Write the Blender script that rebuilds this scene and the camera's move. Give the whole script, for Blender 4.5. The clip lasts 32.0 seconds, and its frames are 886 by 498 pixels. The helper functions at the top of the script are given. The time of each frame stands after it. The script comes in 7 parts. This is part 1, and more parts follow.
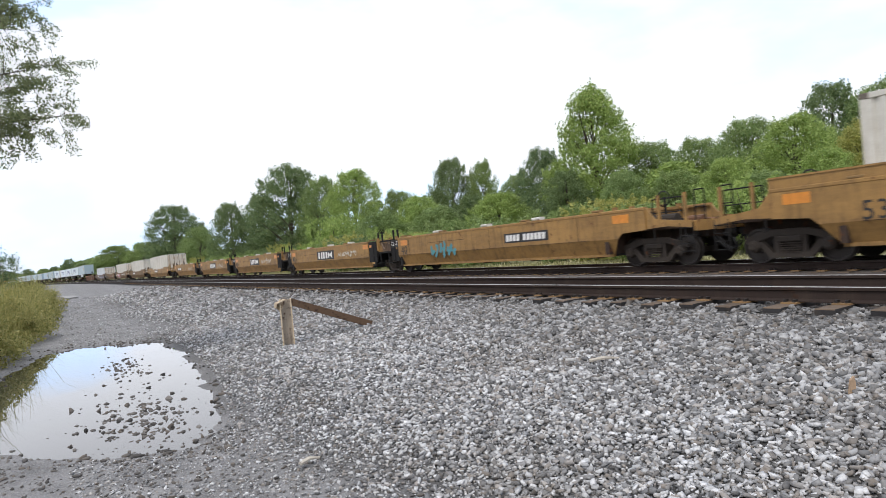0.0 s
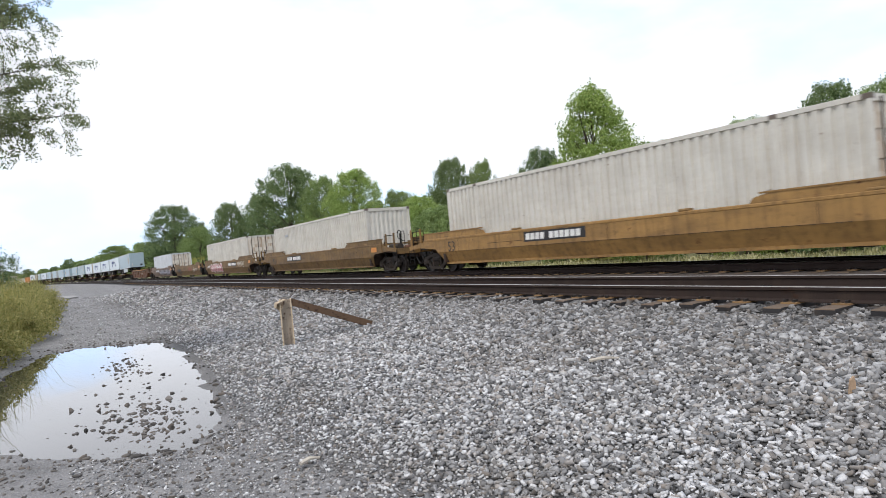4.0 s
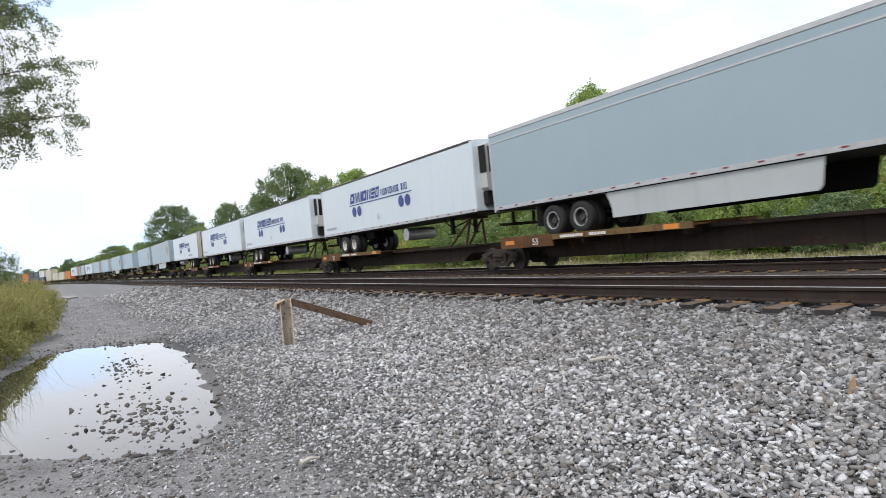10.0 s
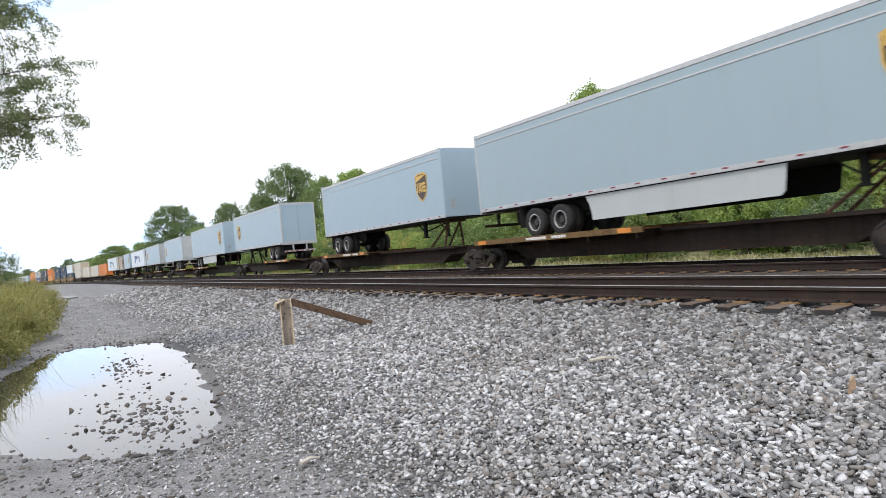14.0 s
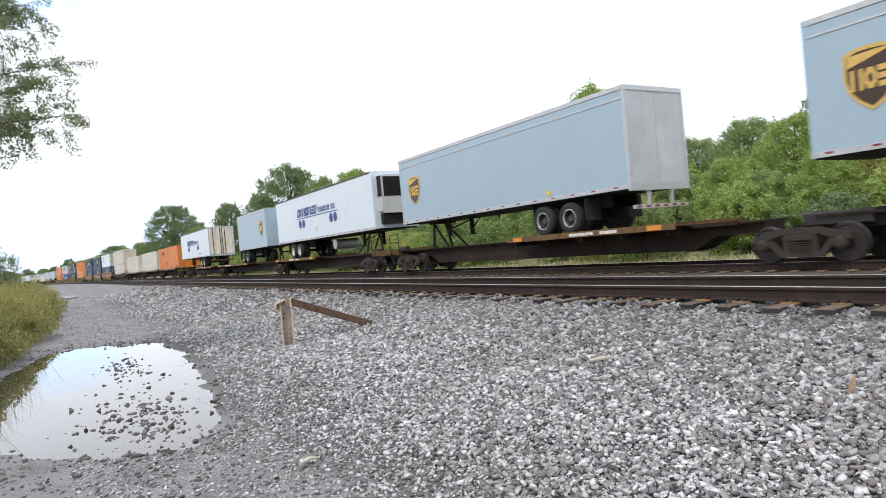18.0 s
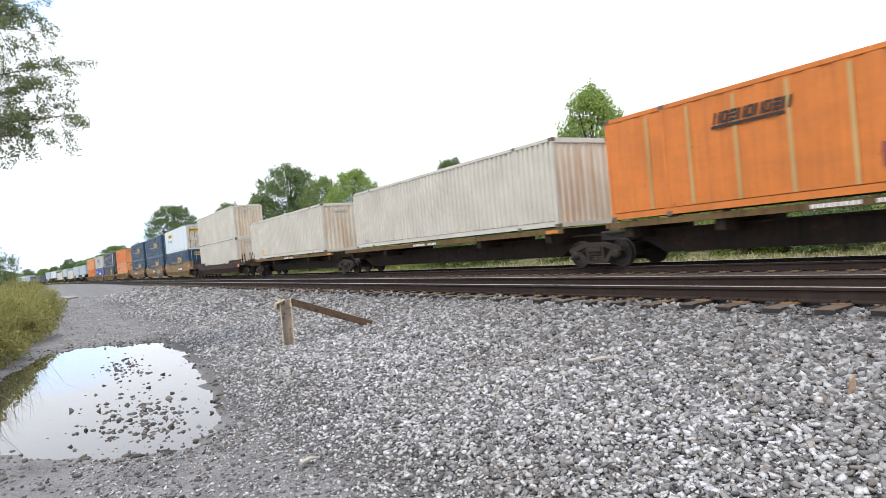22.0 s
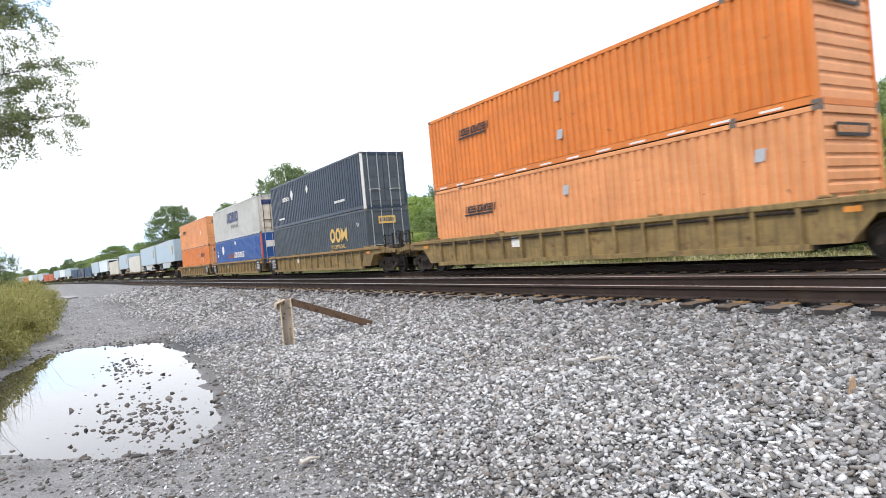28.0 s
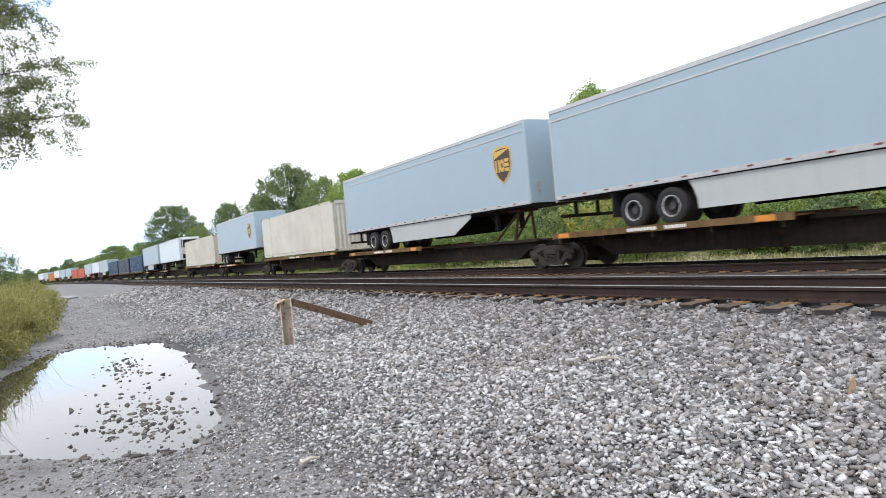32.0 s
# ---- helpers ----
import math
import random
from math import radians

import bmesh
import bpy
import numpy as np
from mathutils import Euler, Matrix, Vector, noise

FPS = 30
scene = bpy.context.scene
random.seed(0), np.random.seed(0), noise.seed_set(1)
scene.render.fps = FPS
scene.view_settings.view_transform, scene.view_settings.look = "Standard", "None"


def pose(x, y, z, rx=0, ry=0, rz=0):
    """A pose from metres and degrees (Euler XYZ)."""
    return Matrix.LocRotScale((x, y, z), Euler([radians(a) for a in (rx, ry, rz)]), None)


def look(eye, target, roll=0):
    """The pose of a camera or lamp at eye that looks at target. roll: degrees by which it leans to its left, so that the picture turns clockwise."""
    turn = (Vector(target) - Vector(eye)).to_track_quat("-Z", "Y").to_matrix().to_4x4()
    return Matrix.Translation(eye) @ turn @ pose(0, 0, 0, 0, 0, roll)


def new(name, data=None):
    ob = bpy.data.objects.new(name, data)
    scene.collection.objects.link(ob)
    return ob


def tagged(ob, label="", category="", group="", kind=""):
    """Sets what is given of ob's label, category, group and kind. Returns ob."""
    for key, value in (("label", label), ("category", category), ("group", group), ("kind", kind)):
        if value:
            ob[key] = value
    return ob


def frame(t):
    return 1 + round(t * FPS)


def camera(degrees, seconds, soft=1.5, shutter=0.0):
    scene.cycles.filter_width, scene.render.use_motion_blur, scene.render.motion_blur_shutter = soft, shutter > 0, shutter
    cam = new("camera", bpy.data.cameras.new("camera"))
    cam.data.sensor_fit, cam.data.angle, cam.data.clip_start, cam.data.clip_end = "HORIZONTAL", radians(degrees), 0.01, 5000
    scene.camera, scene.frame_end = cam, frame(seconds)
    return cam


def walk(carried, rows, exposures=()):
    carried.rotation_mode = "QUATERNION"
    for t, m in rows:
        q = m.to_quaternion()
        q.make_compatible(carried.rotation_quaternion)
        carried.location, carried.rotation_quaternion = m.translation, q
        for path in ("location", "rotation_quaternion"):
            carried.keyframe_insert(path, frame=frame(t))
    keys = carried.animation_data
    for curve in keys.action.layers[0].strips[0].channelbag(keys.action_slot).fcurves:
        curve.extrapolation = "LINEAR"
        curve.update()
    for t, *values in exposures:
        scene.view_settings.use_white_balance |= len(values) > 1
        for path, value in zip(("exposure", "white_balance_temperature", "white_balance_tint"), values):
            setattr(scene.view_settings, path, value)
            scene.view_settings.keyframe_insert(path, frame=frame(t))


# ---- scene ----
import itertools

EYE = Vector((0.0, 0.0, 1.6))
YAW, PITCH, ROLL = radians(58.455), radians(-0.30), -5.186
AIM = EYE + Vector((-math.sin(YAW) * math.cos(PITCH), math.cos(YAW) * math.cos(PITCH), math.sin(PITCH)))
cam = camera(69.38, 32.0, soft=0.7, shutter=0.12)
walk(cam, [(0.0, look(EYE, AIM, ROLL)), (32.0, look(EYE, AIM, ROLL))],
     exposures=((0.0, -0.46), (3.0, -0.46), (8.0, -0.54), (10.0, -0.44), (12.0, -0.48), (14.0, -0.30), (19.0, -0.24), (21.0, -0.18), (23.0, -0.34), (25.0, -0.44), (26.3, -0.2), (28.0, -0.02), (30.0, -0.02), (32.0, -0.18)))

# ---- light ----
SUN_EL, SUN_AZ = radians(52), radians(148)
world = bpy.data.worlds.new("sky")
scene.world = world
world.use_nodes = True
wn, wl = world.node_tree.nodes, world.node_tree.links
wn.clear()
sky = wn.new("ShaderNodeTexSky")
sky.sky_type, sky.sun_disc = "NISHITA", False
sky.sun_elevation, sky.sun_rotation = SUN_EL, SUN_AZ
sky.air_density, sky.dust_density = 1.0, 2.0
coord = wn.new("ShaderNodeTexCoord")
cloud = wn.new("ShaderNodeTexNoise")
cloud.inputs["Scale"].default_value, cloud.inputs["Detail"].default_value = 2.2, 7
stretch = wn.new("ShaderNodeMapping")
stretch.inputs["Scale"].default_value, stretch.inputs["Location"].default_value = (1.0, 1.0, 2.6), (-16.99, 18.51, 1.6)
ramp = wn.new("ShaderNodeValToRGB")
ramp.color_ramp.elements[0].position, ramp.color_ramp.elements[1].position = 0.36, 0.54
ramp.color_ramp.elements[0].color = (0.82, 0.82, 0.82, 1)
gain = wn.new("ShaderNodeMix")
gain.data_type, gain.blend_type = "RGBA", "MULTIPLY"
gain.inputs["Factor"].default_value = 1.0
gain.inputs["B"].default_value = (0.47, 0.46, 0.52, 1)
veil = wn.new("ShaderNodeMix")
veil.data_type = "RGBA"
bright = wn.new("ShaderNodeMix")
bright.data_type = "RGBA"
bright.inputs["A"].default_value, bright.inputs["B"].default_value = (1.27, 1.60, 2.16, 1), (1.55, 1.595, 1.72, 1)
thick = wn.new("ShaderNodeValToRGB")
thick.color_ramp.elements[0].position, thick.color_ramp.elements[1].position = 0.36, 0.47
back, out = wn.new("ShaderNodeBackground"), wn.new("ShaderNodeOutputWorld")
wl.new(coord.outputs["Generated"], stretch.inputs["Vector"])
wl.new(stretch.outputs["Vector"], cloud.inputs["Vector"])
wl.new(cloud.outputs["Fac"], ramp.inputs["Fac"])
wl.new(cloud.outputs["Fac"], thick.inputs["Fac"])
wl.new(thick.outputs["Color"], bright.inputs["Factor"])
wl.new(bright.outputs["Result"], veil.inputs["B"])
wl.new(sky.outputs["Color"], gain.inputs["A"])
wl.new(ramp.outputs["Color"], veil.inputs["Factor"])
wl.new(gain.outputs["Result"], veil.inputs["A"])
wl.new(veil.outputs["Result"], back.inputs["Color"])
wl.new(back.outputs["Background"], out.inputs["Surface"])
back.inputs["Strength"].default_value = 1.0
sun = new("sun", bpy.data.lights.new("sun", "SUN"))
sun.data.energy, sun.data.angle, sun.data.color = 2.2, radians(11), (1.0, 0.92, 0.83)
sun.matrix_world = look((0, 0, 60), Vector((0, 0, 60)) + Vector((-math.sin(SUN_AZ) * math.cos(SUN_EL), -math.cos(SUN_AZ) * math.cos(SUN_EL), -math.sin(SUN_EL))))


# ---- materials ----
def shader(name):
    m = bpy.data.materials.new(name)
    m.use_nodes = True
    nt = m.node_tree
    return m, nt, nt.nodes["Principled BSDF"]


def noise_at(nt, vec, scale, detail=4.0, rough=0.6):
    n = nt.nodes.new("ShaderNodeTexNoise")
    n.inputs["Scale"].default_value, n.inputs["Detail"].default_value, n.inputs["Roughness"].default_value = scale, detail, rough
    nt.links.new(vec, n.inputs["Vector"])
    return n.outputs["Fac"]


def band(nt, fac, a, b, lo=(0, 0, 0, 1), hi=(1, 1, 1, 1)):
    r = nt.nodes.new("ShaderNodeValToRGB")
    e = r.color_ramp.elements
    e[0].position, e[1].position, e[0].color, e[1].color = a, b, lo, hi
    nt.links.new(fac, r.inputs["Fac"])
    return r.outputs["Color"]


def blend(nt, fac, a, b, mode="MIX"):
    m = nt.nodes.new("ShaderNodeMix")
    m.data_type, m.blend_type = "RGBA", mode
    for sock, val in (("Factor", fac), ("A", a), ("B", b)):
        if isinstance(val, (int, float)):
            m.inputs[sock].default_value = val
        elif isinstance(val, tuple):
            m.inputs[sock].default_value = (*val[:3], 1)
        else:
            nt.links.new(val, m.inputs[sock])
    return m.outputs["Result"]


def scaled(nt, vec, s):
    k = nt.nodes.new("ShaderNodeMapping")
    k.inputs["Scale"].default_value = s
    nt.links.new(vec, k.inputs["Vector"])
    return k.outputs["Vector"]


def bump(nt, bsdf, height, strength, dist):
    b = nt.nodes.new("ShaderNodeBump")
    b.inputs["Strength"].default_value, b.inputs["Distance"].default_value = strength, dist
    nt.links.new(height, b.inputs["Height"])
    nt.links.new(b.outputs["Normal"], bsdf.inputs["Normal"])


def spot(nt):
    """Object coordinates, shifted by chance for each object."""
    c, i = nt.nodes.new("ShaderNodeTexCoord"), nt.nodes.new("ShaderNodeObjectInfo")
    a = nt.nodes.new("ShaderNodeVectorMath")
    a.operation = "MULTIPLY_ADD"
    a.inputs[1].default_value = (37.0, 11.0, 23.0)
    nt.links.new(i.outputs["Random"], a.inputs[0])
    nt.links.new(c.outputs["Object"], a.inputs[2])
    return a.outputs["Vector"]


def paint(name, rgb, dirt=0.35, rust=0.0, rough=0.5, metal=0.0, gloss=0.35, dirt_rgb=(0.09, 0.065, 0.045), rust_rgb=(0.16, 0.06, 0.025), fade=0.15, grain=1.0, vary=0.0, spread=(0.52, 0.78), grime=0.0):
    """Weathered paint: faded patches, streaks of dirt that run down, rust spots."""
    m, nt, b = shader(name)
    v = scaled(nt, spot(nt), (grain, grain, grain)) if grain != 1.0 else spot(nt)
    col = blend(nt, band(nt, noise_at(nt, v, 0.6), 0.35, 0.7), tuple(c * (1 - fade) for c in rgb), tuple(min(1, c * (1 + fade)) for c in rgb))
    col = blend(nt, band(nt, noise_at(nt, v, 60, 2), 0.3, 0.8), col, tuple(c * 0.9 for c in rgb))
    if vary:
        oi, mv = nt.nodes.new("ShaderNodeObjectInfo"), nt.nodes.new("ShaderNodeMath")
        mv.operation, mv.inputs[1].default_value = "MULTIPLY", vary
        nt.links.new(oi.outputs["Random"], mv.inputs[0])
        col = blend(nt, mv.outputs[0], col, tuple(c * 0.3 for c in rgb))
    streak = band(nt, noise_at(nt, scaled(nt, v, (4.0, 4.0, 0.35)), 1.0, 6), *spread)
    f = nt.nodes.new("ShaderNodeMath")
    f.operation, f.inputs[1].default_value = "MULTIPLY", dirt
    nt.links.new(streak, f.inputs[0])
    col = blend(nt, f.outputs[0], col, dirt_rgb)
    if rust:
        spots = band(nt, noise_at(nt, v, 2.3, 8, 0.7), 0.66 - rust * 0.2, 0.72 - rust * 0.12)
        col = blend(nt, spots, col, blend(nt, noise_at(nt, v, 25), rust_rgb, tuple(c * 0.5 for c in rust_rgb)))
    if grime:
        for vec, scale, a, c in ((scaled(nt, v, (0.35, 0.35, 1.4)), 1.6, 0.42, 0.72), (scaled(nt, v, (7.0, 7.0, 0.5)), 1.0, 0.5, 0.7), (v, 6.0, 0.55, 0.75)):
            g = nt.nodes.new("ShaderNodeMath")
            g.operation, g.inputs[1].default_value = "MULTIPLY", grime
            nt.links.new(band(nt, noise_at(nt, vec, scale, 7, 0.65), a, c), g.inputs[0])
            col = blend(nt, g.outputs[0], col, blend(nt, 0.72, col, dirt_rgb))
    nt.links.new(col, b.inputs["Base Color"])
    r = band(nt, noise_at(nt, v, 5), 0.2, 0.9, (rough * 0.75,) * 3 + (1,), (min(1, rough * 1.3),) * 3 + (1,))
    nt.links.new(r, b.inputs["Roughness"])
    b.inputs["Metallic"].default_value, b.inputs["Specular IOR Level"].default_value = metal, gloss
    bump(nt, b, noise_at(nt, v, 9, 5), 0.25, 0.006)
    return m


def plain(name, rgb, rough=0.6, metal=0.0, vary=0.25, scale=8.0):
    m, nt, b = shader(name)
    v = spot(nt)
    col = blend(nt, band(nt, noise_at(nt, v, scale), 0.3, 0.75), tuple(c * (1 - vary) for c in rgb), tuple(min(1, c * (1 + vary)) for c in rgb))
    nt.links.new(col, b.inputs["Base Color"])
    b.inputs["Roughness"].default_value, b.inputs["Metallic"].default_value = rough, metal
    bump(nt, b, noise_at(nt, v, scale * 6), 0.3, 0.004)
    return m


def leafy(name, lo, hi, through_light=0.35):
    m, nt, b = shader(name)
    g = nt.nodes.new("ShaderNodeNewGeometry")
    i = nt.nodes.new("ShaderNodeObjectInfo")
    col = blend(nt, g.outputs["Random Per Island"], lo, hi)
    col = blend(nt, i.outputs["Random"], col, blend(nt, 0.2, col, (0.20, 0.24, 0.04)))
    nt.links.new(col, b.inputs["Base Color"])
    b.inputs["Roughness"].default_value = 0.55
    b.inputs["Specular IOR Level"].default_value = 0.3
    tr, mix = nt.nodes.new("ShaderNodeBsdfTranslucent"), nt.nodes.new("ShaderNodeMixShader")
    nt.links.new(col, tr.inputs["Color"])
    mix.inputs[0].default_value = through_light
    nt.links.new(b.outputs[0], mix.inputs[1])
    nt.links.new(tr.outputs[0], mix.inputs[2])
    nt.links.new(mix.outputs[0], nt.nodes["Material Output"].inputs["Surface"])
    return m


def ground_material():
    m, nt, b = shader("gravel_ground")
    v = nt.nodes.new("ShaderNodeTexCoord").outputs["Object"]
    g = nt.nodes.new("ShaderNodeTexVoronoi")
    g.inputs["Scale"].default_value, g.inputs["Randomness"].default_value = 26.0, 1.0
    nt.links.new(v, g.inputs["Vector"])
    stone = blend(nt, band(nt, g.outputs["Color"], 0.1, 0.9), (0.12, 0.115, 0.11), (0.42, 0.41, 0.39))
    # dark cell edges: shade in the gaps between stones, put into the colour
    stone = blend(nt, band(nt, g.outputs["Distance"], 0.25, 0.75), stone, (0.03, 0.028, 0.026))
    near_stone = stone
    # darkened again as painted shade on the bed below the loose ballast
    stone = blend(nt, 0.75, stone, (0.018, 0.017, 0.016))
    mud = blend(nt, band(nt, noise_at(nt, v, 1.2, 8, 0.75), 0.35, 0.65), (0.100, 0.097, 0.096), (0.25, 0.245, 0.242))
    mud = blend(nt, band(nt, noise_at(nt, v, 90, 2), 0.5, 0.68), mud, (0.34, 0.335, 0.33))
    turf = blend(nt, band(nt, noise_at(nt, v, 1.5, 7), 0.3, 0.7), (0.15, 0.16, 0.06), (0.36, 0.33, 0.19))
    a = nt.nodes.new("ShaderNodeAttribute")
    a.attribute_name = "cover"
    s = nt.nodes.new("ShaderNodeSeparateColor")
    nt.links.new(a.outputs["Color"], s.inputs["Color"])
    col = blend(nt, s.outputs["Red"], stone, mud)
    col = blend(nt, s.outputs["Blue"], col, blend(nt, 0.72, near_stone, (0.055, 0.036, 0.025)))
    col = blend(nt, s.outputs["Green"], col, turf)
    nt.links.new(col, b.inputs["Base Color"])
    b.inputs["Roughness"].default_value = 0.85
    bump(nt, b, g.outputs["Distance"], 0.7, 0.03)
    return m


def stone_material(name, lo, hi, warm, dust):
    m, nt, b = shader(name)
    v = nt.nodes.new("ShaderNodeTexCoord").outputs["Object"]
    g = nt.nodes.new("ShaderNodeNewGeometry")
    p = nt.nodes.new("ShaderNodeMath")
    p.operation, p.inputs[1].default_value = "POWER", 1.5
    nt.links.new(g.outputs["Random Per Island"], p.inputs[0])
    col = blend(nt, p.outputs[0], lo, hi)
    h = nt.nodes.new("ShaderNodeMath")
    h.operation, h.inputs[1].default_value = "MULTIPLY", 17.31
    nt.links.new(g.outputs["Random Per Island"], h.inputs[0])
    h2 = nt.nodes.new("ShaderNodeMath")
    h2.operation = "FRACT"
    nt.links.new(h.outputs[0], h2.inputs[0])
    col = blend(nt, band(nt, h2.outputs[0], 0.66, 0.95), col, blend(nt, 0.6, col, warm))
    col = blend(nt, band(nt, noise_at(nt, v, 45, 4), 0.35, 0.75), col, blend(nt, 0.45, col, (0.10, 0.095, 0.09)))
    col = blend(nt, band(nt, noise_at(nt, v, 0.7), 0.45, 0.75), col, blend(nt, 0.3, col, (0.16, 0.135, 0.105)))
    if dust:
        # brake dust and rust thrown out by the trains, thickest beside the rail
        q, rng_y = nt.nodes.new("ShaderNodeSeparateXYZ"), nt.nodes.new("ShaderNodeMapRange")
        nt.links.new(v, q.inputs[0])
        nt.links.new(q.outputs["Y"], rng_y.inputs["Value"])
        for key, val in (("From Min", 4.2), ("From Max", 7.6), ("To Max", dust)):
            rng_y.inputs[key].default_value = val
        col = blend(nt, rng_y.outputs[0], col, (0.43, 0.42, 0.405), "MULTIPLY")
    nt.links.new(col, b.inputs["Base Color"])
    b.inputs["Roughness"].default_value = 0.8
    return m


def water_material():
    m, nt, b = shader("puddle_water")
    v = nt.nodes.new("ShaderNodeTexCoord").outputs["Object"]
    col = blend(nt, noise_at(nt, v, 1.4), (0.030, 0.029, 0.028), (0.05, 0.048, 0.045))
    nt.links.new(col, b.inputs["Base Color"])
    b.inputs["Roughness"].default_value, b.inputs["IOR"].default_value = 0.015, 1.33
    b.inputs["Coat Weight"].default_value, b.inputs["Coat Roughness"].default_value, b.inputs["Coat IOR"].default_value = 0.75, 0.01, 1.33
    bump(nt, b, noise_at(nt, v, 3.0, 2), 0.02, 0.01)
    return m


MUSTARD = paint("mustard_car_paint", (0.36, 0.205, 0.066), 0.4, 0.28, 0.6, grime=0.65, dirt_rgb=(0.05, 0.032, 0.02))
MUSTARD_PALE = paint("pale_mustard_car_paint", (0.32, 0.195, 0.078), 0.6, 0.34, 0.7, grime=0.85, dirt_rgb=(0.055, 0.036, 0.022))
MUSTARD_YELLOW = paint("dull_olive_mustard_paint", (0.28, 0.195, 0.075), 0.6, 0.34, 0.7, grime=0.85, dirt_rgb=(0.06, 0.042, 0.026))
OLIVE_BROWN = paint("dirty_olive_brown_car_paint", (0.215, 0.128, 0.046), 0.6, 0.4, 0.65, grime=0.85, dirt_rgb=(0.04, 0.027, 0.018))
RUSTY = paint("rust_brown_car_paint", (0.172, 0.080, 0.038), 0.5, 0.45, 0.7, grime=0.8, dirt_rgb=(0.035, 0.024, 0.018))
WORN_GREY_BROWN = paint("worn_grey_brown_paint", (0.21, 0.145, 0.10), 0.5, 0.42, 0.65, grime=0.8, dirt_rgb=(0.05, 0.035, 0.026))
SPINE = paint("dark_grimy_steel", (0.038, 0.028, 0.022), 0.5, 0.30, 0.8, gloss=0.12, grime=0.7, dirt_rgb=(0.008, 0.007, 0.006))
DECK = paint("rusted_deck_plate", (0.15, 0.070, 0.029), 0.5, 0.4, 0.75, gloss=0.2, grime=0.8, dirt_rgb=(0.03, 0.02, 0.014))
DECK_EDGE = paint("tan_worn_deck_edge", (0.19, 0.12, 0.053), 0.6, 0.4, 0.8, gloss=0.15, grime=0.8, dirt_rgb=(0.035, 0.024, 0.016))
DARK_BROWN = paint("dark_brown_car_paint", (0.062, 0.042, 0.033), 0.4, 0.3, 0.7, gloss=0.15, grime=0.8, dirt_rgb=(0.012, 0.009, 0.008))
CASTING = paint("grimy_corner_casting", (0.16, 0.135, 0.115), 0.6, 0.4, 0.7, grime=0.6)
# black steel parts; on far trailer skirts this black is painted shade
BLACK = plain("grimy_black_steel_and_skirt_shade", (0.009, 0.0085, 0.008), 0.9)
BOGIE = paint("oily_truck_steel", (0.048, 0.040, 0.034), 0.4, 0.15, 0.75, gloss=0.12)
WHEEL = plain("worn_wheel_steel", (0.045, 0.038, 0.034), 0.5, 0.5)
RUBBER = plain("tyre_rubber", (0.018, 0.018, 0.018), 0.85)
SKIRT = paint("pale_grey_skirt_panel", (0.46, 0.49, 0.49), 0.12, 0.0, 0.45, fade=0.05)
DARK_RIM = plain("dull_dark_rim", (0.08, 0.078, 0.075), 0.5, 0.5)
MARKER_RED = plain("dark_red_marker", (0.20, 0.03, 0.035), 0.5, 0, 0.3)
HITCH = paint("red_brown_hitch_paint", (0.085, 0.040, 0.026), 0.5, 0.3, 0.75)
RIM = paint("grimy_white_rim", (0.55, 0.53, 0.48), 0.5, 0.1, 0.5)
CREAM = paint("cream_container_paint", (0.62, 0.60, 0.54), 0.2, 0.04, 0.5, grime=0.25, dirt_rgb=(0.22, 0.16, 0.10))
BEIGE = paint("rust_streaked_beige_paint", (0.61, 0.59, 0.52), 0.15, 0.0, 0.55, dirt_rgb=(0.38, 0.28, 0.18), grime=0.1)
RUST_STREAKED = paint("rust_streaked_end_paint", (0.66, 0.59, 0.48), 0.85, 0.0, 0.55, dirt_rgb=(0.42, 0.20, 0.065), spread=(0.44, 0.80))
GREYWHITE = paint("grey_white_container_paint", (0.52, 0.52, 0.50), 0.2, 0.0, 0.5)
BLUISH = paint("bluish_white_container_paint", (0.60, 0.63, 0.66), 0.2, 0.0, 0.5)
ORANGE = paint("orange_container_paint", (0.69, 0.213, 0.042), 0.25, 0.06, 0.5, grime=0.3, dirt_rgb=(0.25, 0.09, 0.03))
ORANGE_PALE = paint("faded_orange_container_paint", (0.74, 0.33, 0.14), 0.25, 0.06, 0.55, grime=0.3, dirt_rgb=(0.28, 0.11, 0.04))
NAVY = paint("navy_container_paint", (0.026, 0.070, 0.130), 0.15, 0.0, 0.45, grime=0.4, dirt_rgb=(0.008, 0.012, 0.02))
NAVY_GREY = paint("faded_navy_container_paint", (0.078, 0.098, 0.118), 0.2, 0.0, 0.55, grime=0.45, dirt_rgb=(0.015, 0.018, 0.02))
DARKBLUE = paint("dark_blue_container_paint", (0.011, 0.027, 0.056), 0.12, 0.0, 0.38, gloss=0.5, grime=0.4, dirt_rgb=(0.006, 0.008, 0.014))
TAN_STRIP = paint("tan_worn_strip", (0.52, 0.36, 0.15), 0.4, 0.1, 0.6)
ROYAL = paint("royal_blue_container_paint", (0.03, 0.10, 0.32), 0.2, 0.0, 0.45)
RED_BOX = paint("red_orange_container_paint", (0.55, 0.12, 0.06), 0.2, 0.0, 0.5)
SILVER = paint("silver_grey_trailer_skin", (0.335, 0.425, 0.470), 0.04, 0.0, 0.4, fade=0.03)
SILVER_BLUE = paint("pale_blue_trailer_skin", (0.345, 0.45, 0.52), 0.04, 0.0, 0.4, fade=0.03)
WHITE_SKIN = paint("white_trailer_skin", (0.63, 0.70, 0.74), 0.08, 0.0, 0.4, fade=0.03)
DOOR_WHITE = paint("stained_white_door", (0.70, 0.65, 0.56), 0.8, 0.05, 0.5, dirt_rgb=(0.34, 0.20, 0.09), spread=(0.45, 0.72))
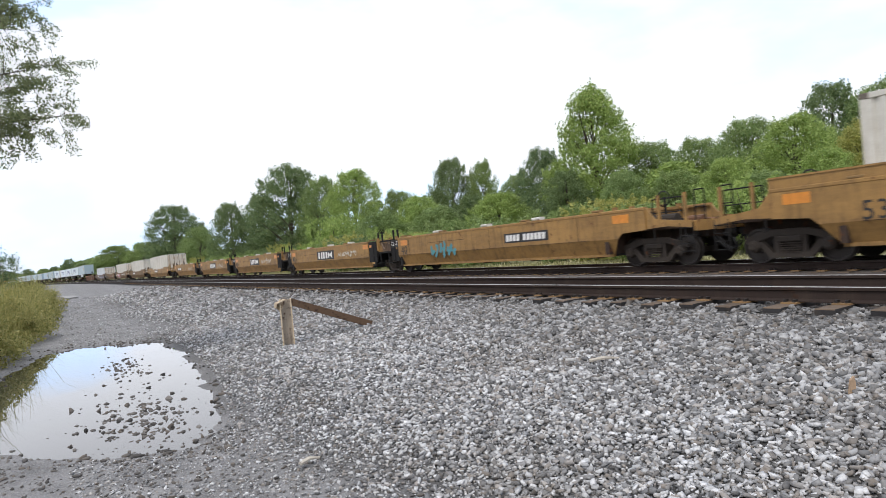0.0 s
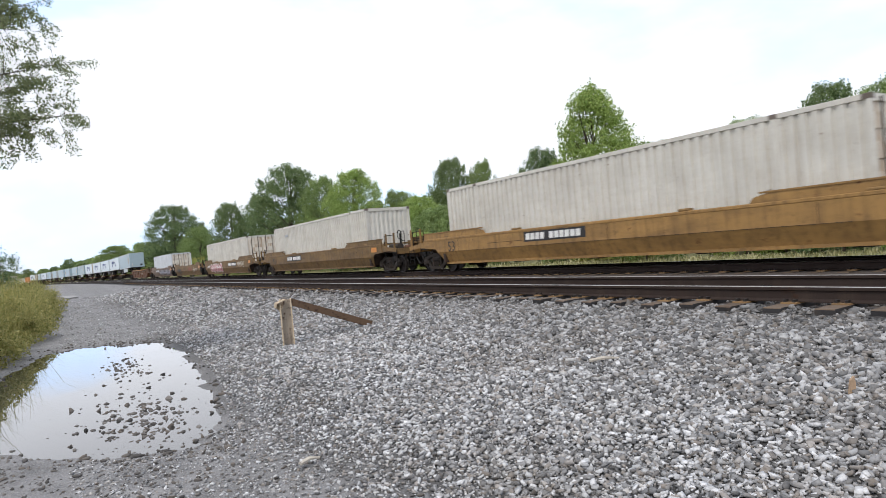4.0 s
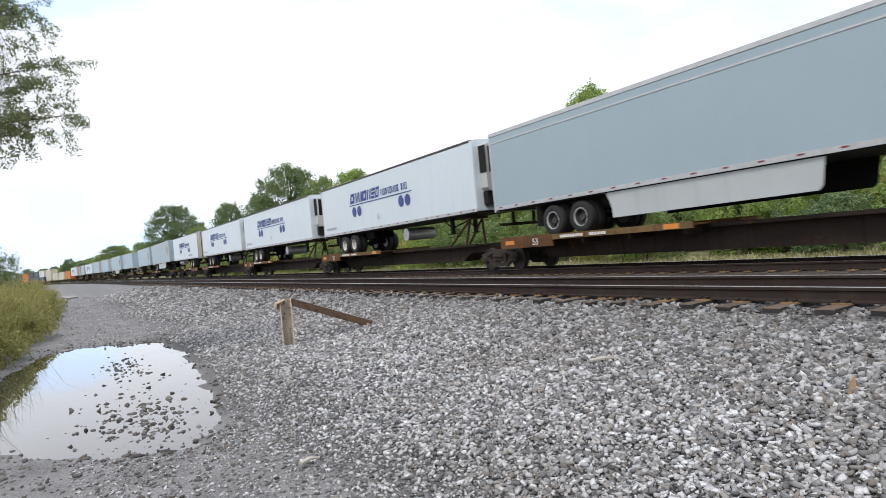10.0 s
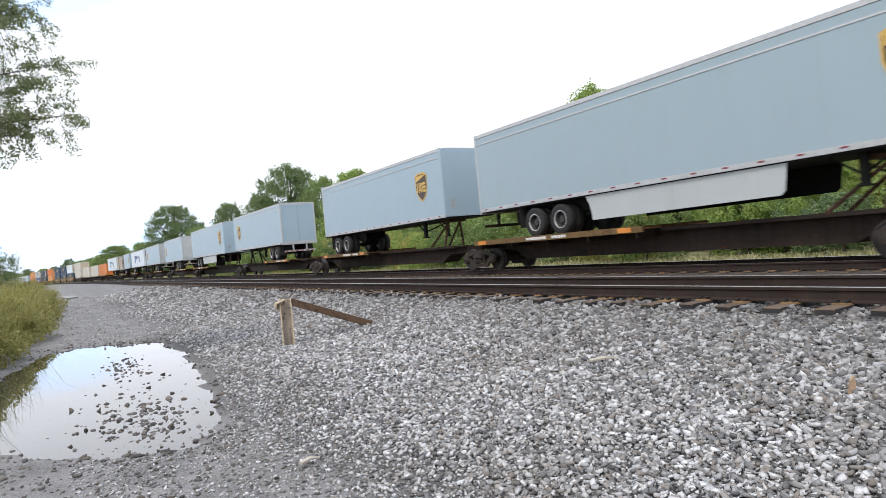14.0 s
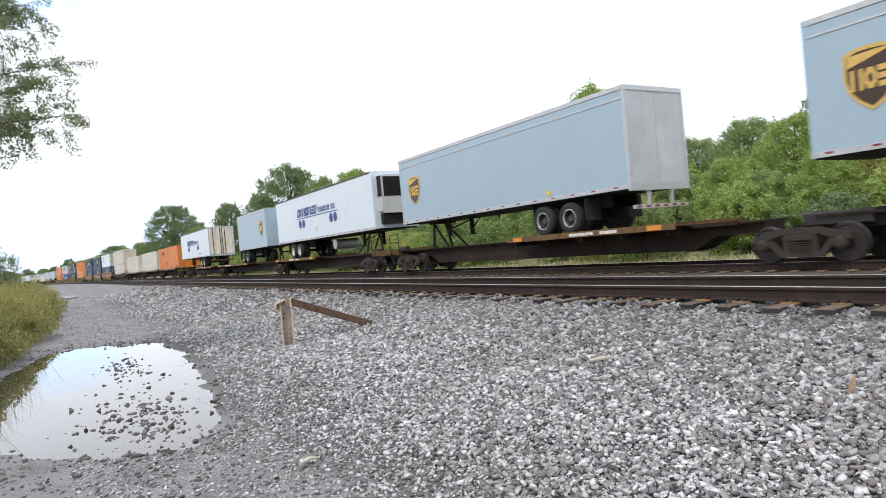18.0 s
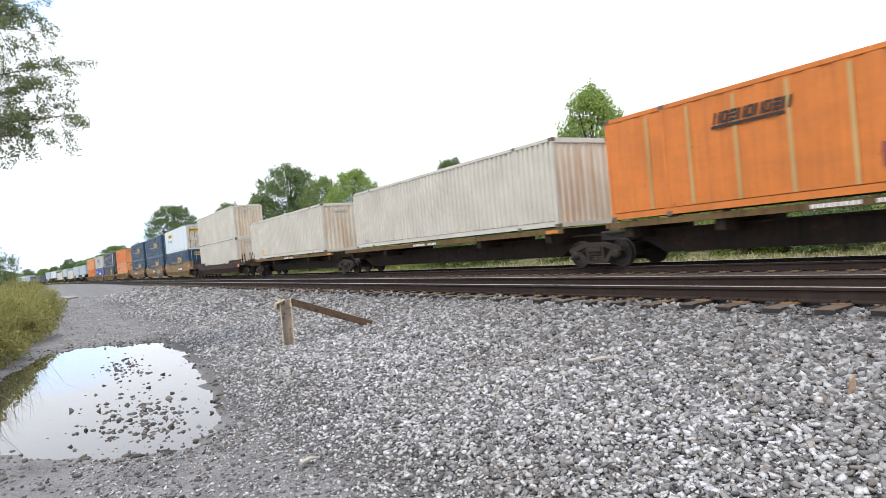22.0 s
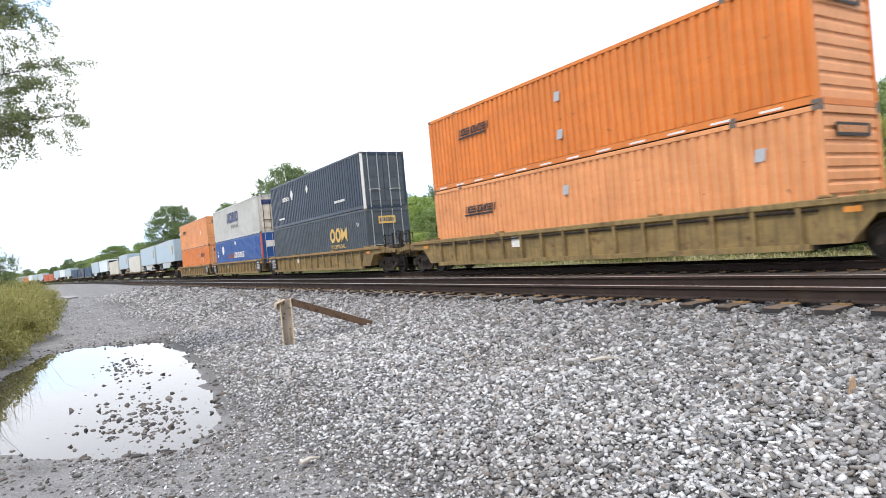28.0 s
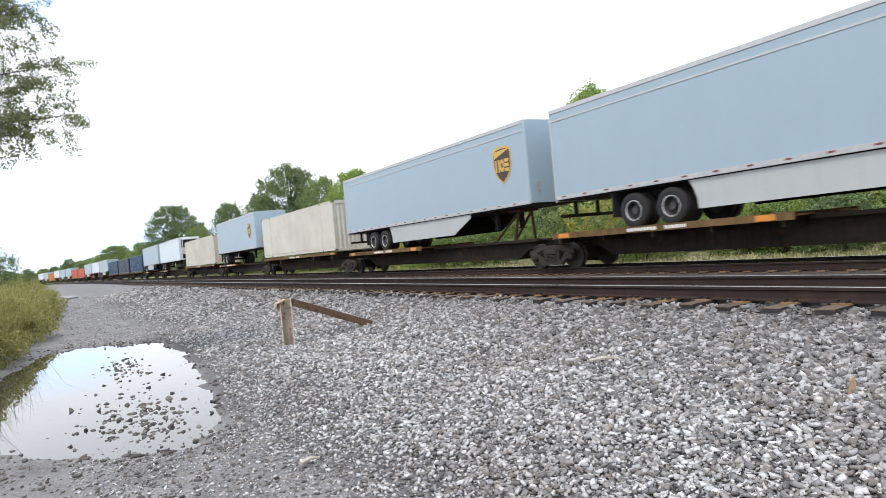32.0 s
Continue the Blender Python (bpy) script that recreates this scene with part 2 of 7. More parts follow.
DOOR_PALE = paint("pale_grey_door_paint", (0.50, 0.525, 0.53), 0.15, 0.0, 0.5, grime=0.2, dirt_rgb=(0.25, 0.22, 0.18))
DARK_TRIM = plain("dark_bronze_trim", (0.07, 0.06, 0.055), 0.5, 0.2, 0.2)
ALU = plain("dull_aluminium", (0.50, 0.50, 0.49), 0.4, 0.6, 0.12)
LOGO_BLUE = plain("dark_blue_lettering", (0.025, 0.05, 0.22), 0.5, 0, 0.1)
LOGO_NAVY = plain("navy_lettering", (0.02, 0.035, 0.12), 0.5, 0, 0.1)
LOGO_BLACK = plain("black_lettering", (0.022, 0.02, 0.02), 0.6, 0, 0.2)
LOGO_WHITE = plain("white_lettering", (0.72, 0.71, 0.68), 0.6, 0, 0.12)
LOGO_GREY = plain("grey_lettering", (0.40, 0.42, 0.44), 0.6, 0, 0.1)
LOGO_GOLD = plain("gold_lettering", (0.62, 0.40, 0.10), 0.55, 0, 0.15)
LOGO_YELLOW = plain("yellow_sign_paint", (0.80, 0.50, 0.03), 0.5, 0, 0.1)
LOGO_GREEN = plain("dark_green_lettering", (0.02, 0.13, 0.12), 0.5, 0, 0.1)
LOGO_RED = plain("faded_red_lettering", (0.27, 0.07, 0.045), 0.6, 0, 0.2)
SHIELD_BROWN = plain("dark_brown_emblem", (0.045, 0.022, 0.012), 0.4, 0, 0.1)
REFLECT_ORANGE = plain("orange_reflector", (0.62, 0.23, 0.03), 0.4, 0, 0.15)
GRAFFITI_PALE = plain("thin_pale_spray_paint", (0.50, 0.45, 0.36), 0.6, 0, 0.35)
GRAFFITI_PINK = plain("pink_spray_paint", (0.55, 0.25, 0.28), 0.6, 0, 0.3)
GRAFFITI_GREY = plain("grey_spray_paint", (0.35, 0.37, 0.42), 0.6, 0, 0.3)
GRAFFITI_MAUVE = plain("mauve_grey_spray_paint", (0.27, 0.24, 0.27), 0.6, 0, 0.3)
GRAFFITI_TEAL = plain("teal_spray_paint", (0.07, 0.24, 0.27), 0.6, 0, 0.2)
RAIL_SIDE = paint("rusty_rail_steel", (0.040, 0.029, 0.025), 0.3, 0.1, 0.8, gloss=0.1, rust_rgb=(0.06, 0.034, 0.022))
RAIL_TOP = plain("polished_rail_head", (0.55, 0.53, 0.51), 0.38, 0.9, 0.15)
TIE = paint("creosoted_tie_wood", (0.045, 0.042, 0.042), 0.5, 0.0, 0.9, vary=0.75)
TIE_TOP = paint("rust_dusted_tie_top", (0.15, 0.106, 0.072), 0.6, 0.0, 0.9, vary=0.6, dirt_rgb=(0.05, 0.036, 0.028), grain=3.0)
PLATE = paint("rusty_tie_plate", (0.30, 0.185, 0.085), 0.5, 0.2, 0.8, vary=0.4)
SPIKE = plain("black_spike_steel", (0.02, 0.016, 0.014), 0.7)
GROUND = ground_material()
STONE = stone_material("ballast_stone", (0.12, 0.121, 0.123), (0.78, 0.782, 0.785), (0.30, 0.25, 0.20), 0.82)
MUD_STONE = stone_material("muddy_stone", (0.035, 0.032, 0.03), (0.20, 0.185, 0.17), (0.13, 0.10, 0.075), 0.0)
WATER = water_material()
POST_RUST = paint("peeling_rusty_post", (0.52, 0.42, 0.30), 0.6, 0.55, 0.85, dirt_rgb=(0.10, 0.05, 0.025), rust_rgb=(0.13, 0.055, 0.025), grain=5.0)
POST_WEB = paint("grey_pitted_web_steel", (0.37, 0.32, 0.26), 0.7, 0.6, 0.85, dirt_rgb=(0.09, 0.06, 0.04), rust_rgb=(0.10, 0.05, 0.028), grain=5.0)
ARM_RUST = paint("dark_rusty_arm", (0.12, 0.072, 0.042), 0.6, 0.6, 0.85, rust_rgb=(0.05, 0.028, 0.018), grain=4.0)
DRY_WOOD = plain("dry_grey_wood", (0.42, 0.38, 0.32), 0.85, 0, 0.3)
NEW_WOOD = plain("split_pale_wood", (0.36, 0.25, 0.16), 0.8, 0, 0.25)
BARK = plain("grey_brown_bark", (0.085, 0.068, 0.052), 0.9, 0, 0.35)
LEAF_MID = leafy("mid_green_leaves", (0.115, 0.195, 0.06), (0.38, 0.47, 0.19), 0.48)
LEAF_DARK = leafy("dark_green_leaves", (0.075, 0.135, 0.058), (0.28, 0.36, 0.17), 0.45)
LEAF_LIGHT = leafy("light_green_leaves", (0.19, 0.29, 0.07), (0.49, 0.60, 0.20), 0.48)
LEAF_YELLOW = leafy("yellowing_leaves", (0.26, 0.29, 0.07), (0.58, 0.53, 0.18), 0.45)
LEAF_NEAR = leafy("olive_green_leaves", (0.12, 0.155, 0.07), (0.33, 0.37, 0.19), 0.5)
WEED = leafy("dry_green_weeds", (0.17, 0.18, 0.05), (0.46, 0.41, 0.16), 0.4)
WEED_DRY = leafy("straw_grass", (0.26, 0.26, 0.12), (0.50, 0.46, 0.27), 0.3)


# ---- mesh tools ----
class Shape:
    """Vertices and faces of one part, put together from simple solids."""

    def __init__(self):
        self.v, self.f = [], []

    def add(self, verts, faces):
        n = len(self.v)
        self.v += [tuple(p) for p in verts]
        self.f += [tuple(i + n for i in f) for f in faces]
        return self

    def box(self, x0, x1, y0, y1, z0, z1, c=0.0):
        """A box; c: chamfer of the edges that run along x."""
        if c <= 0:
            v = [(x, y, z) for x in (x0, x1) for y in (y0, y1) for z in (z0, z1)]
            return self.add(v, [(0, 1, 3, 2), (4, 6, 7, 5), (0, 4, 5, 1), (2, 3, 7, 6), (0, 2, 6, 4), (1, 5, 7, 3)])
        prof = [(y0 + c, z0), (y1 - c, z0), (y1, z0 + c), (y1, z1 - c), (y1 - c, z1), (y0 + c, z1), (y0, z1 - c), (y0, z0 + c)]
        return self.run(prof, x0, x1)

    def run(self, prof, x0, x1):
        """A closed profile in y, z drawn out along x."""
        n = len(prof)
        v = [(x0, y, z) for y, z in prof] + [(x1, y, z) for y, z in prof]
        f = [(i, (i + 1) % n, n + (i + 1) % n, n + i) for i in range(n)]
        return self.add(v, f + [tuple(reversed(range(n))), tuple(range(n, 2 * n))])

    def plate(self, prof, y0, y1):
        """A closed outline in x, z with a thickness from y0 to y1."""
        n = len(prof)
        v = [(x, y0, z) for x, z in prof] + [(x, y1, z) for x, z in prof]
        f = [(i, n + i, n + (i + 1) % n, (i + 1) % n) for i in range(n)]
        return self.add(v, f + [tuple(range(n)), tuple(reversed(range(n, 2 * n)))])

    def rod(self, a, b, r, n=8, r2=None):
        a, b = Vector(a), Vector(b)
        d = (b - a).normalized()
        s = d.orthogonal().normalized()
        t = d.cross(s)
        r2 = r if r2 is None else r2
        ring = [(math.cos(2 * math.pi * i / n), math.sin(2 * math.pi * i / n)) for i in range(n)]
        v = [a + (s * c + t * k) * r for c, k in ring] + [b + (s * c + t * k) * r2 for c, k in ring]
        f = [(i, (i + 1) % n, n + (i + 1) % n, n + i) for i in range(n)]
        return self.add(v, f + [tuple(reversed(range(n))), tuple(range(n, 2 * n))])

    def lathe(self, prof, centre, n=20):
        """A profile of (radius, y) turned about the y axis through centre."""
        k = len(prof)
        v = []
        for i in range(n):
            c, s = math.cos(2 * math.pi * i / n), math.sin(2 * math.pi * i / n)
            v += [(centre[0] + r * c, centre[1] + y, centre[2] + r * s) for r, y in prof]
        f = []
        for i in range(n):
            j = (i + 1) % n
            f += [(i * k + a, i * k + a + 1, j * k + a + 1, j * k + a) for a in range(k - 1)]
        return self.add(v, f)

    def mesh(self, name, material, smooth=False):
        me = bpy.data.meshes.new(name)
        me.from_pydata(self.v, [], self.f)
        me.materials.append(material)
        if smooth:
            me.polygons.foreach_set("use_smooth", [True] * len(me.polygons))
        me.update()
        return me


def part(name, shape, material, parent, label="", smooth=False):
    """One mesh object under a thing or a part; shape may be a mesh that is shared."""
    me = shape.mesh(name, material, smooth) if isinstance(shape, Shape) else shape
    ob = new(name, me)
    ob.parent = parent
    return tagged(ob, label)


def raw_mesh(name, verts, faces, material):
    """A large mesh from arrays; faces all of one size."""
    me = bpy.data.meshes.new(name)
    k = faces.shape[1]
    me.vertices.add(len(verts))
    me.vertices.foreach_set("co", np.ascontiguousarray(verts, dtype=np.float32).ravel())
    me.loops.add(faces.size)
    me.loops.foreach_set("vertex_index", np.ascontiguousarray(faces, dtype=np.int32).ravel())
    me.polygons.add(len(faces))
    me.polygons.foreach_set("loop_start", np.arange(0, faces.size, k, dtype=np.int32))
    me.materials.append(material)
    me.update(calc_edges=True)
    return me


# ---- the line of the tracks ----
FAR_Y, FAR_TOP = 15.52, 0.474
NEAR_Y, NEAR_TOP = 8.78, 0.674
BEND, RADIUS = 80.0, 2250.0
TIE_AT, TIE_STEP = 2.78, 0.62


def on_line(u, lat):
    """Place and heading at u metres along the far track, lat across; straight, then bending away behind u = -BEND."""
    if u > -BEND:
        return u, lat, 0.0
    th = (-BEND - u) / RADIUS
    r = RADIUS + lat - FAR_Y
    return -BEND - r * math.sin(th), FAR_Y - RADIUS + r * math.cos(th), th


def smooth01(a, b, x):
    t = min(1.0, max(0.0, (x - a) / (b - a)))
    return t * t * (3 - 2 * t)


PUDDLE = ((-6.1, 1.0), (-7.1, 1.45), (-8.9, 1.78), (-11.5, 2.05), (-14.0, 2.2), (-16.3, 2.12), (-16.9, 1.7), (-16.6, 1.35), (-17.5, 1.1),
          (-17.7, 0.3), (-17.2, -0.25), (-14.0, -0.95), (-11.0, -1.15), (-8.2, -0.95), (-7.1, -0.4), (-6.5, 0.3))


def puddle_depth(x, y):
    """Signed distance in metres to the puddle's shore, positive inside."""
    inside, best = False, 1e9
    for (ax, ay), (bx, by) in zip(PUDDLE, PUDDLE[1:] + PUDDLE[:1]):
        if (ay > y) != (by > y) and x < (bx - ax) * (y - ay) / (by - ay) + ax:
            inside = not inside
        dx, dy = bx - ax, by - ay
        t = max(0, min(1, ((x - ax) * dx + (y - ay) * dy) / (dx * dx + dy * dy)))
        best = min(best, math.hypot(x - ax - t * dx, y - ay - t * dy))
    return best if inside else -best


WATER_Z = -0.045


def ground_z(u, lat):
    """Height of the ground across the line."""
    near, bed = NEAR_TOP - 0.315, NEAR_TOP - 0.262
    z = near * smooth01(3.4, 7.3, lat) + (bed - near) * smooth01(7.36, 7.54, lat)
    if lat > 10.1:
        z = bed + (FAR_TOP - 0.21 - bed) * smooth01(10.2, 12.6, lat)
    if lat > 17.6:
        z = (FAR_TOP - 0.24) * (1 - smooth01(17.6, 19.5, lat)) + 0.05
    z += 0.035 * noise.noise((u * 0.35, lat * 0.5, 3.1)) * smooth01(8.2, 6.0, lat) * smooth01(1.0, 4.0, lat)
    if -19 < u < -5 and -2.5 < lat < 3.5:
        z -= 0.11 * smooth01(-0.35, 0.65, puddle_depth(u, lat) + 0.17 * noise.noise((u * 3.2, lat * 3.2, 9.0)) + 0.16 * noise.noise((u * 0.9, lat * 1.6, 4.0)))
    if lat < -1.5:
        z += 0.12 * smooth01(-1.5, -4, lat)
    return z


def lane_share(u, lat):
    """How far the worn lane, not the gravel bank, makes up the ground."""
    far = smooth01(-13.0, -20.0, u)
    return smooth01(2.9 + 0.9 * far, 0.9 + 1.0 * far, lat + 0.6 * noise.noise((u * 0.3, lat * 0.6, 1.0)))


def build_ground():
    us = [-3200, -2400, -1800, -1300, -1000, -800, -650, -520, -420, -340, -280, -230, -190, -160, -135, -115, -100, -88]
    us += list(np.arange(-80, -26, 3.0)) + list(np.arange(-26, -18, 0.25)) + list(np.arange(-18, -5, 0.12)) + list(np.arange(-5, 2.0, 0.25)) + [2, 5, 10, 20, 40, 80, 160, 320, 640, 1200, 2200]
    ls = [-1400, -800, -450, -250, -140, -80, -45, -25, -14, -9, -6, -4.5] + list(np.arange(-3.5, -1.5, 0.25)) + list(np.arange(-1.5, 2.6, 0.12)) + list(np.arange(2.7, 7.2, 0.25)) + [7.3, 7.37, 7.42, 7.48, 7.54, 7.8]
    ls += [8.2, 8.8, 9.4, 10.1, 10.8, 11.6, 12.6, 13.4, 15.5, 17.6, 18.2, 18.9, 19.6, 21, 23, 26, 30, 36, 45, 60, 90, 140, 250, 450, 900, 1800]
    verts, cover = [], []
    for u in us:
        for lat in ls:
            x, y, _ = on_line(u, lat)
            verts.append((x, y, ground_z(u, lat)))
            mud = max(lane_share(u, lat) * 0.95, smooth01(-40.0, -60.0, u) * smooth01(7.6, 6.8, lat) * 0.85)
            grass = max(smooth01(18.2, 19.8, lat), smooth01(-0.8, -2.2, lat))
            cover += [mud, grass, smooth01(7.5, 7.8, lat) * smooth01(18.4, 17.6, lat), 1]
    n = len(ls)
    faces = [(a * n + b, (a + 1) * n + b, (a + 1) * n + b + 1, a * n + b + 1) for a in range(len(us) - 1) for b in range(n - 1)]
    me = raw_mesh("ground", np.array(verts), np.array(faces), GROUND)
    att = me.attributes.new("cover", "FLOAT_COLOR", "POINT")
    att.data.foreach_set("color", np.array(cover, dtype=np.float32))
    me.polygons.foreach_set("use_smooth", [True] * len(me.polygons))
    return tagged(new("ground", me), "grey gravel and mud ground running out to grass", "ground", kind="structure")


def build_puddle():
    pts = []
    k = len(PUDDLE)
    cx, cy = sum(p[0] for p in PUDDLE) / k, sum(p[1] for p in PUDDLE) / k
    for i in range(k):
        (ax, ay), (bx, by) = PUDDLE[i], PUDDLE[(i + 1) % k]
        for j in range(8):
            t = j / 8
            x, y = ax + (bx - ax) * t, ay + (by - ay) * t
            pts.append((cx + (x - cx) * 1.12, cy + (y - cy) * 1.25, WATER_Z))
    me = bpy.data.meshes.new("puddle")
    me.from_pydata(pts, [], [tuple(range(len(pts)))])
    me.materials.append(WATER)
    return tagged(new("puddle", me), "still rain puddle mirroring the pale sky on a muddy lane", "puddle", kind="structure")


# ---- tracks ----
RAIL_PROFILE = ((-0.075, -0.186), (0.075, -0.186), (0.075, -0.172), (0.014, -0.150), (0.010, -0.055), (0.036, -0.040), (0.037, -0.010), (0.028, 0.0),
                (-0.028, 0.0), (-0.037, -0.010), (-0.036, -0.040), (-0.010, -0.055), (-0.014, -0.150), (-0.075, -0.172))


def rail_line(u0, u1):
    us = [u0]
    while us[-1] < u1:
        step = 25.0 if us[-1] < -BEND else 60.0
        us.append(min(u1, us[-1] + step))
    return us


def build_rail(lat, top, parent):
    us = rail_line(-1500.0, 500.0)
    k = len(RAIL_PROFILE)
    s, head = Shape(), Shape()
    for u in us:
        for dy, dz in RAIL_PROFILE:
            x, y, _ = on_line(u, lat + dy)
            s.v.append((x, y, top + dz))
        for dy, dz in ((-0.034, -0.001), (-0.024, 0.002), (0.0, 0.003), (0.024, 0.002), (0.034, -0.001)):
            x, y, _ = on_line(u, lat + dy)
            head.v.append((x, y, top + dz))
    for a in range(len(us) - 1):
        s.f += [(a * k + i, (a + 1) * k + i, (a + 1) * k + (i + 1) % k, a * k + (i + 1) % k) for i in range(k)]
        head.f += [(a * 5 + i, a * 5 + 5 + i, a * 5 + 6 + i, a * 5 + 1 + i) for i in range(4)]
    rail = part("rail", s, RAIL_SIDE, parent)
    part("running_surface", head, RAIL_TOP, rail, "bright polished rail head")
    return rail


def build_track(lat, top, ties_from, name, label):
    track = tagged(new(name), label, "railway track", "railway tracks")
    for side in (-0.753, 0.753):
        build_rail(lat + side, top, track)
    tie = Shape().box(-0.115, 0.115, -1.3, 1.3, -0.18, 0.0, 0.012)
    tie_me = tie.mesh("tie", TIE)
    tie_me.materials.append(TIE_TOP)
    for p in tie_me.polygons:
        p.material_index = int(p.normal.z > 0.5)
    pl = Shape().box(-0.1, 0.1, -0.19, 0.19, 0.0, 0.02)
    for sx in (-0.06, 0.06):
        for sy in (-0.15, -0.11, 0.11, 0.15):
            pl.box(sx - 0.014, sx + 0.014, sy - 0.02, sy + 0.02, 0.02, 0.055)
    plate_me = pl.mesh("tie_plate", PLATE)
    plate_me.materials.append(SPIKE)
    for p in plate_me.polygons:
        p.material_index = int(p.center.z > 0.021)
    rest = Shape()
    u = TIE_AT
    while u > -400:
        x, y, th = on_line(u, lat)
        if u > ties_from:
            ob = part("tie", tie_me, TIE, track)
            ob.matrix_basis = pose(x + random.uniform(-0.02, 0.02), y + random.uniform(-0.09, 0.09), top - 0.198 + random.uniform(-0.01, 0.006), 0, 0, math.degrees(th) + random.uniform(-1.5, 1.5))
            for sy in (-0.753, 0.753):
                p = part("tie_plate", plate_me, PLATE, ob)
                p.matrix_basis = pose(0, sy, 0.0)
        else:
            rest.box(x - 0.115, x + 0.115, y - 1.3, y + 1.3, top - 0.38, top - 0.20)
        u -= TIE_STEP
    tagged(part("far_timber", rest, TIE, track), kind="stuff")
    return track


# ---- loose stones ----
CUBE = np.array([(x, y, z) for x in (-1, 1) for y in (-1, 1) for z in (-1, 1)], dtype=float)
CUBE_F = np.array([(0, 1, 3), (0, 3, 2), (4, 6, 7), (4, 7, 5), (0, 4, 5), (0, 5, 1), (2, 3, 7), (2, 7, 6), (0, 2, 6), (0, 6, 4), (1, 5, 7), (1, 7, 3)])
GOLD = (1 + math.sqrt(5)) / 2
ICO = np.array([p for i in (-1, 1) for j in (-GOLD, GOLD) for p in ((0, i, j), (i, j, 0), (j, 0, i))], dtype=float) / 1.62
ICO_F = np.array([f for f in itertools.combinations(range(12), 3) if all(abs(np.linalg.norm(ICO[p] - ICO[q]) - 2 / 1.62) < 0.05 for p, q in itertools.combinations(f, 2))])
ICO_F = np.array([f if np.dot(np.cross(ICO[f[1]] - ICO[f[0]], ICO[f[2]] - ICO[f[0]]), ICO[f[0]]) > 0 else f[::-1] for f in ICO_F])


def stones(name, places, sizes, material, seed, fine=False):
    """Angular crushed stones as one mesh: each a cube or a twenty-sided lump with shifted corners, thrown at any turn."""
    rng = np.random.default_rng(seed)
    n = len(places)
    base, base_f = (ICO, ICO_F) if fine else (CUBE, CUBE_F)
    k = len(base)
    pts = base[None] * rng.uniform(0.62, 1.08, (n, k, 1)) * rng.uniform(0.8, 1.1, (n, k, 3)) if fine else base[None] * rng.uniform(0.42, 1.08, (n, k, 3))
    pts *= (np.stack([rng.uniform(0.9, 1.5, n), rng.uniform(0.62, 1.0, n), rng.uniform(0.36, 0.68, n)], 1))[:, None, :]
    a, b, c = rng.uniform(0, 6.283, n), rng.normal(0, 0.42, n), rng.normal(0, 0.42, n)
    y, z = pts[..., 1].copy(), pts[..., 2].copy()
    pts[..., 1], pts[..., 2] = y * np.cos(b)[:, None] - z * np.sin(b)[:, None], y * np.sin(b)[:, None] + z * np.cos(b)[:, None]
    x, z = pts[..., 0].copy(), pts[..., 2].copy()
    pts[..., 0], pts[..., 2] = x * np.cos(c)[:, None] + z * np.sin(c)[:, None], -x * np.sin(c)[:, None] + z * np.cos(c)[:, None]
    x, y = pts[..., 0].copy(), pts[..., 1].copy()
    pts[..., 0], pts[..., 1] = x * np.cos(a)[:, None] - y * np.sin(a)[:, None], x * np.sin(a)[:, None] + y * np.cos(a)[:, None]
    pts = pts * (np.asarray(sizes) * 0.5)[:, None, None] + np.asarray(places)[:, None, :]
    faces = (base_f[None] + (np.arange(n) * k)[:, None, None]).reshape(-1, 3)
    return raw_mesh(name, pts.reshape(-1, 3), faces, material)


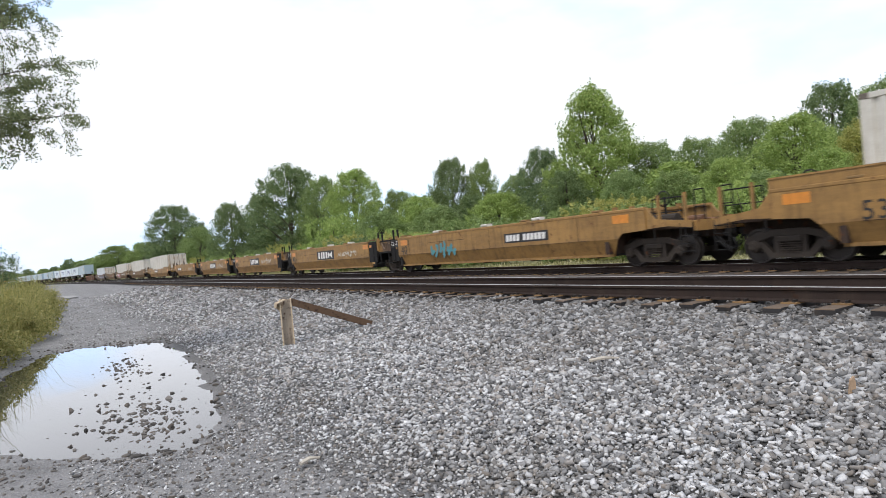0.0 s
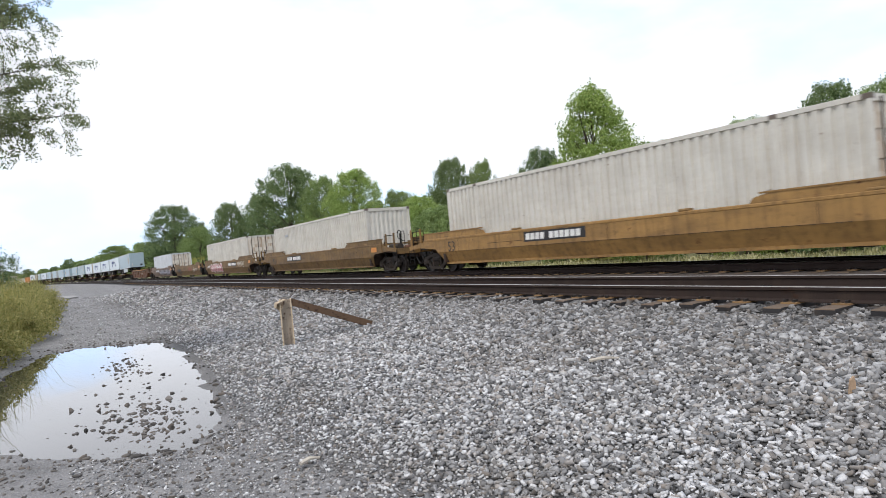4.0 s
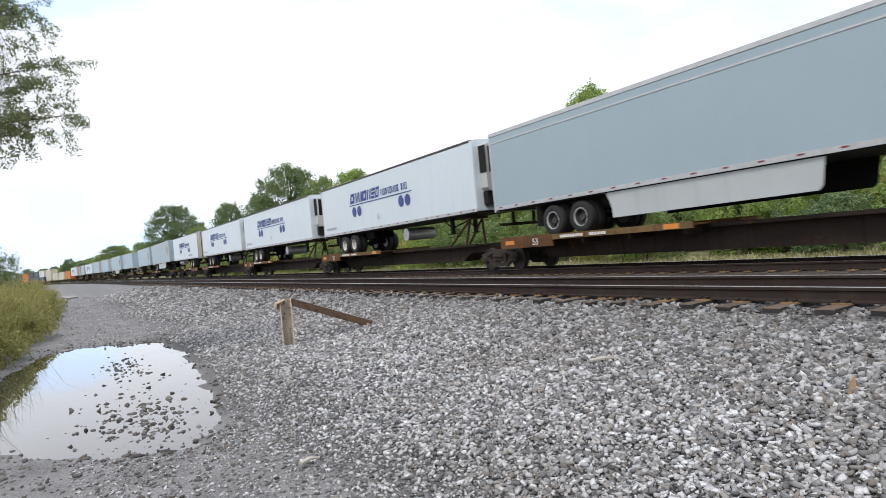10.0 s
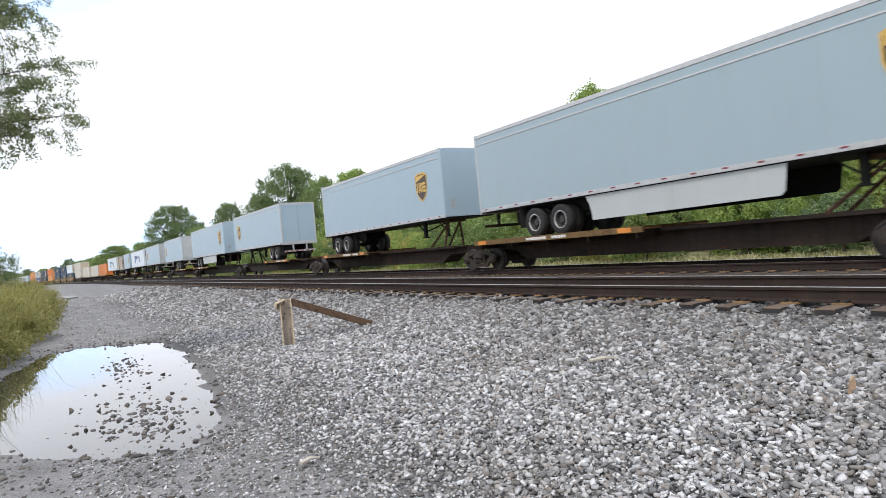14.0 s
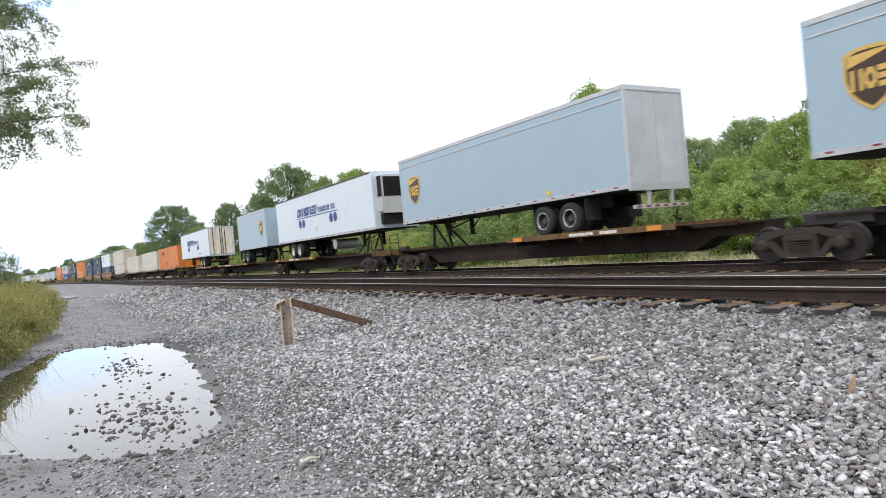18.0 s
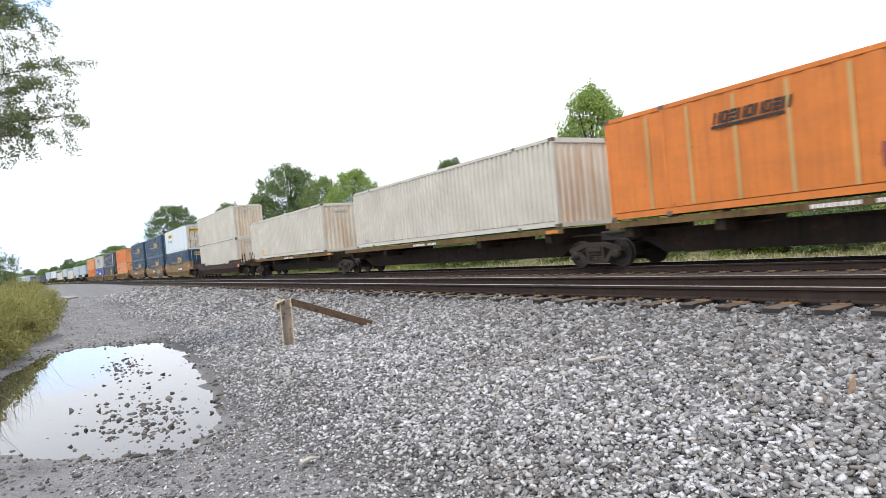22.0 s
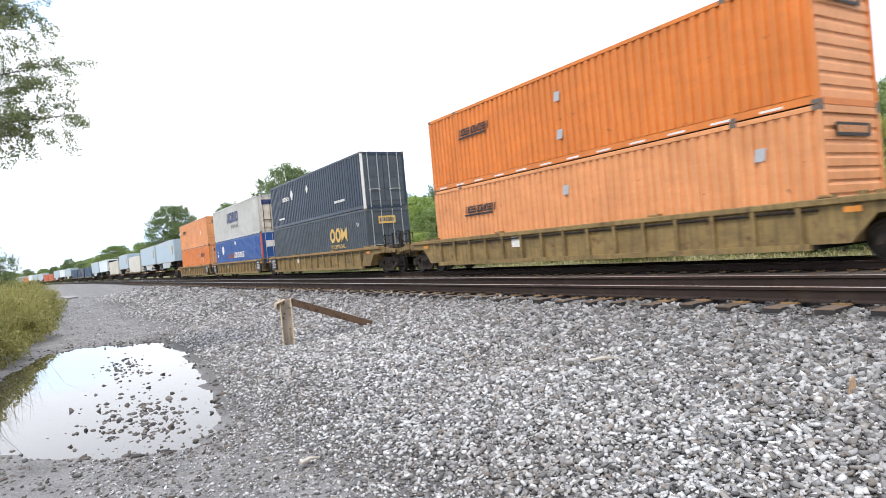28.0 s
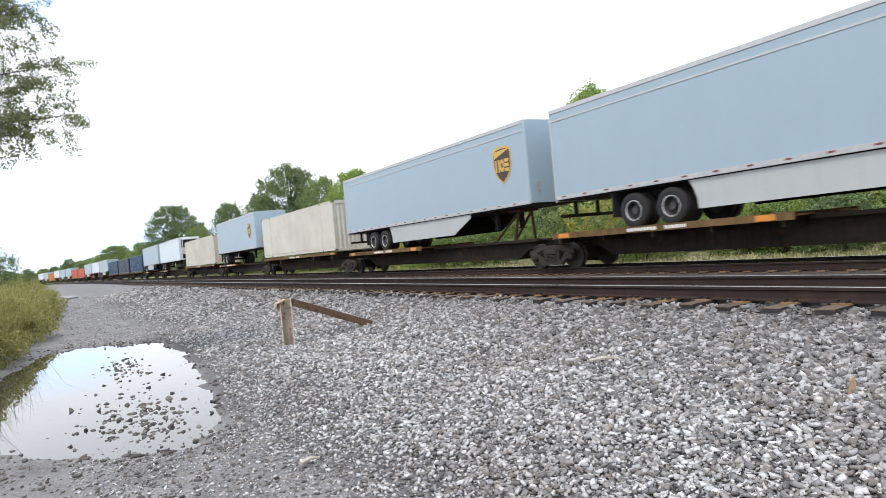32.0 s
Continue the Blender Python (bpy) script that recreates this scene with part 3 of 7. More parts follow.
def scatter_ballast():
    rng = np.random.default_rng(5)
    places, sizes, far_p, far_s, mud_p, mud_s = [], [], [], [], [], []
    # strips along the line, the nearest the densest: u range, lat range, stones per square metre, size
    for u0, u1, l0, l1, dens, size in ((-6.5, 0.0, 0.0, 7.5, 1550, 0.040), (-12, -6.5, 0.6, 7.5, 1050, 0.043), (-20, -12, 0.0, 7.5, 520, 0.048),
                                       (-34, -20, -0.1, 7.5, 150, 0.070), (-60, -34, 0.2, 7.45, 60, 0.095), (-12, -2.5, 7.5, 7.92, 620, 0.048), (-24, -12, 7.5, 7.9, 300, 0.055), (-12, -2.5, 8.1, 10.4, 260, 0.05), (-30, -12, 8.1, 10.4, 90, 0.06)):
        n = int((u1 - u0) * (l1 - l0) * dens)
        us, ls = rng.uniform(u0, u1, n), rng.uniform(l0, l1, n)
        ss = size * np.exp(np.clip(rng.normal(0, 0.46, n), -0.9, 0.72))
        for u, lat, s in zip(us, ls, ss):
            if u > -0.35 * lat + 0.2 or lat < 2.6 and u > -3.0 - 1.05 * (2.2 - lat):
                continue
            lane = lane_share(u, lat)
            if u < -5 and lat < 3 and puddle_depth(u, lat) > -0.05:
                continue
            if rng.random() < lane * (0.5 + 0.28 * smooth01(-13.0, -18.0, u) - 0.25 * smooth01(-7.0, -5.5, u) * smooth01(1.0, 1.8, lat)):
                continue
            if lat > 7.42 and abs(((u - TIE_AT) / TIE_STEP) % 1 - 0.5) > 0.27:
                continue
            if lat > 7.55 and min(abs(lat - 8.027), abs(lat - 9.533)) < 0.13 + s:
                continue
            s *= (1 - 0.42 * lane) * (0.64 + 0.40 * smooth01(2.6, 6.6, lat))
            (places if u > -12 else far_p).append((u, lat, ground_z(u, lat) + s * rng.uniform(-0.02, 0.42)))
            (sizes if u > -12 else far_s).append(s)
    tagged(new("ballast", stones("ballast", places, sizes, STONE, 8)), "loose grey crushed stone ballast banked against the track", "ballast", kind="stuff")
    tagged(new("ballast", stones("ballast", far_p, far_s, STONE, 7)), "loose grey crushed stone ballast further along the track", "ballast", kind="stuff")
    # stones standing in the puddle and round its shore
    for _ in range(1150):
        t = rng.random()
        if t < 0.42:
            u, lat = rng.normal(-7.9, 0.9), rng.normal(0.75, 0.36)
        elif t < 0.6:
            u, lat = rng.normal(-12.2, 1.3), rng.normal(1.0, 0.2)
        else:
            i = rng.integers(len(PUDDLE))
            (ax, ay), (bx, by) = PUDDLE[i], PUDDLE[(i + 1) % len(PUDDLE)]
            k = rng.random()
            u, lat = ax + (bx - ax) * k + rng.normal(0, 0.2), ay + (by - ay) * k + rng.normal(0, 0.16)
        s = 0.044 * math.exp(min(0.7, rng.normal(0, 0.45)))
        mud_p.append((u, lat, max(ground_z(u, lat), WATER_Z - 0.012) + s * 0.1))
        mud_s.append(s)
    for _ in range(3600):
        u, lat = rng.uniform(-7.0, 0.0), rng.uniform(-2.5, 2.6)
        if puddle_depth(u, lat) > -0.1 and u < -5:
            continue
        s = 0.030 * math.exp(min(0.6, rng.normal(0, 0.45)))
        mud_p.append((u, lat, ground_z(u, lat) + s * 0.12))
        mud_s.append(s)
    tagged(new("muddy_stones", stones("muddy_stones", mud_p, mud_s, MUD_STONE, 9, True)), "wet dark stones scattered in and round a puddle", "stones", kind="stuff")


# ---- the train ----
SPEED = 22.917
MOVERS = []


def runs(ob, s, tilt=0.0, pivot=(0, 0, 0)):
    """ob rides the far track; s: its place along the line at the start; tilt: nose-up lean about the pivot."""
    p = Matrix.Translation(pivot)
    MOVERS.append((ob, s, p @ pose(0, 0, 0, 0, tilt, 0) @ p.inverted()))
    return ob


def rail_pose(u):
    x, y, th = on_line(u, FAR_Y)
    return pose(x, y, FAR_TOP, 0, 0, math.degrees(th))


NEAR = -1.0  # the side of the line on which the camera stands

MESHES = {}


def shared(key, make):
    if key not in MESHES:
        MESHES[key] = make()
    return MESHES[key]


def wheel_mesh():
    s = Shape()
    s.lathe([(0.02, -0.075), (0.16, -0.075), (0.17, -0.05), (0.36, -0.04), (0.375, -0.07), (0.42, -0.07), (0.42, 0.045), (0.45, 0.06), (0.45, 0.075), (0.36, 0.07), (0.02, 0.08)], (0, 0, 0), 28)
    return s.mesh("wheel", WHEEL, False)


def side_frame_mesh():
    """Cast side frame: arched top chord, raking struts, a spring group in its middle and bearings at its ends."""
    s = Shape()
    s.plate([(-1.12, 0.50), (-0.80, 0.52), (-0.42, 0.65), (0.42, 0.65), (0.80, 0.52), (1.12, 0.50), (1.10, 0.64), (0.80, 0.69), (0.42, 0.80), (-0.42, 0.80), (-0.80, 0.69), (-1.10, 0.64)], -0.06, 0.05)
    s.plate([(-0.52, 0.13), (0.52, 0.13), (0.46, 0.25), (-0.46, 0.25)], -0.07, 0.05)
    for d in (-1, 1):
        s.plate([(d * 0.84, 0.52), (d * 0.66, 0.54), (d * 0.40, 0.25), (d * 0.52, 0.16)][::d], -0.055, 0.045)
        s.box(*sorted((d * 0.27, d * 0.38)), -0.05, 0.04, 0.24, 0.66)
        s.lathe([(0.0, -0.15), (0.09, -0.15), (0.10, -0.12), (0.14, -0.10), (0.15, -0.04), (0.15, 0.05)], (d * 0.88, 0, 0.42), 14)
        for i in range(3):
            a = 0.5 + i * 2.09
            s.rod((d * 0.88 + 0.06 * math.cos(a), -0.165, 0.42 + 0.06 * math.sin(a)), (d * 0.88 + 0.06 * math.cos(a), -0.14, 0.42 + 0.06 * math.sin(a)), 0.018, 5)
    s.box(-0.27, 0.27, -0.09, 0.05, 0.50, 0.64, 0.02)
    for x in (-0.19, -0.065, 0.065, 0.19):
        for i in range(5):
            s.rod((x, -0.05, 0.25 + i * 0.05), (x, -0.05, 0.28 + i * 0.05), 0.058, 8)
    return s.mesh("side_frame", BOGIE)


def add_truck(parent, x):
    """A four-wheel freight truck under a car, its middle at x."""
    tr = part("truck", shared("bolster", lambda: Shape().box(-0.2, 0.2, -0.95, 0.95, 0.42, 0.74, 0.03).box(-0.85, -0.78, -0.6, 0.6, 0.3, 0.45).box(0.78, 0.85, -0.6, 0.6, 0.3, 0.45).mesh("truck", BOGIE)), BOGIE, parent, "four-wheel freight truck of oily dark steel")
    tr.location = (x, 0, 0)
    w, f = shared("wheel", wheel_mesh), shared("side_frame", side_frame_mesh)
    for dx in (-0.88, 0.88):
        for side in (-1, 1):
            o = part("wheel", w, WHEEL, tr)
            o.matrix_basis = pose(dx, side * 0.75, 0.42, 0, 0, 0 if side < 0 else 180)
    for side in (-1, 1):
        o = part("side_frame", f, BOGIE, tr)
        o.matrix_basis = pose(0, side * 1.0, 0.0, 0, 0, 0 if side < 0 else 180)
    return tr


def add_coupler(parent, x, d):
    """Coupler and draft gear; d: +1 points ahead, -1 back."""
    s = Shape().box(min(x, x + d * 0.75), max(x, x + d * 0.75), -0.11, 0.11, 0.72, 0.96, 0.03)
    s.box(min(x + d * 0.7, x + d * 0.98), max(x + d * 0.7, x + d * 0.98), -0.2, 0.2, 0.66, 1.0, 0.05)
    s.rod((x + d * 0.1, 0.1, 1.02), (x + d * 0.1, -0.95, 1.02), 0.018, 6)
    s.rod((x + d * 0.1, -0.95, 1.02), (x + d * 0.1, -1.0, 0.78), 0.018, 6)
    part("coupler", s, BLACK, parent)
    h = Shape()
    pts = [Vector((x + d * (0.2 + 0.1 * i), -0.38, 0.72 - 0.34 * math.sin(math.pi * min(1, i / 8)))) for i in range(9)]
    for a, b in zip(pts, pts[1:]):
        h.rod(a, b, 0.025, 6)
    part("brake_hose", h, RUBBER, parent)


def railing(parent, x, y, w, h=0.75, z=1.1):
    s = Shape()
    for dx in (-w / 2, w / 2):
        s.rod((x + dx, y, z - 0.35), (x + dx, y, z + h), 0.018, 6)
    s.rod((x - w / 2, y, z + h), (x + w / 2, y, z + h), 0.018, 6)
    s.rod((x - w / 2, y, z + h * 0.5), (x + w / 2, y, z + h * 0.5), 0.015, 6)
    part("grab_rail", s, BLACK, parent)


def ladder(parent, x, y, z0=0.35, z1=1.15, w=0.4):
    h = round(z1 - z0, 3)
    stile = shared(("stile", h), lambda: Shape().rod((0, 0, 0), (0, 0, h), 0.016, 5).mesh("stile", BLACK))
    rung = shared(("rung", w), lambda: Shape().rod((0, 0, 0), (w, 0, 0), 0.013, 5).mesh("rung", BLACK))
    lad = part("ladder", stile, BLACK, parent)
    lad.location = (x - w / 2, y, z0)
    part("stile", stile, BLACK, lad).location = (w, 0, 0)
    for i in range(4):
        part("rung", rung, BLACK, lad).location = (0, 0, h * (i + 0.3) / 4)


def glyph(s, x, z, w, h, y, kind, slant, weight):
    """One abstract mark of bars in a cell of w by h: frame, twin, bars, bowtie, ring or solid. It is no letter."""
    b, c = weight, min(0.3, weight * w / h)
    rects = {"frame": ((0, b, c, 1 - c), (1 - b, 1, c, 1 - c), (0, 1, 1 - c, 1), (0, 1, 0, c)),
             "twin": ((0, b, 0, 1), (1 - b, 1, 0, 1)),
             "bars": ((0, 1, 0, 0.26), (0, 1, 0.37, 0.63), (0, 1, 0.74, 1)),
             "bowtie": (), "ring": (), "solid": ((0, 1, 0, 1),)}[kind]
    k = h * slant
    for x0, x1, z0, z1 in rects:
        s.plate([(x + w * x0 + k * z0, z + h * z0), (x + w * x1 + k * z0, z + h * z0), (x + w * x1 + k * z1, z + h * z1), (x + w * x0 + k * z1, z + h * z1)], y, y - 0.004)
    if kind == "bowtie":
        for p, q in ((0.0, 0.56), (1.0, 0.44)):
            prof = [(p, 0.0), (q, 0.42), (q, 0.58), (p, 1.0)]
            s.plate([(x + w * u + k * v, z + h * v) for u, v in (prof if p < q else prof[::-1])], y - 0.001 * p, y - 0.004 - 0.001 * p)
    if kind == "ring":
        turn = [math.pi / 8 + i * math.pi / 4 for i in range(9)]
        for t0, t1 in zip(turn, turn[1:]):
            s.plate([(x + w * (0.5 + r * math.cos(t)) + k * (0.5 + r * math.sin(t)), z + h * (0.5 + r * math.sin(t))) for r, t in ((0.53, t0), (0.53, t1), (0.53 - b, t1), (0.53 - b, t0))], y, y - 0.004)


def block_letters(parent, x0, z0, widths, h, y, material, slant=0.18, gap=0.18, name="lettering", label="", holes=True, weight=0.3, kinds=("twin", "frame", "bars", "twin", "frame")):
    """A row of abstract bar marks, or of plain bars, in place of a mark's letters; a width below nothing leaves a space."""
    s, x = Shape(), x0
    for i, w in enumerate(widths):
        if w > 0:
            glyph(s, x, z0, w, h, y, "solid" if not holes or w < 0.42 * h else kinds[i % len(kinds)], slant, weight)
            if holes:
                part(name, s, material, parent, label)
                s = Shape()
        x += abs(w) * (1 + gap)
    return None if holes else part(name, s, material, parent, label)


FONT_CACHE = {}


def writing(parent, text, x, z, h, y, material, face="side", name="stencil"):
    """Readable words in the built-in font, laid on the side that faces the camera (or on the leading end)."""
    if text not in FONT_CACHE:
        c = bpy.data.curves.new(name, "FONT")
        c.body, c.extrude = text, 0.002
        c.resolution_u = 2
        ob = bpy.data.objects.new("tmp", c)
        me = bpy.data.meshes.new_from_object(ob)
        bpy.data.objects.remove(ob)
        FONT_CACHE[text] = me
    me = FONT_CACHE[text].copy()
    me.materials.clear()
    me.materials.append(material)
    o = part(name, me, material, parent)
    k = h / 0.7
    if face == "side":
        o.matrix_basis = Matrix.Translation((x, y - 0.003, z)) @ pose(0, 0, 0, 90, 0, 0) @ Matrix.Diagonal((k, k, 1, 1))
    else:
        o.matrix_basis = Matrix.Translation((x + 0.003, y, z)) @ pose(0, 0, 0, 90, 0, 90) @ Matrix.Diagonal((k, k, 1, 1))
    return o


def scrawl(parent, x0, x1, z0, z1, y, material, seed, strokes=9, r=0.03, name="graffiti", label="sprayed graffiti scrawl"):
    """Loose looping spray strokes that form no letters."""
    rng = random.Random(seed)
    s = Shape()
    for i in range(strokes):
        cx = x0 + (x1 - x0) * (i + 0.5) / strokes
        w = (x1 - x0) / strokes * 0.62
        q = [(rng.uniform(-0.9, 0.9), rng.uniform(0, 1.0)) for _ in range(6)]
        pts = [(cx + w * (px + rng.uniform(-0.12, 0.12)) + 0.18 * pz * (z1 - z0), z0 + (z1 - z0) * (pz + rng.uniform(-0.1, 0.1)) * 0.95) for px, pz in q]
        for (ax, az), (bx, bz) in zip(pts, pts[1:]):
            d = Vector((bx - ax, bz - az))
            if d.length < 1e-4:
                continue
            n = Vector((-d.y, d.x)).normalized() * r
            yy = y - 0.001 - 0.0004 * i
            s.add([(ax - n.x, yy, az - n.y), (bx - n.x, yy, bz - n.y), (bx + n.x, yy, bz + n.y), (ax + n.x, yy, az + n.y)], [(0, 1, 2, 3)])
    return part(name, s, material, parent, label)


def graffiti_piece(parent, x0, x1, z0, z1, y, fills, seed, label, fold=0.86):
    """A wide sprayed piece: a pale ground with slanting shards of several colours; it forms no letters."""
    rng = random.Random(seed)
    w, h = x1 - x0, z1 - z0

    def skin(z, off):
        """y on the folded side: upright above the fold, leaning in below."""
        return y - off + max(0.0, fold - z) * 0.435

    def cut(pts, low):
        """The share of an outline above or below the fold."""
        out = []
        for (ax, az), (bx, bz) in zip(pts, pts[1:] + pts[:1]):
            ia, ib = (az <= fold) == low, (bz <= fold) == low
            if ia:
                out.append((ax, az))
            if ia != ib:
                q = (fold - az) / (bz - az)
                out.append((ax + (bx - ax) * q, fold))
        return out

    n = max(4, round(w / 1.1))
    blobs = []
    for i in range(n):
        cx, rx = x0 + w * (i + 0.5) / n, w / n * rng.uniform(0.5, 0.62)
        a0 = rng.uniform(0, 6.28)
        blobs.append([(cx + rx * (1 + 0.16 * math.sin(3 * a + a0)) * math.cos(a) + 0.15 * h * math.sin(a), z0 + h * (0.5 + 0.5 * (1 + 0.1 * math.sin(2 * a + a0)) / 1.1 * math.sin(a))) for a in [k * math.pi / 9 for k in range(18)]])
    top = None
    for c, (m, k) in enumerate(zip(fills, (1.0, 0.86, 0.5, 0.2))):
        s = Shape()
        for i, pts in enumerate(blobs):
            mx, mz = sum(p[0] for p in pts) / 18 + (0.08 * w / n * (c > 1)) * (-1) ** i, sum(p[1] for p in pts) / 18 + 0.05 * h * (c > 1)
            ring = [(mx + (px - mx) * k * (0.6 if c > 1 else 1), mz + (pz - mz) * k) for px, pz in pts]
            for low in (True, False):
                piece = cut(ring, low)
                if len(piece) > 2:
                    off = 0.003 + 0.003 * c + 0.0002 * i
                    s.add([(px, skin(pz, off), pz) for px, pz in piece], [tuple(range(len(piece)))])
        top = part("graffiti" if top is None else "spray_layer", s, m, parent if top is None else top, label if top is None else "") if c < 2 else part("spray_layer", s, m, top.parent)


def dash(parent, x, z, w, h, y, material, name="reflector", slant=0.0):
    s = Shape().plate([(x, z), (x + w, z), (x + w + slant, z + h), (x + slant, z + h)], y, y - 0.004)
    return part(name, s, material, parent)


# -- containers
def corrugated(x0, x1, z0, z1, y, out, pitch, depth):
    """A side wall with trapezoid ribs, from x0 to x1; out: -1 or +1, the way it faces."""
    s = Shape()
    n = max(2, round((x1 - x0) / pitch))
    p = (x1 - x0) / n
    pts = []
    for i in range(n):
        x = x0 + i * p
        pts += [(x, 0.0), (x + p * 0.44, 0.0), (x + p * 0.53, depth), (x + p * 0.91, depth)]
    pts.append((x1, 0.0))
    v = []
    for x, d in pts:
        v += [(x, y - out * d, z0), (x, y - out * d, z1)]
    f = [(2 * i, 2 * i + 2, 2 * i + 3, 2 * i + 1) if out < 0 else (2 * i, 2 * i + 1, 2 * i + 3, 2 * i + 2) for i in range(len(pts) - 1)]
    return s.add(v, f)


def ribbed_end(x, out, z0, z1, hw, horizontal, mat_depth=0.035):
    s = Shape()
    if horizontal:
        n = 9
        for i in range(n):
            a, b = z0 + (z1 - z0) * i / n, z0 + (z1 - z0) * (i + 1) / n
            k = (b - a) * 0.22
            prof = [(0.0, a), (0.0, b - 2 * k), (mat_depth, b - k), (mat_depth, b)]
            for (d0, c0), (d1, c1) in zip(prof, prof[1:] + [(0.0, b)]):
                s.add([(x - out * d0, -hw, c0), (x - out * d0, hw, c0), (x - out * d1, hw, c1), (x - out * d1, -hw, c1)], [(0, 1, 2, 3)])
        return s
    n = 9
    p = 2 * hw / n
    pts = []
    for i in range(n):
        y = -hw + i * p
        pts += [(y, 0.0), (y + p * 0.35, 0.0), (y + p * 0.5, mat_depth), (y + p * 0.85, mat_depth)]
    pts.append((hw, 0.0))
    v = []
    for y, d in pts:
        v += [(x - out * d, y, z0), (x - out * d, y, z1)]
    return s.add(v, [(2 * i, 2 * i + 2, 2 * i + 3, 2 * i + 1) for i in range(len(pts) - 1)])


def container(s, z0, mat, label, end="door", ribs=True, length=16.15, end_mat=None, frame_mat=None, posts=True, height=2.95, pitch=0.29, depth=0.055, strips=False, group="containers on the train"):
    """A domestic container; s: place of its leading end along the line, z0: its floor above the rail. end: door, plain or slats."""
    ob = tagged(new("shipping_container"), label, "container", group)
    h, hw, L = height if z0 < 3 else height + 0.05, 1.295, length / 2
    end_mat, fm = end_mat or mat, frame_mat or mat
    a, b = L - 2.05, -L + 2.05
    zs0, zs1 = z0 + 0.22, z0 + h - 0.12
    segs = [(-L + 0.1, b - 0.06), (b + 0.06, a - 0.06), (a + 0.06, L - 0.1)]
    for side in (-1, 1):
        if ribs:
            for q0, q1 in segs:
                part("side_panel", corrugated(q0, q1, zs0, zs1, side * (hw - 0.012), side, pitch, depth), mat, ob)
        else:
            sp = Shape()
            sp.box(-L + 0.1, L - 0.1, side * (hw - 0.03), side * (hw - 0.012), zs0, zs1)
            for i in range(1, 13):
                x = -L + 16.15 * i / 13 * length / 16.15
                part("seam_strip", Shape().box(x - 0.008, x + 0.008, *sorted((side * (hw - 0.012), side * (hw - 0.006))), zs0, zs1), mat, ob)
            part("side_panel", sp, mat, ob)
        part("bottom_rail", Shape().box(-L + 0.09, L - 0.09, min(side * hw, side * (hw - 0.08)), max(side * hw, side * (hw - 0.08)), z0 + 0.03, z0 + 0.20), fm, ob)
        part("top_rail", Shape().box(-L + 0.09, L - 0.09, min(side * hw, side * (hw - 0.07)), max(side * hw, side * (hw - 0.07)), z0 + h - 0.12, z0 + h, 0.01), fm, ob)
        for x in (-L, L - 0.1):
            part("corner_post", Shape().box(x, x + 0.1, min(side * hw, side * (hw - 0.1)), max(side * hw, side * (hw - 0.1)), z0, z0 + h), fm, ob)
        if posts:
            for x in (a, b):
                part("lifting_post", Shape().box(x - 0.06, x + 0.06, min(side * (hw + 0.004), side * (hw - 0.06)), max(side * (hw + 0.004), side * (hw - 0.06)), z0, z0 + h - 0.02), fm, ob)
    part("roof", Shape().box(-L + 0.05, L - 0.05, -hw + 0.05, hw - 0.05, z0 + h - 0.05, z0 + h - 0.01), mat, ob)
    part("floor", Shape().box(-L + 0.05, L - 0.05, -hw + 0.08, hw - 0.08, z0 + 0.04, z0 + 0.15), BLACK, ob)
    cast = shared("casting", lambda: Shape().box(0, 0.18, -0.08, 0.08, 0, 0.122, 0.012).mesh("corner_casting", CASTING))
    for x in (-L - 0.005, a - 0.09, b - 0.09, L - 0.175):
        for side in (-1, 1):
            for z in (z0 - 0.004, z0 + h - 0.118):
                part("corner_casting", cast, CASTING, ob).location = (x, side * (hw - 0.074), z)
    if z0 > 3.0:
        cone = shared("cone", lambda: Shape().box(-0.06, 0.06, -0.06, 0.06, -0.092, 0.0).mesh("stacking_cone", BLACK))
        for x in (a, b):
            for side in (-1, 1):
                part("stacking_cone", cone, BLACK, ob).location = (x, side * (hw - 0.09), z0)
    part("rear_end", ribbed_end(-L + 0.02, -1, z0 + 0.1, z0 + h - 0.1, hw - 0.09, end == "slats"), end_mat, ob)
    x = L - 0.03
    part("end_header", Shape().box(x - 0.06, x + 0.03, -hw + 0.1, hw - 0.1, z0 + h - 0.16, z0 + h - 0.002), fm, ob)
    part("end_sill", Shape().box(x - 0.06, x + 0.03, -hw + 0.1, hw - 0.1, z0 + 0.002, z0 + 0.15), fm, ob)
    if end == "door":
        for k, (y0, y1) in enumerate(((-hw + 0.1, -0.015), (0.015, hw - 0.1))):
            d = Shape().box(x - 0.04, x - 0.004, y0, y1, z0 + 0.15, z0 + h - 0.16)
            door = part("door", d, end_mat, ob)
            for i in range(4):
                c = z0 + 0.32 + i * (h - 0.5) / 4
                part("door_panel", Shape().box(x - 0.004, x + 0.018, y0 + 0.08, y1 - 0.08, c + 0.08, c + 0.42), end_mat, door)
            for q in (0.25, 0.72):
                y = y0 + (y1 - y0) * q
                bar = Shape().rod((x + 0.05, y, z0 + 0.05), (x + 0.05, y, z0 + h - 0.06), 0.02, 7)
                bar.box(x + 0.02, x + 0.075, y - 0.05, y + 0.05, z0 + 0.95, z0 + 1.03)
                bar.box(x + 0.045, x + 0.075, y - 0.02, y + 0.28 * (1 if q < 0.5 else -1), z0 + 1.0, z0 + 1.03) if q < 0.5 else bar.box(x + 0.045, x + 0.075, y - 0.28, y + 0.02, z0 + 1.0, z0 + 1.03)
                part("locking_bar", bar, SPINE if end_mat is DOOR_WHITE else ALU, door)
    else:
        part("leading_end", ribbed_end(x, 1, z0 + 0.15, z0 + h - 0.16, hw - 0.1, end == "slats"), end_mat, ob)
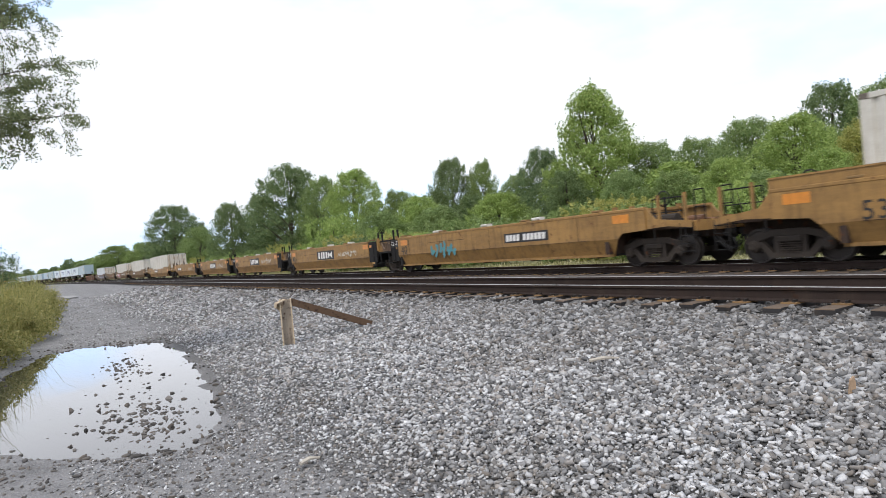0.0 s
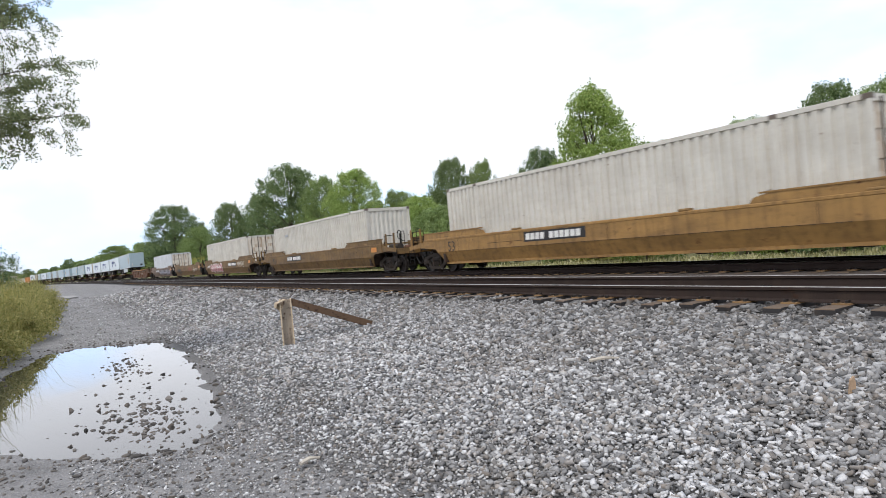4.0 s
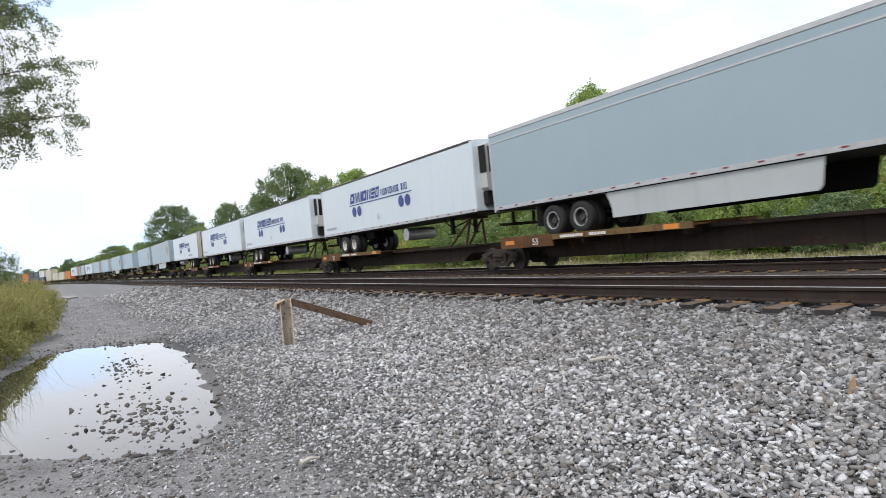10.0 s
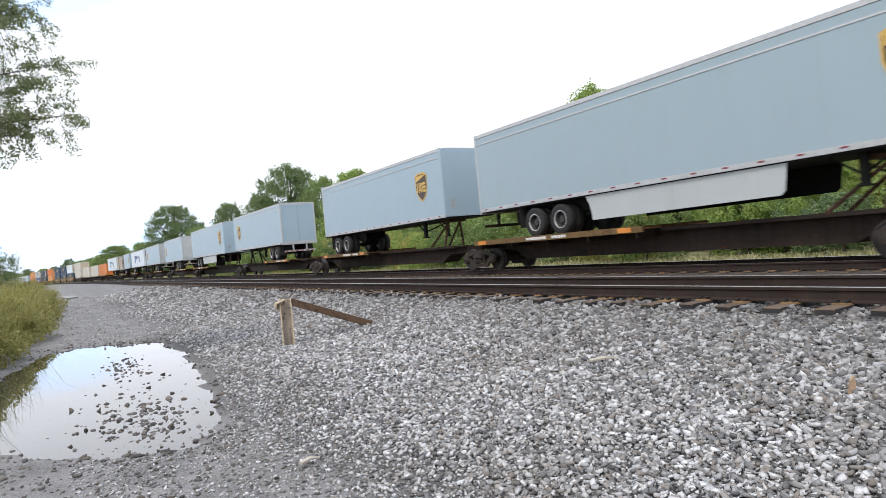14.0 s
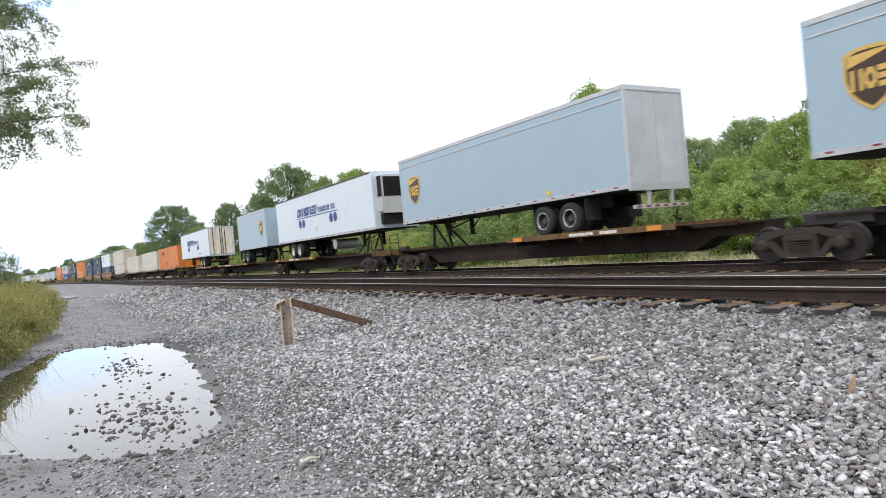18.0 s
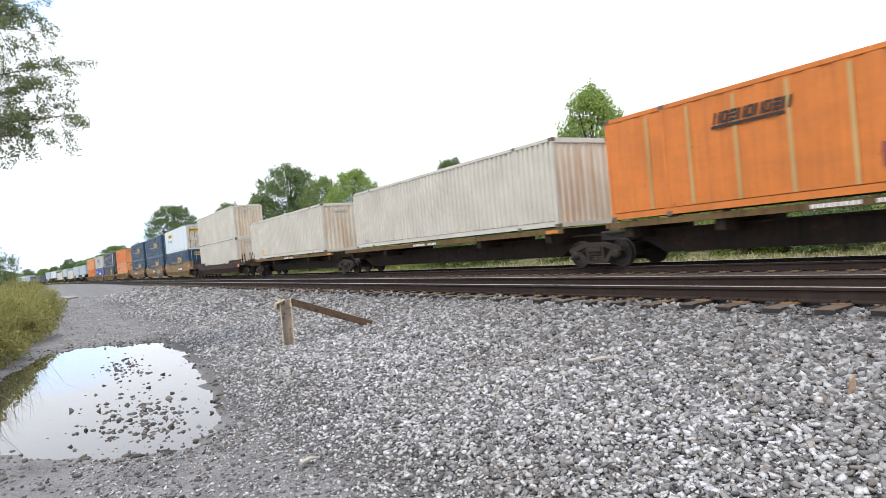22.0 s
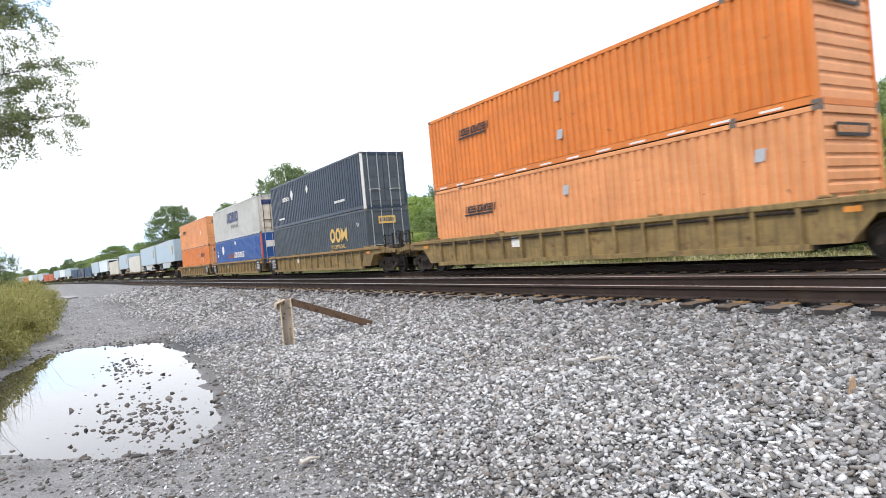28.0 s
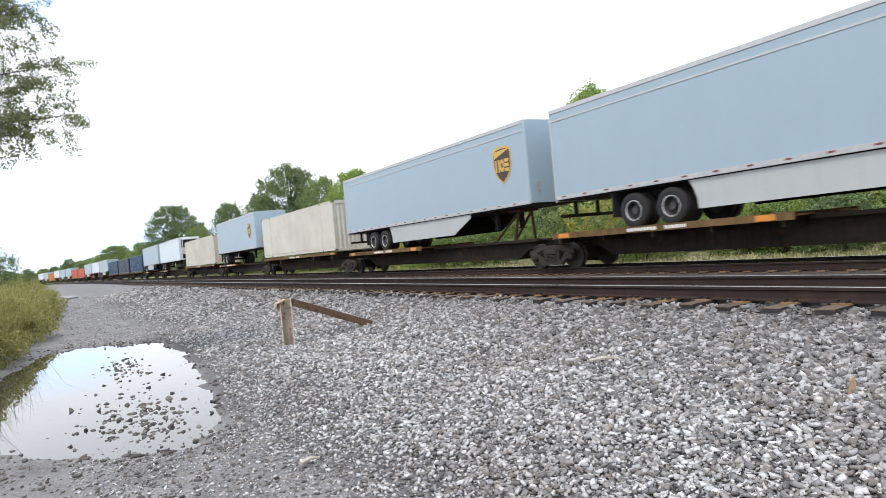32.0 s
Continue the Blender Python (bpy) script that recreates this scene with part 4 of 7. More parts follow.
    if strips:
        for i in range(12):
            dash(ob, -L + 0.5 + i * 1.3, z0 + 0.06, 0.55, 0.055, -hw - 0.002, LOGO_WHITE, "reflective_strip")
    return runs(ob, s - L)


# -- trailers
def tyre_mesh():
    s = Shape()
    s.lathe([(0.29, -0.13), (0.33, -0.15), (0.46, -0.145), (0.50, -0.11), (0.505, 0.11), (0.46, 0.145), (0.33, 0.15), (0.29, 0.13)], (0, 0, 0), 30)
    return s.mesh("tyre", RUBBER, True)


def rim_mesh(material):
    s = Shape()
    s.lathe([(0.02, -0.06), (0.10, -0.07), (0.12, 0.02), (0.22, 0.05), (0.26, -0.10), (0.295, -0.13), (0.295, 0.12), (0.05, 0.12)], (0, 0, 0), 24)
    for i in range(8):
        a = i * math.pi / 4
        s.rod((0.16 * math.cos(a), -0.02, 0.16 * math.sin(a)), (0.16 * math.cos(a), 0.06, 0.16 * math.sin(a)), 0.018, 5)
    return s.mesh("rim", material)


DECK_Z = 1.13
FLOOR_Z = 2.30


def trailer(s, length, mat, label, nose="ahead", reefer=False, skirt=0.0, top_band=True, door_mat=None, wheels=3.0, tapered=False, skirt_gap=0.0, roof_z=5.22, tilt=0.12, white_rims=False, group="trailers on the train"):
    """A highway trailer on its own tyres. s: place of its leading end; nose: ahead or back; wheels: metres from its tail to the middle of its axles."""
    ob = tagged(new("semi_trailer"), label, "trailer", group)
    L, hw = length / 2, 1.295
    d = 1 if nose == "ahead" else -1
    fx, bx = d * L, -d * L
    part("body", Shape().box(-L + 0.03, L - 0.03, -hw + 0.012, hw - 0.012, FLOOR_Z + 0.1, roof_z - 0.12), mat, ob)
    for side in (-1, 1):
        y0, y1 = sorted((side * (hw + 0.004), side * (hw - 0.05)))
        part("bottom_rail", Shape().box(-L, L, y0, y1, FLOOR_Z - 0.03, FLOOR_Z + 0.10), ALU, ob)
        part("top_rail", Shape().box(-L, L, y0, y1, roof_z - 0.16 if top_band else roof_z - 0.10, roof_z - 0.02, 0.012), ALU if top_band else DARK_TRIM, ob)
        if top_band:
            part("rub_strip", Shape().box(-L + 0.06, L - 0.06, *sorted((side * (hw + 0.003), side * (hw - 0.03))), roof_z - 0.42, roof_z - 0.375), ALU, ob)
    part("roof", Shape().run([(-hw + 0.01, roof_z - 0.06), (hw - 0.01, roof_z - 0.06), (hw - 0.25, roof_z), (-hw + 0.25, roof_z)], -L + 0.02, L - 0.02), ALU, ob)
    red = shared("marker", lambda: Shape().plate([(0, 0), (0.17, 0), (0.17, 0.042), (0, 0.042)], 0, -0.004).mesh("marker_strip", MARKER_RED))
    for i in range(round(length / 0.92)):
        part("marker_strip", red, MARKER_RED, ob).location = (-L + 0.3 + i * 0.92, -hw - 0.005, FLOOR_Z + 0.03)
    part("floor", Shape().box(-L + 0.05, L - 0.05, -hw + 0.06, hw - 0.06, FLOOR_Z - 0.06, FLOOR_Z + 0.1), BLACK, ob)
    # nose wall with rounded corner posts
    s2 = Shape()
    xe = fx
    for y in (-hw + 0.07, hw - 0.07):
        s2.rod((xe - d * 0.07, y, FLOOR_Z), (xe - d * 0.07, y, roof_z - 0.04), 0.085, 12)
    s2.box(*sorted((xe - d * 0.05, xe + d * 0.012)), -hw + 0.1, hw - 0.1, FLOOR_Z, roof_z - 0.04)
    part("nose_wall", s2, mat, ob)
    if reefer:
        u = Shape().box(*sorted((xe, xe + d * 0.46)), -0.98, 0.98, FLOOR_Z + 0.75, roof_z - 0.25, 0.12)
        part("lower_guard", Shape().box(*sorted((xe, xe + d * 0.3)), -0.9, 0.9, FLOOR_Z + 0.2, FLOOR_Z + 0.74, 0.05), BLACK, ob)
        unit = part("cooling_unit", u, GREYWHITE, ob, "grey-white cooling unit with a black grille")
        g = Shape().box(*sorted((xe + d * 0.45, xe + d * 0.48)), -0.85, 0.85, roof_z - 1.35, roof_z - 0.35)
        g.box(*sorted((xe + d * 0.05, xe + d * 0.48)), -1.0, -0.975, roof_z - 1.35, roof_z - 0.3)
        for i in range(9):
            g.box(*sorted((xe + d * 0.46, xe + d * 0.505)), -0.8, 0.8, roof_z - 1.3 + i * 0.1, roof_z - 1.27 + i * 0.1)
        part("grille", g, BLACK, unit)
        ft = Shape().rod((d * 1.2, -0.75, FLOOR_Z - 0.5), (d * 1.2, 0.75, FLOOR_Z - 0.5), 0.30, 18)
        part("fuel_tank", ft, ALU, ob)
    else:
        pl = Shape().box(*sorted((xe, xe + d * 0.02)), -0.95, -0.75, FLOOR_Z + 0.35, FLOOR_Z + 0.75)
        part("document_box", pl, ALU, ob)
        dash_end = Shape().box(*sorted((xe, xe + d * 0.02)), 0.55, 0.95, FLOOR_Z + 0.25, FLOOR_Z + 0.6)
        part("placard", dash_end, LOGO_BLACK, ob)
    # tail: doors, frame, bumper
    dm = door_mat or mat
    for y0, y1 in ((-hw + 0.1, -0.01), (0.01, hw - 0.1)):
        dr = part("door", Shape().box(*sorted((bx, bx + d * 0.05)), y0, y1, FLOOR_Z + 0.14, roof_z - 0.16), dm, ob)
        if door_mat is DOOR_WHITE:
            for q in (0.3, 0.92 if y0 < 0 else 0.08):
                y = y0 + (y1 - y0) * q
                part("locking_bar", Shape().rod((bx - d * 0.03, y, FLOOR_Z + 0.02), (bx - d * 0.03, y, roof_z - 0.1), 0.03, 7), SPINE, dr)
    fr = Shape()
    for y0, y1 in ((-hw, -hw + 0.1), (hw - 0.1, hw)):
        fr.box(*sorted((bx - d * 0.02, bx + d * 0.06)), y0, y1, FLOOR_Z - 0.1, roof_z - 0.02)
    fr.box(*sorted((bx - d * 0.02, bx + d * 0.06)), -hw + 0.1, hw - 0.1, roof_z - 0.16, roof_z - 0.02)
    fr.box(*sorted((bx - d * 0.02, bx + d * 0.06)), -hw + 0.1, hw - 0.1, FLOOR_Z - 0.1, FLOOR_Z + 0.14)
    part("tail_frame", fr, ALU, ob)
    bm = Shape().box(*sorted((bx - d * 0.02, bx + d * 0.08)), -1.15, 1.15, 1.68, 1.79)
    for y in (-0.5, 0.5):
        bm.box(*sorted((bx + d * 0.0, bx + d * 0.08)), y - 0.05, y + 0.05, 1.79, FLOOR_Z - 0.1)
    bp = part("bumper", bm, ALU if door_mat is not DOOR_WHITE and not reefer and not skirt else SPINE, ob)
    if nose == "back":
        st = Shape()
        for i in range(6):
            st.box(*sorted((bx - d * 0.02, bx - d * 0.026)), -1.1 + i * 0.38, -0.9 + i * 0.38, 1.70, 1.77)
        part("bumper_stripe", st, LOGO_RED, bp)
    # running gear
    cx = bx + d * wheels
    ch = Shape()
    for y in (-0.55, 0.55):
        ch.box(cx - 1.9, cx + 1.9, y - 0.05, y + 0.05, 1.85, FLOOR_Z - 0.05)
    for dx in (-0.65, 0.65):
        ch.rod((cx + dx, -1.0, DECK_Z + 0.505), (cx + dx, 1.0, DECK_Z + 0.505), 0.075, 8)
        for y in (-0.6, 0.6):
            ch.box(cx + dx - 0.4, cx + dx + 0.1, y - 0.06, y + 0.06, 1.6, 1.9)
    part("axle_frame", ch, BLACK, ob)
    lip = shared("rim_lip", lambda: Shape().lathe([(0.262, -0.12), (0.275, -0.142), (0.297, -0.14)], (0, 0, 0), 24).mesh("rim_lip", ALU))
    rmat = RIM if white_rims else DARK_RIM
    ty, rm = shared("tyre", tyre_mesh), shared(("rim", rmat.name), lambda: rim_mesh(rmat))
    for dx in (-0.65, 0.65):
        for y in (-1.12, -0.79, 0.79, 1.12):
            w = part("wheel", rm, rmat, ob)
            w.matrix_basis = pose(cx + dx, y, DECK_Z + 0.505, 0, 0, 0 if y < 0 else 180)
            part("tyre", ty, RUBBER, w)
            if not white_rims and abs(y) > 1:
                part("rim_lip", lip, ALU, w)
    for y in (-0.95, 0.95):
        part("mud_flap", Shape().box(cx - d * 1.42 - 0.01, cx - d * 1.42 + 0.01, y - 0.32, y + 0.32, 1.5, 2.2), RUBBER, ob)
    # landing gear and skirt
    lx = fx - d * 2.9
    lg = Shape()
    for y in (-0.6, 0.6):
        lg.box(lx - 0.08, lx + 0.08, y - 0.07, y + 0.07, 1.55, FLOOR_Z - 0.05)
        lg.box(lx - 0.14, lx + 0.14, y - 0.12, y + 0.12, 1.52, 1.56)
        lg.rod((lx, y, 1.75), (lx - d * 0.7, y, FLOOR_Z - 0.06), 0.03, 6)
    lg.rod((lx, -0.6, 1.8), (lx, 0.6, 2.2), 0.03, 6)
    part("landing_gear", lg, BLACK, ob)
    if skirt:
        a = cx + d * (1.35 + skirt_gap)
        b = a + d * skirt
        r0 = [(a + d * 0.12, 1.48), (a + d * 0.10, 1.75), (a + d * 0.02, 2.0), (a - d * 0.12, FLOOR_Z - 0.03)]
        r1 = [(b, FLOOR_Z - 0.03), (b - d * 0.10, 1.62), (b - d * 0.2, 1.52)] if not tapered else [(b, FLOOR_Z - 0.03), (b, FLOOR_Z - 0.2), (b - d * 1.3, 1.5)]
        part("side_skirt", Shape().plate(r0 + r1, -1.22, -1.2), SKIRT, ob, "pale grey skirt panel")
        # far skirt: same pale panel, its shaded inner face painted black
        part("side_skirt", Shape().plate(r0 + r1, 1.2, 1.22), BLACK, ob, "far skirt panel coloured black for the shade under the trailer")
    return runs(ob, s - L, -tilt * d, (cx, 0, DECK_Z))


# -- marks on the sides, drawn as plain shapes
def shield(parent, x, z, h, y=-1.297):
    h, z = h * 1.38, z - 0.04
    w = h * 0.78
    def out(k, dy):
        pts = [(-0.5, 0.42), (-0.25, 0.49), (0.0, 0.5), (0.25, 0.49), (0.5, 0.42), (0.5, 0.0), (0.42, -0.2), (0.25, -0.36), (0.0, -0.5), (-0.25, -0.36), (-0.42, -0.2), (-0.5, 0.0)]
        return Shape().plate([(x + px * w * k, z + pz * h * k) for px, pz in pts], y - dy, y - dy - 0.003)
    e = part("emblem", out(1.0, 0.0), LOGO_GOLD, parent, "gold-edged brown shield emblem")
    part("field", out(0.88, 0.003), SHIELD_BROWN, e)
    arc = Shape().plate([(x - 0.42 * w, z + 0.20 * h), (x - 0.1 * w, z + 0.27 * h), (x + 0.42 * w, z + 0.40 * h), (x + 0.1 * w, z + 0.41 * h), (x - 0.42 * w, z + 0.38 * h)], y - 0.007, y - 0.009)
    part("emblem_arc", arc, LOGO_GOLD, e)
    for px, kind in ((-0.37, "twin"), (-0.12, "ring"), (0.13, "bars")):
        g = Shape()
        glyph(g, x + px * w, z - 0.17 * h, 0.23 * w, 0.33 * h, y - 0.006, kind, 0.0, 0.3)
        part("emblem_bar", g, LOGO_GOLD, e)


def disc(parent, x, z, r, material, y=-1.297):
    part("disc", Shape().plate([(x + r * math.cos(i * math.pi / 14), z + r * math.sin(i * math.pi / 14)) for i in range(28)], y, y - 0.004), material, parent)


def shipper_marks(ob, x0):
    """Blue word mark with an underline and two pairs of discs; x0: its left end."""
    m = LOGO_BLUE
    block_letters(ob, x0, 3.83, [0.5, 0.34, 0.34, 0.14, 0.5, 0.42, 0.42, 0.36], 0.52, -1.297, m, 0.35, 0.2, "word_mark", "bold slanted blue word mark", kinds=("frame", "twin", "twin", "twin", "frame", "twin", "bars"))
    block_letters(ob, x0 + 3.85, 3.86, [0.2, 0.22, 0.07, 0.24, 0.24, 0.22, 0.14, 0.2, -0.16, 0.07, 0.22, 0.2], 0.32, -1.297, m, 0.0, 0.28, "word_mark", weight=0.24)
    dash(ob, x0 - 0.1, 3.70, 7.1, 0.05, -1.297, m, "underline")
    for x in (0.48, 1.13, 5.9, 6.55):
        disc(ob, x0 + x, 3.36, 0.27, m)
    writing(ob, "53", x0 + 3.2, 2.75, 0.26, -1.297, LOGO_GREY)


# -- cars
def well_car(front, rear, mat, label, ribs=False, top=1.70, lead=("truck", "coupler"), tail=("truck", "coupler"), yellow=True, stencil="53", mark=None, mark_x=None, bays=None, group="well cars of the train"):
    """A well car for one stack. front, rear: the ends of its well along the line. lead, tail: what its ends carry (truck, coupler, shared or bare)."""
    ob = tagged(new("well_car"), label, "railcar", group)
    mid = (front + rear) / 2
    L = (front - rear) / 2
    W = 1.50
    # how far the sides reach past the well: over the truck at a coupled end
    e0, e1 = [1.5 if "coupler" in k else 0.5 for k in (tail, lead)]
    k0, k1 = [(0.1, 0.45, 0.62) if "coupler" in k else (-0.75, -0.28, -0.1) for k in (tail, lead)]
    if not ribs:
        # at a joint the sheets end square, short of the black end frame
        if "coupler" not in tail:
            e0, k0 = 0.15, (0.15,) * 3
        if "coupler" not in lead:
            e1, k1 = -0.7, (-0.7,) * 3
    for side in (-1, 1):
        y = side * W
        s = Shape()
        prof = [(-L - e0, top), (-L - e0, 1.05), (-L - k0[2], 1.0), (-L - k0[0], 0.42), (L + k1[0], 0.42), (L + k1[2], 1.0), (L + e1, 1.05), (L + e1, top)]
        if ribs:
            s.plate(prof, y, y - side * 0.02)
            part("side_sheet", s, mat, ob)
            n = bays or round(2 * L / 1.25)
            pm = shared(("post", round(top, 2), mat.name, side), lambda: Shape().box(-0.055, 0.055, *sorted((0, side * 0.09)), 0.43, top - 0.1).mesh("side_post", mat))
            for i in range(n + 1):
                x = -L + 0.9 + (2 * L - 1.8) * i / n
                part("side_post", pm, mat, ob).location = (x, y, 0)
            part("top_chord", Shape().box(-L - e0, L + e1, *sorted((y + side * 0.10, y - side * 0.12)), top - 0.12, top + 0.03, 0.02), mat, ob)
            part("train_line_pipe", Shape().rod((-L + 0.5, y + side * 0.045, top - 0.2), (L - 0.5, y + side * 0.045, top - 0.2), 0.03, 6), WHEEL, ob)
            if side < 0 and not bays:
                dash(ob, -2.75, 0.85, 0.52, 0.36, y - 0.004, LOGO_WHITE, "paper_label")
            part("bottom_sill", Shape().box(-L + 0.7, L - 0.7, *sorted((y + side * 0.10, y - side * 0.16)), 0.30, 0.44), mat, ob)
        else:
            # a folded side: upright sheet above, the lower third leaning in
            s.plate([(-L - e0, top), (-L - e0, 1.05), (-L - k0[2], 1.0), (-L - k0[1], 0.86), (L + k1[1], 0.86), (L + k1[2], 1.0), (L + e1, 1.05), (L + e1, top)], y, y - side * 0.03)
            lo = [(-L - k0[1], y, 0.86), (L + k1[1], y, 0.86), (L + k1[0], y - side * 0.20, 0.40), (-L - k0[0], y - side * 0.20, 0.40)]
            lo2 = [(a, b - side * 0.03, c) for a, b, c in lo]
            s.add(lo + lo2, [(0, 1, 2, 3), (7, 6, 5, 4), (0, 4, 5, 1), (2, 6, 7, 3), (1, 5, 6, 2), (0, 3, 7, 4)])
            part("side_sheet", s, mat, ob)
            part("bottom_sill", Shape().box(-L - k0[0] + 0.05, L + k1[0] - 0.05, *sorted((y - side * 0.17, y - side * 0.3)), 0.34, 0.42), mat, ob)
            if side < 0:
                for x in (-L * 0.86, L * 0.1, L * 0.82):
                    part("weld_seam", Shape().box(x - 0.009, x + 0.009, y - 0.003, y, 0.87, top - 0.08), DARK_BROWN, ob)
                part("weld_seam", Shape().box(-L * 0.62, -L * 0.15, y - 0.003, y, top - 0.36, top - 0.345), DARK_BROWN, ob)
                part("fold_line", Shape().box(-L * 0.95, L * 0.9, y - 0.004, y, 0.855, 0.867), DARK_BROWN, ob)
            part("top_chord", Shape().box(-L - e0, L + e1, *sorted((y + side * 0.012, y - side * 0.14)), top - 0.07, top + 0.03, 0.02), mat, ob)
            if L > 8:
                for d, e in ((-1, e0), (1, e1)):
                    q = Shape().plate([(d * (L - 3.1), top), (d * (L + e), top), (d * (L + e), top + 0.24), (d * (L - 2.6), top + 0.24), (d * (L - 2.95), top + 0.16)], *sorted((y - side * 0.002, y - side * 0.06)))
                    part("raised_end", q, mat, ob)
                    part("end_flange", Shape().box(*sorted((d * (L - 2.8), d * (L + e))), *sorted((y + side * 0.02, y - side * 0.13)), top + 0.24, top + 0.28), mat, ob)
    fl = Shape()
    for i in range(5):
        x = -L + 0.8 + (2 * L - 1.6) * i / 4
        fl.box(x - 0.2, x + 0.2, -W + (0.02 if ribs else 0.24), W - (0.02 if ribs else 0.24), 0.31, 0.42)
    part("well_floor", fl, BLACK, ob)
    lug = shared("guide_lug", lambda: Shape().box(-0.16, 0.16, -0.01, 0.2, 0.03, 0.10, 0.02).mesh("guide_lug", MUSTARD_PALE))
    for x in (-L + 0.35, -L * 0.42, L * 0.42, L - 0.35):
        part("guide_lug", lug, MUSTARD_PALE, ob).location = (x, -W, top)
    for d, kind in ((1, lead), (-1, tail)):
        joint = "coupler" in kind
        plat = Shape().box(*sorted((d * (L + 0.02), d * (L + (2.9 if joint else 1.35)))), -0.95 if joint else -1.42, 0.95 if joint else 1.42, 1.02, 1.1)
        plat.box(*sorted((d * (L - 0.1), d * (L + 0.06))), -W + 0.03, W - 0.03, 0.42, 1.04)
        if "coupler" in kind:
            plat.box(*sorted((d * (L + 0.3), d * (L + 3.0))), -0.3, 0.3, 0.72, 1.04)
            part("end_sill", Shape().box(*sorted((d * (L + 2.95), d * (L + 3.08))), -1.4, 1.4, 0.92, 1.2, 0.02), mat, ob)
            for y in (-1.44, 1.44):
                sh = [(L + 1.5, top), (L + 1.5, 1.07), (L + 2.2, 1.1), (L + 2.98, 1.02), (L + 2.98, 1.2), (L + 2.3, 1.26), (L + 1.8, 1.32)]
                part("shoulder", Shape().plate([(d * px, pz) for px, pz in sh], y - 0.03, y + 0.03), mat, ob)
                part("edge_pipe", Shape().rod((d * (L + 0.4), y * 0.94, 1.28), (d * (L + 2.7), y * 0.94, 1.17), 0.035, 6), BOGIE, ob)
            part("brake_reservoir", Shape().rod((d * (L + 0.9), -0.62, 1.28), (d * (L + 1.9), -0.62, 1.28), 0.17, 12), BOGIE, ob)
            part("brake_cylinder", Shape().rod((d * (L + 2.1), -0.45, 1.22), (d * (L + 2.6), -0.45, 1.22), 0.12, 10).rod((d * (L + 2.6), -0.45, 1.22), (d * (L + 2.95), -0.45, 1.2), 0.03, 6), RUSTY, ob)
            for px in (1.9, 2.75):
                part("grab_post", Shape().box(*sorted((d * (L + px), d * (L + px + 0.07))), -1.47, -1.40, 1.1, 1.95), mat if not ribs else SPINE, ob)
        part("end_platform", plat, mat if ribs else BLACK if not joint else DARK_BROWN, ob)
        fence = Shape()
        for y in (-1.42, -0.7, 0.7, 1.42):
            fence.box(*sorted((d * (L + 0.30), d * (L + 0.42))), y - 0.06, y + 0.06, 1.17, top + 0.12)
        fence.box(*sorted((d * (L + 0.30), d * (L + 0.42))), -1.36, 1.36, top - 0.05, top + 0.03)
        part("end_bulkhead", fence, mat, ob)
        if "coupler" in kind:
            add_coupler(ob, d * (L + 2.75), d)
            railing(ob, d * (L + 2.2), -1.4, 1.0)
            railing(ob, d * (L + 2.9), -1.0, 0.3, 0.9)
            ladder(ob, d * (L + 2.8), -1.46)
            bw = Shape().lathe([(0.2, -0.02), (0.24, 0.0), (0.2, 0.02)], (d * (L + 1.2), -0.3, 1.9), 16).rod((d * (L + 1.2), -0.25, 1.15), (d * (L + 1.2), -0.25, 1.95), 0.04, 6)
            part("hand_brake", bw, BLACK, ob)
        if "truck" in kind:
            add_truck(ob, d * (L + (1.36 if "coupler" in kind else 1.42)))
        if "coupler" not in kind:
            x0, x1 = L + (e1 if d > 0 else e0), L + (0.95 if ribs or d < 0 else 0.35)
            cap = Shape().plate([(d * x0, 0.60), (d * (x1 - 0.14), 0.60), (d * x1, 0.95), (d * x1, top - 0.02), (d * x0, top - 0.02)], -1.47, -1.41)
            part("end_gusset", cap, BLACK, ob, "black end gusset beside the truck")
            if not ribs:
                ladder(ob, d * (x1 - 0.24), -1.5, 0.6, top)
                dash(ob, min(d * (x0 + 0.1), d * (x0 + 0.36)), top - 0.3, 0.26, 0.12, -1.472, REFLECT_ORANGE)
                part("step_box", Shape().box(*sorted((d * (x1 - 0.05), d * (x1 + 0.32))), -1.48, -1.2, 0.52, 0.56).box(*sorted((d * (x1 + 0.28), d * (x1 + 0.32))), -1.48, -1.44, 0.56, 1.05), BLACK, ob)
                part("yoke_plate", Shape().plate([(d * (L + 0.3), 1.05), (d * (L + 1.34), 1.12), (d * (L + 1.34), 1.42), (d * (L + 0.3), top - 0.1)], -1.16, -1.10), WORN_GREY_BROWN, ob)
                part("top_beam", Shape().box(*sorted((d * (x1 - 0.1), d * (L + 1.38))), -1.34, -1.22, top - 0.09, top - 0.01, 0.02), BLACK, ob)
                for px in (0.3, 0.75):
                    part("grab_post", Shape().box(*sorted((d * (L + px), d * (L + px + 0.07))), -1.40, -1.33, top - 0.1, top + 0.42), BLACK, ob)
                pipe = Shape()
                pp = [Vector((d * (L + 0.45 + 0.15 * i), -1.3, top - 0.12 - 0.34 * math.sin(min(1.0, i / 5) * math.pi) ** 2)) for i in range(7)]
                for p, q in zip(pp, pp[1:]):
                    pipe.rod(p, q, 0.035, 6)
                part("air_hose", pipe, WORN_GREY_BROWN, ob)
    yy = -W - 0.004
    if yellow and not ribs:
        for x in (L + e1 - (1.2 if e1 > 0 else 0.65), -L - e0 + 0.3):
            if x > 0 or top > 1.6:
                dash(ob, x, top - 0.36, 0.62, 0.24, yy, REFLECT_ORANGE)
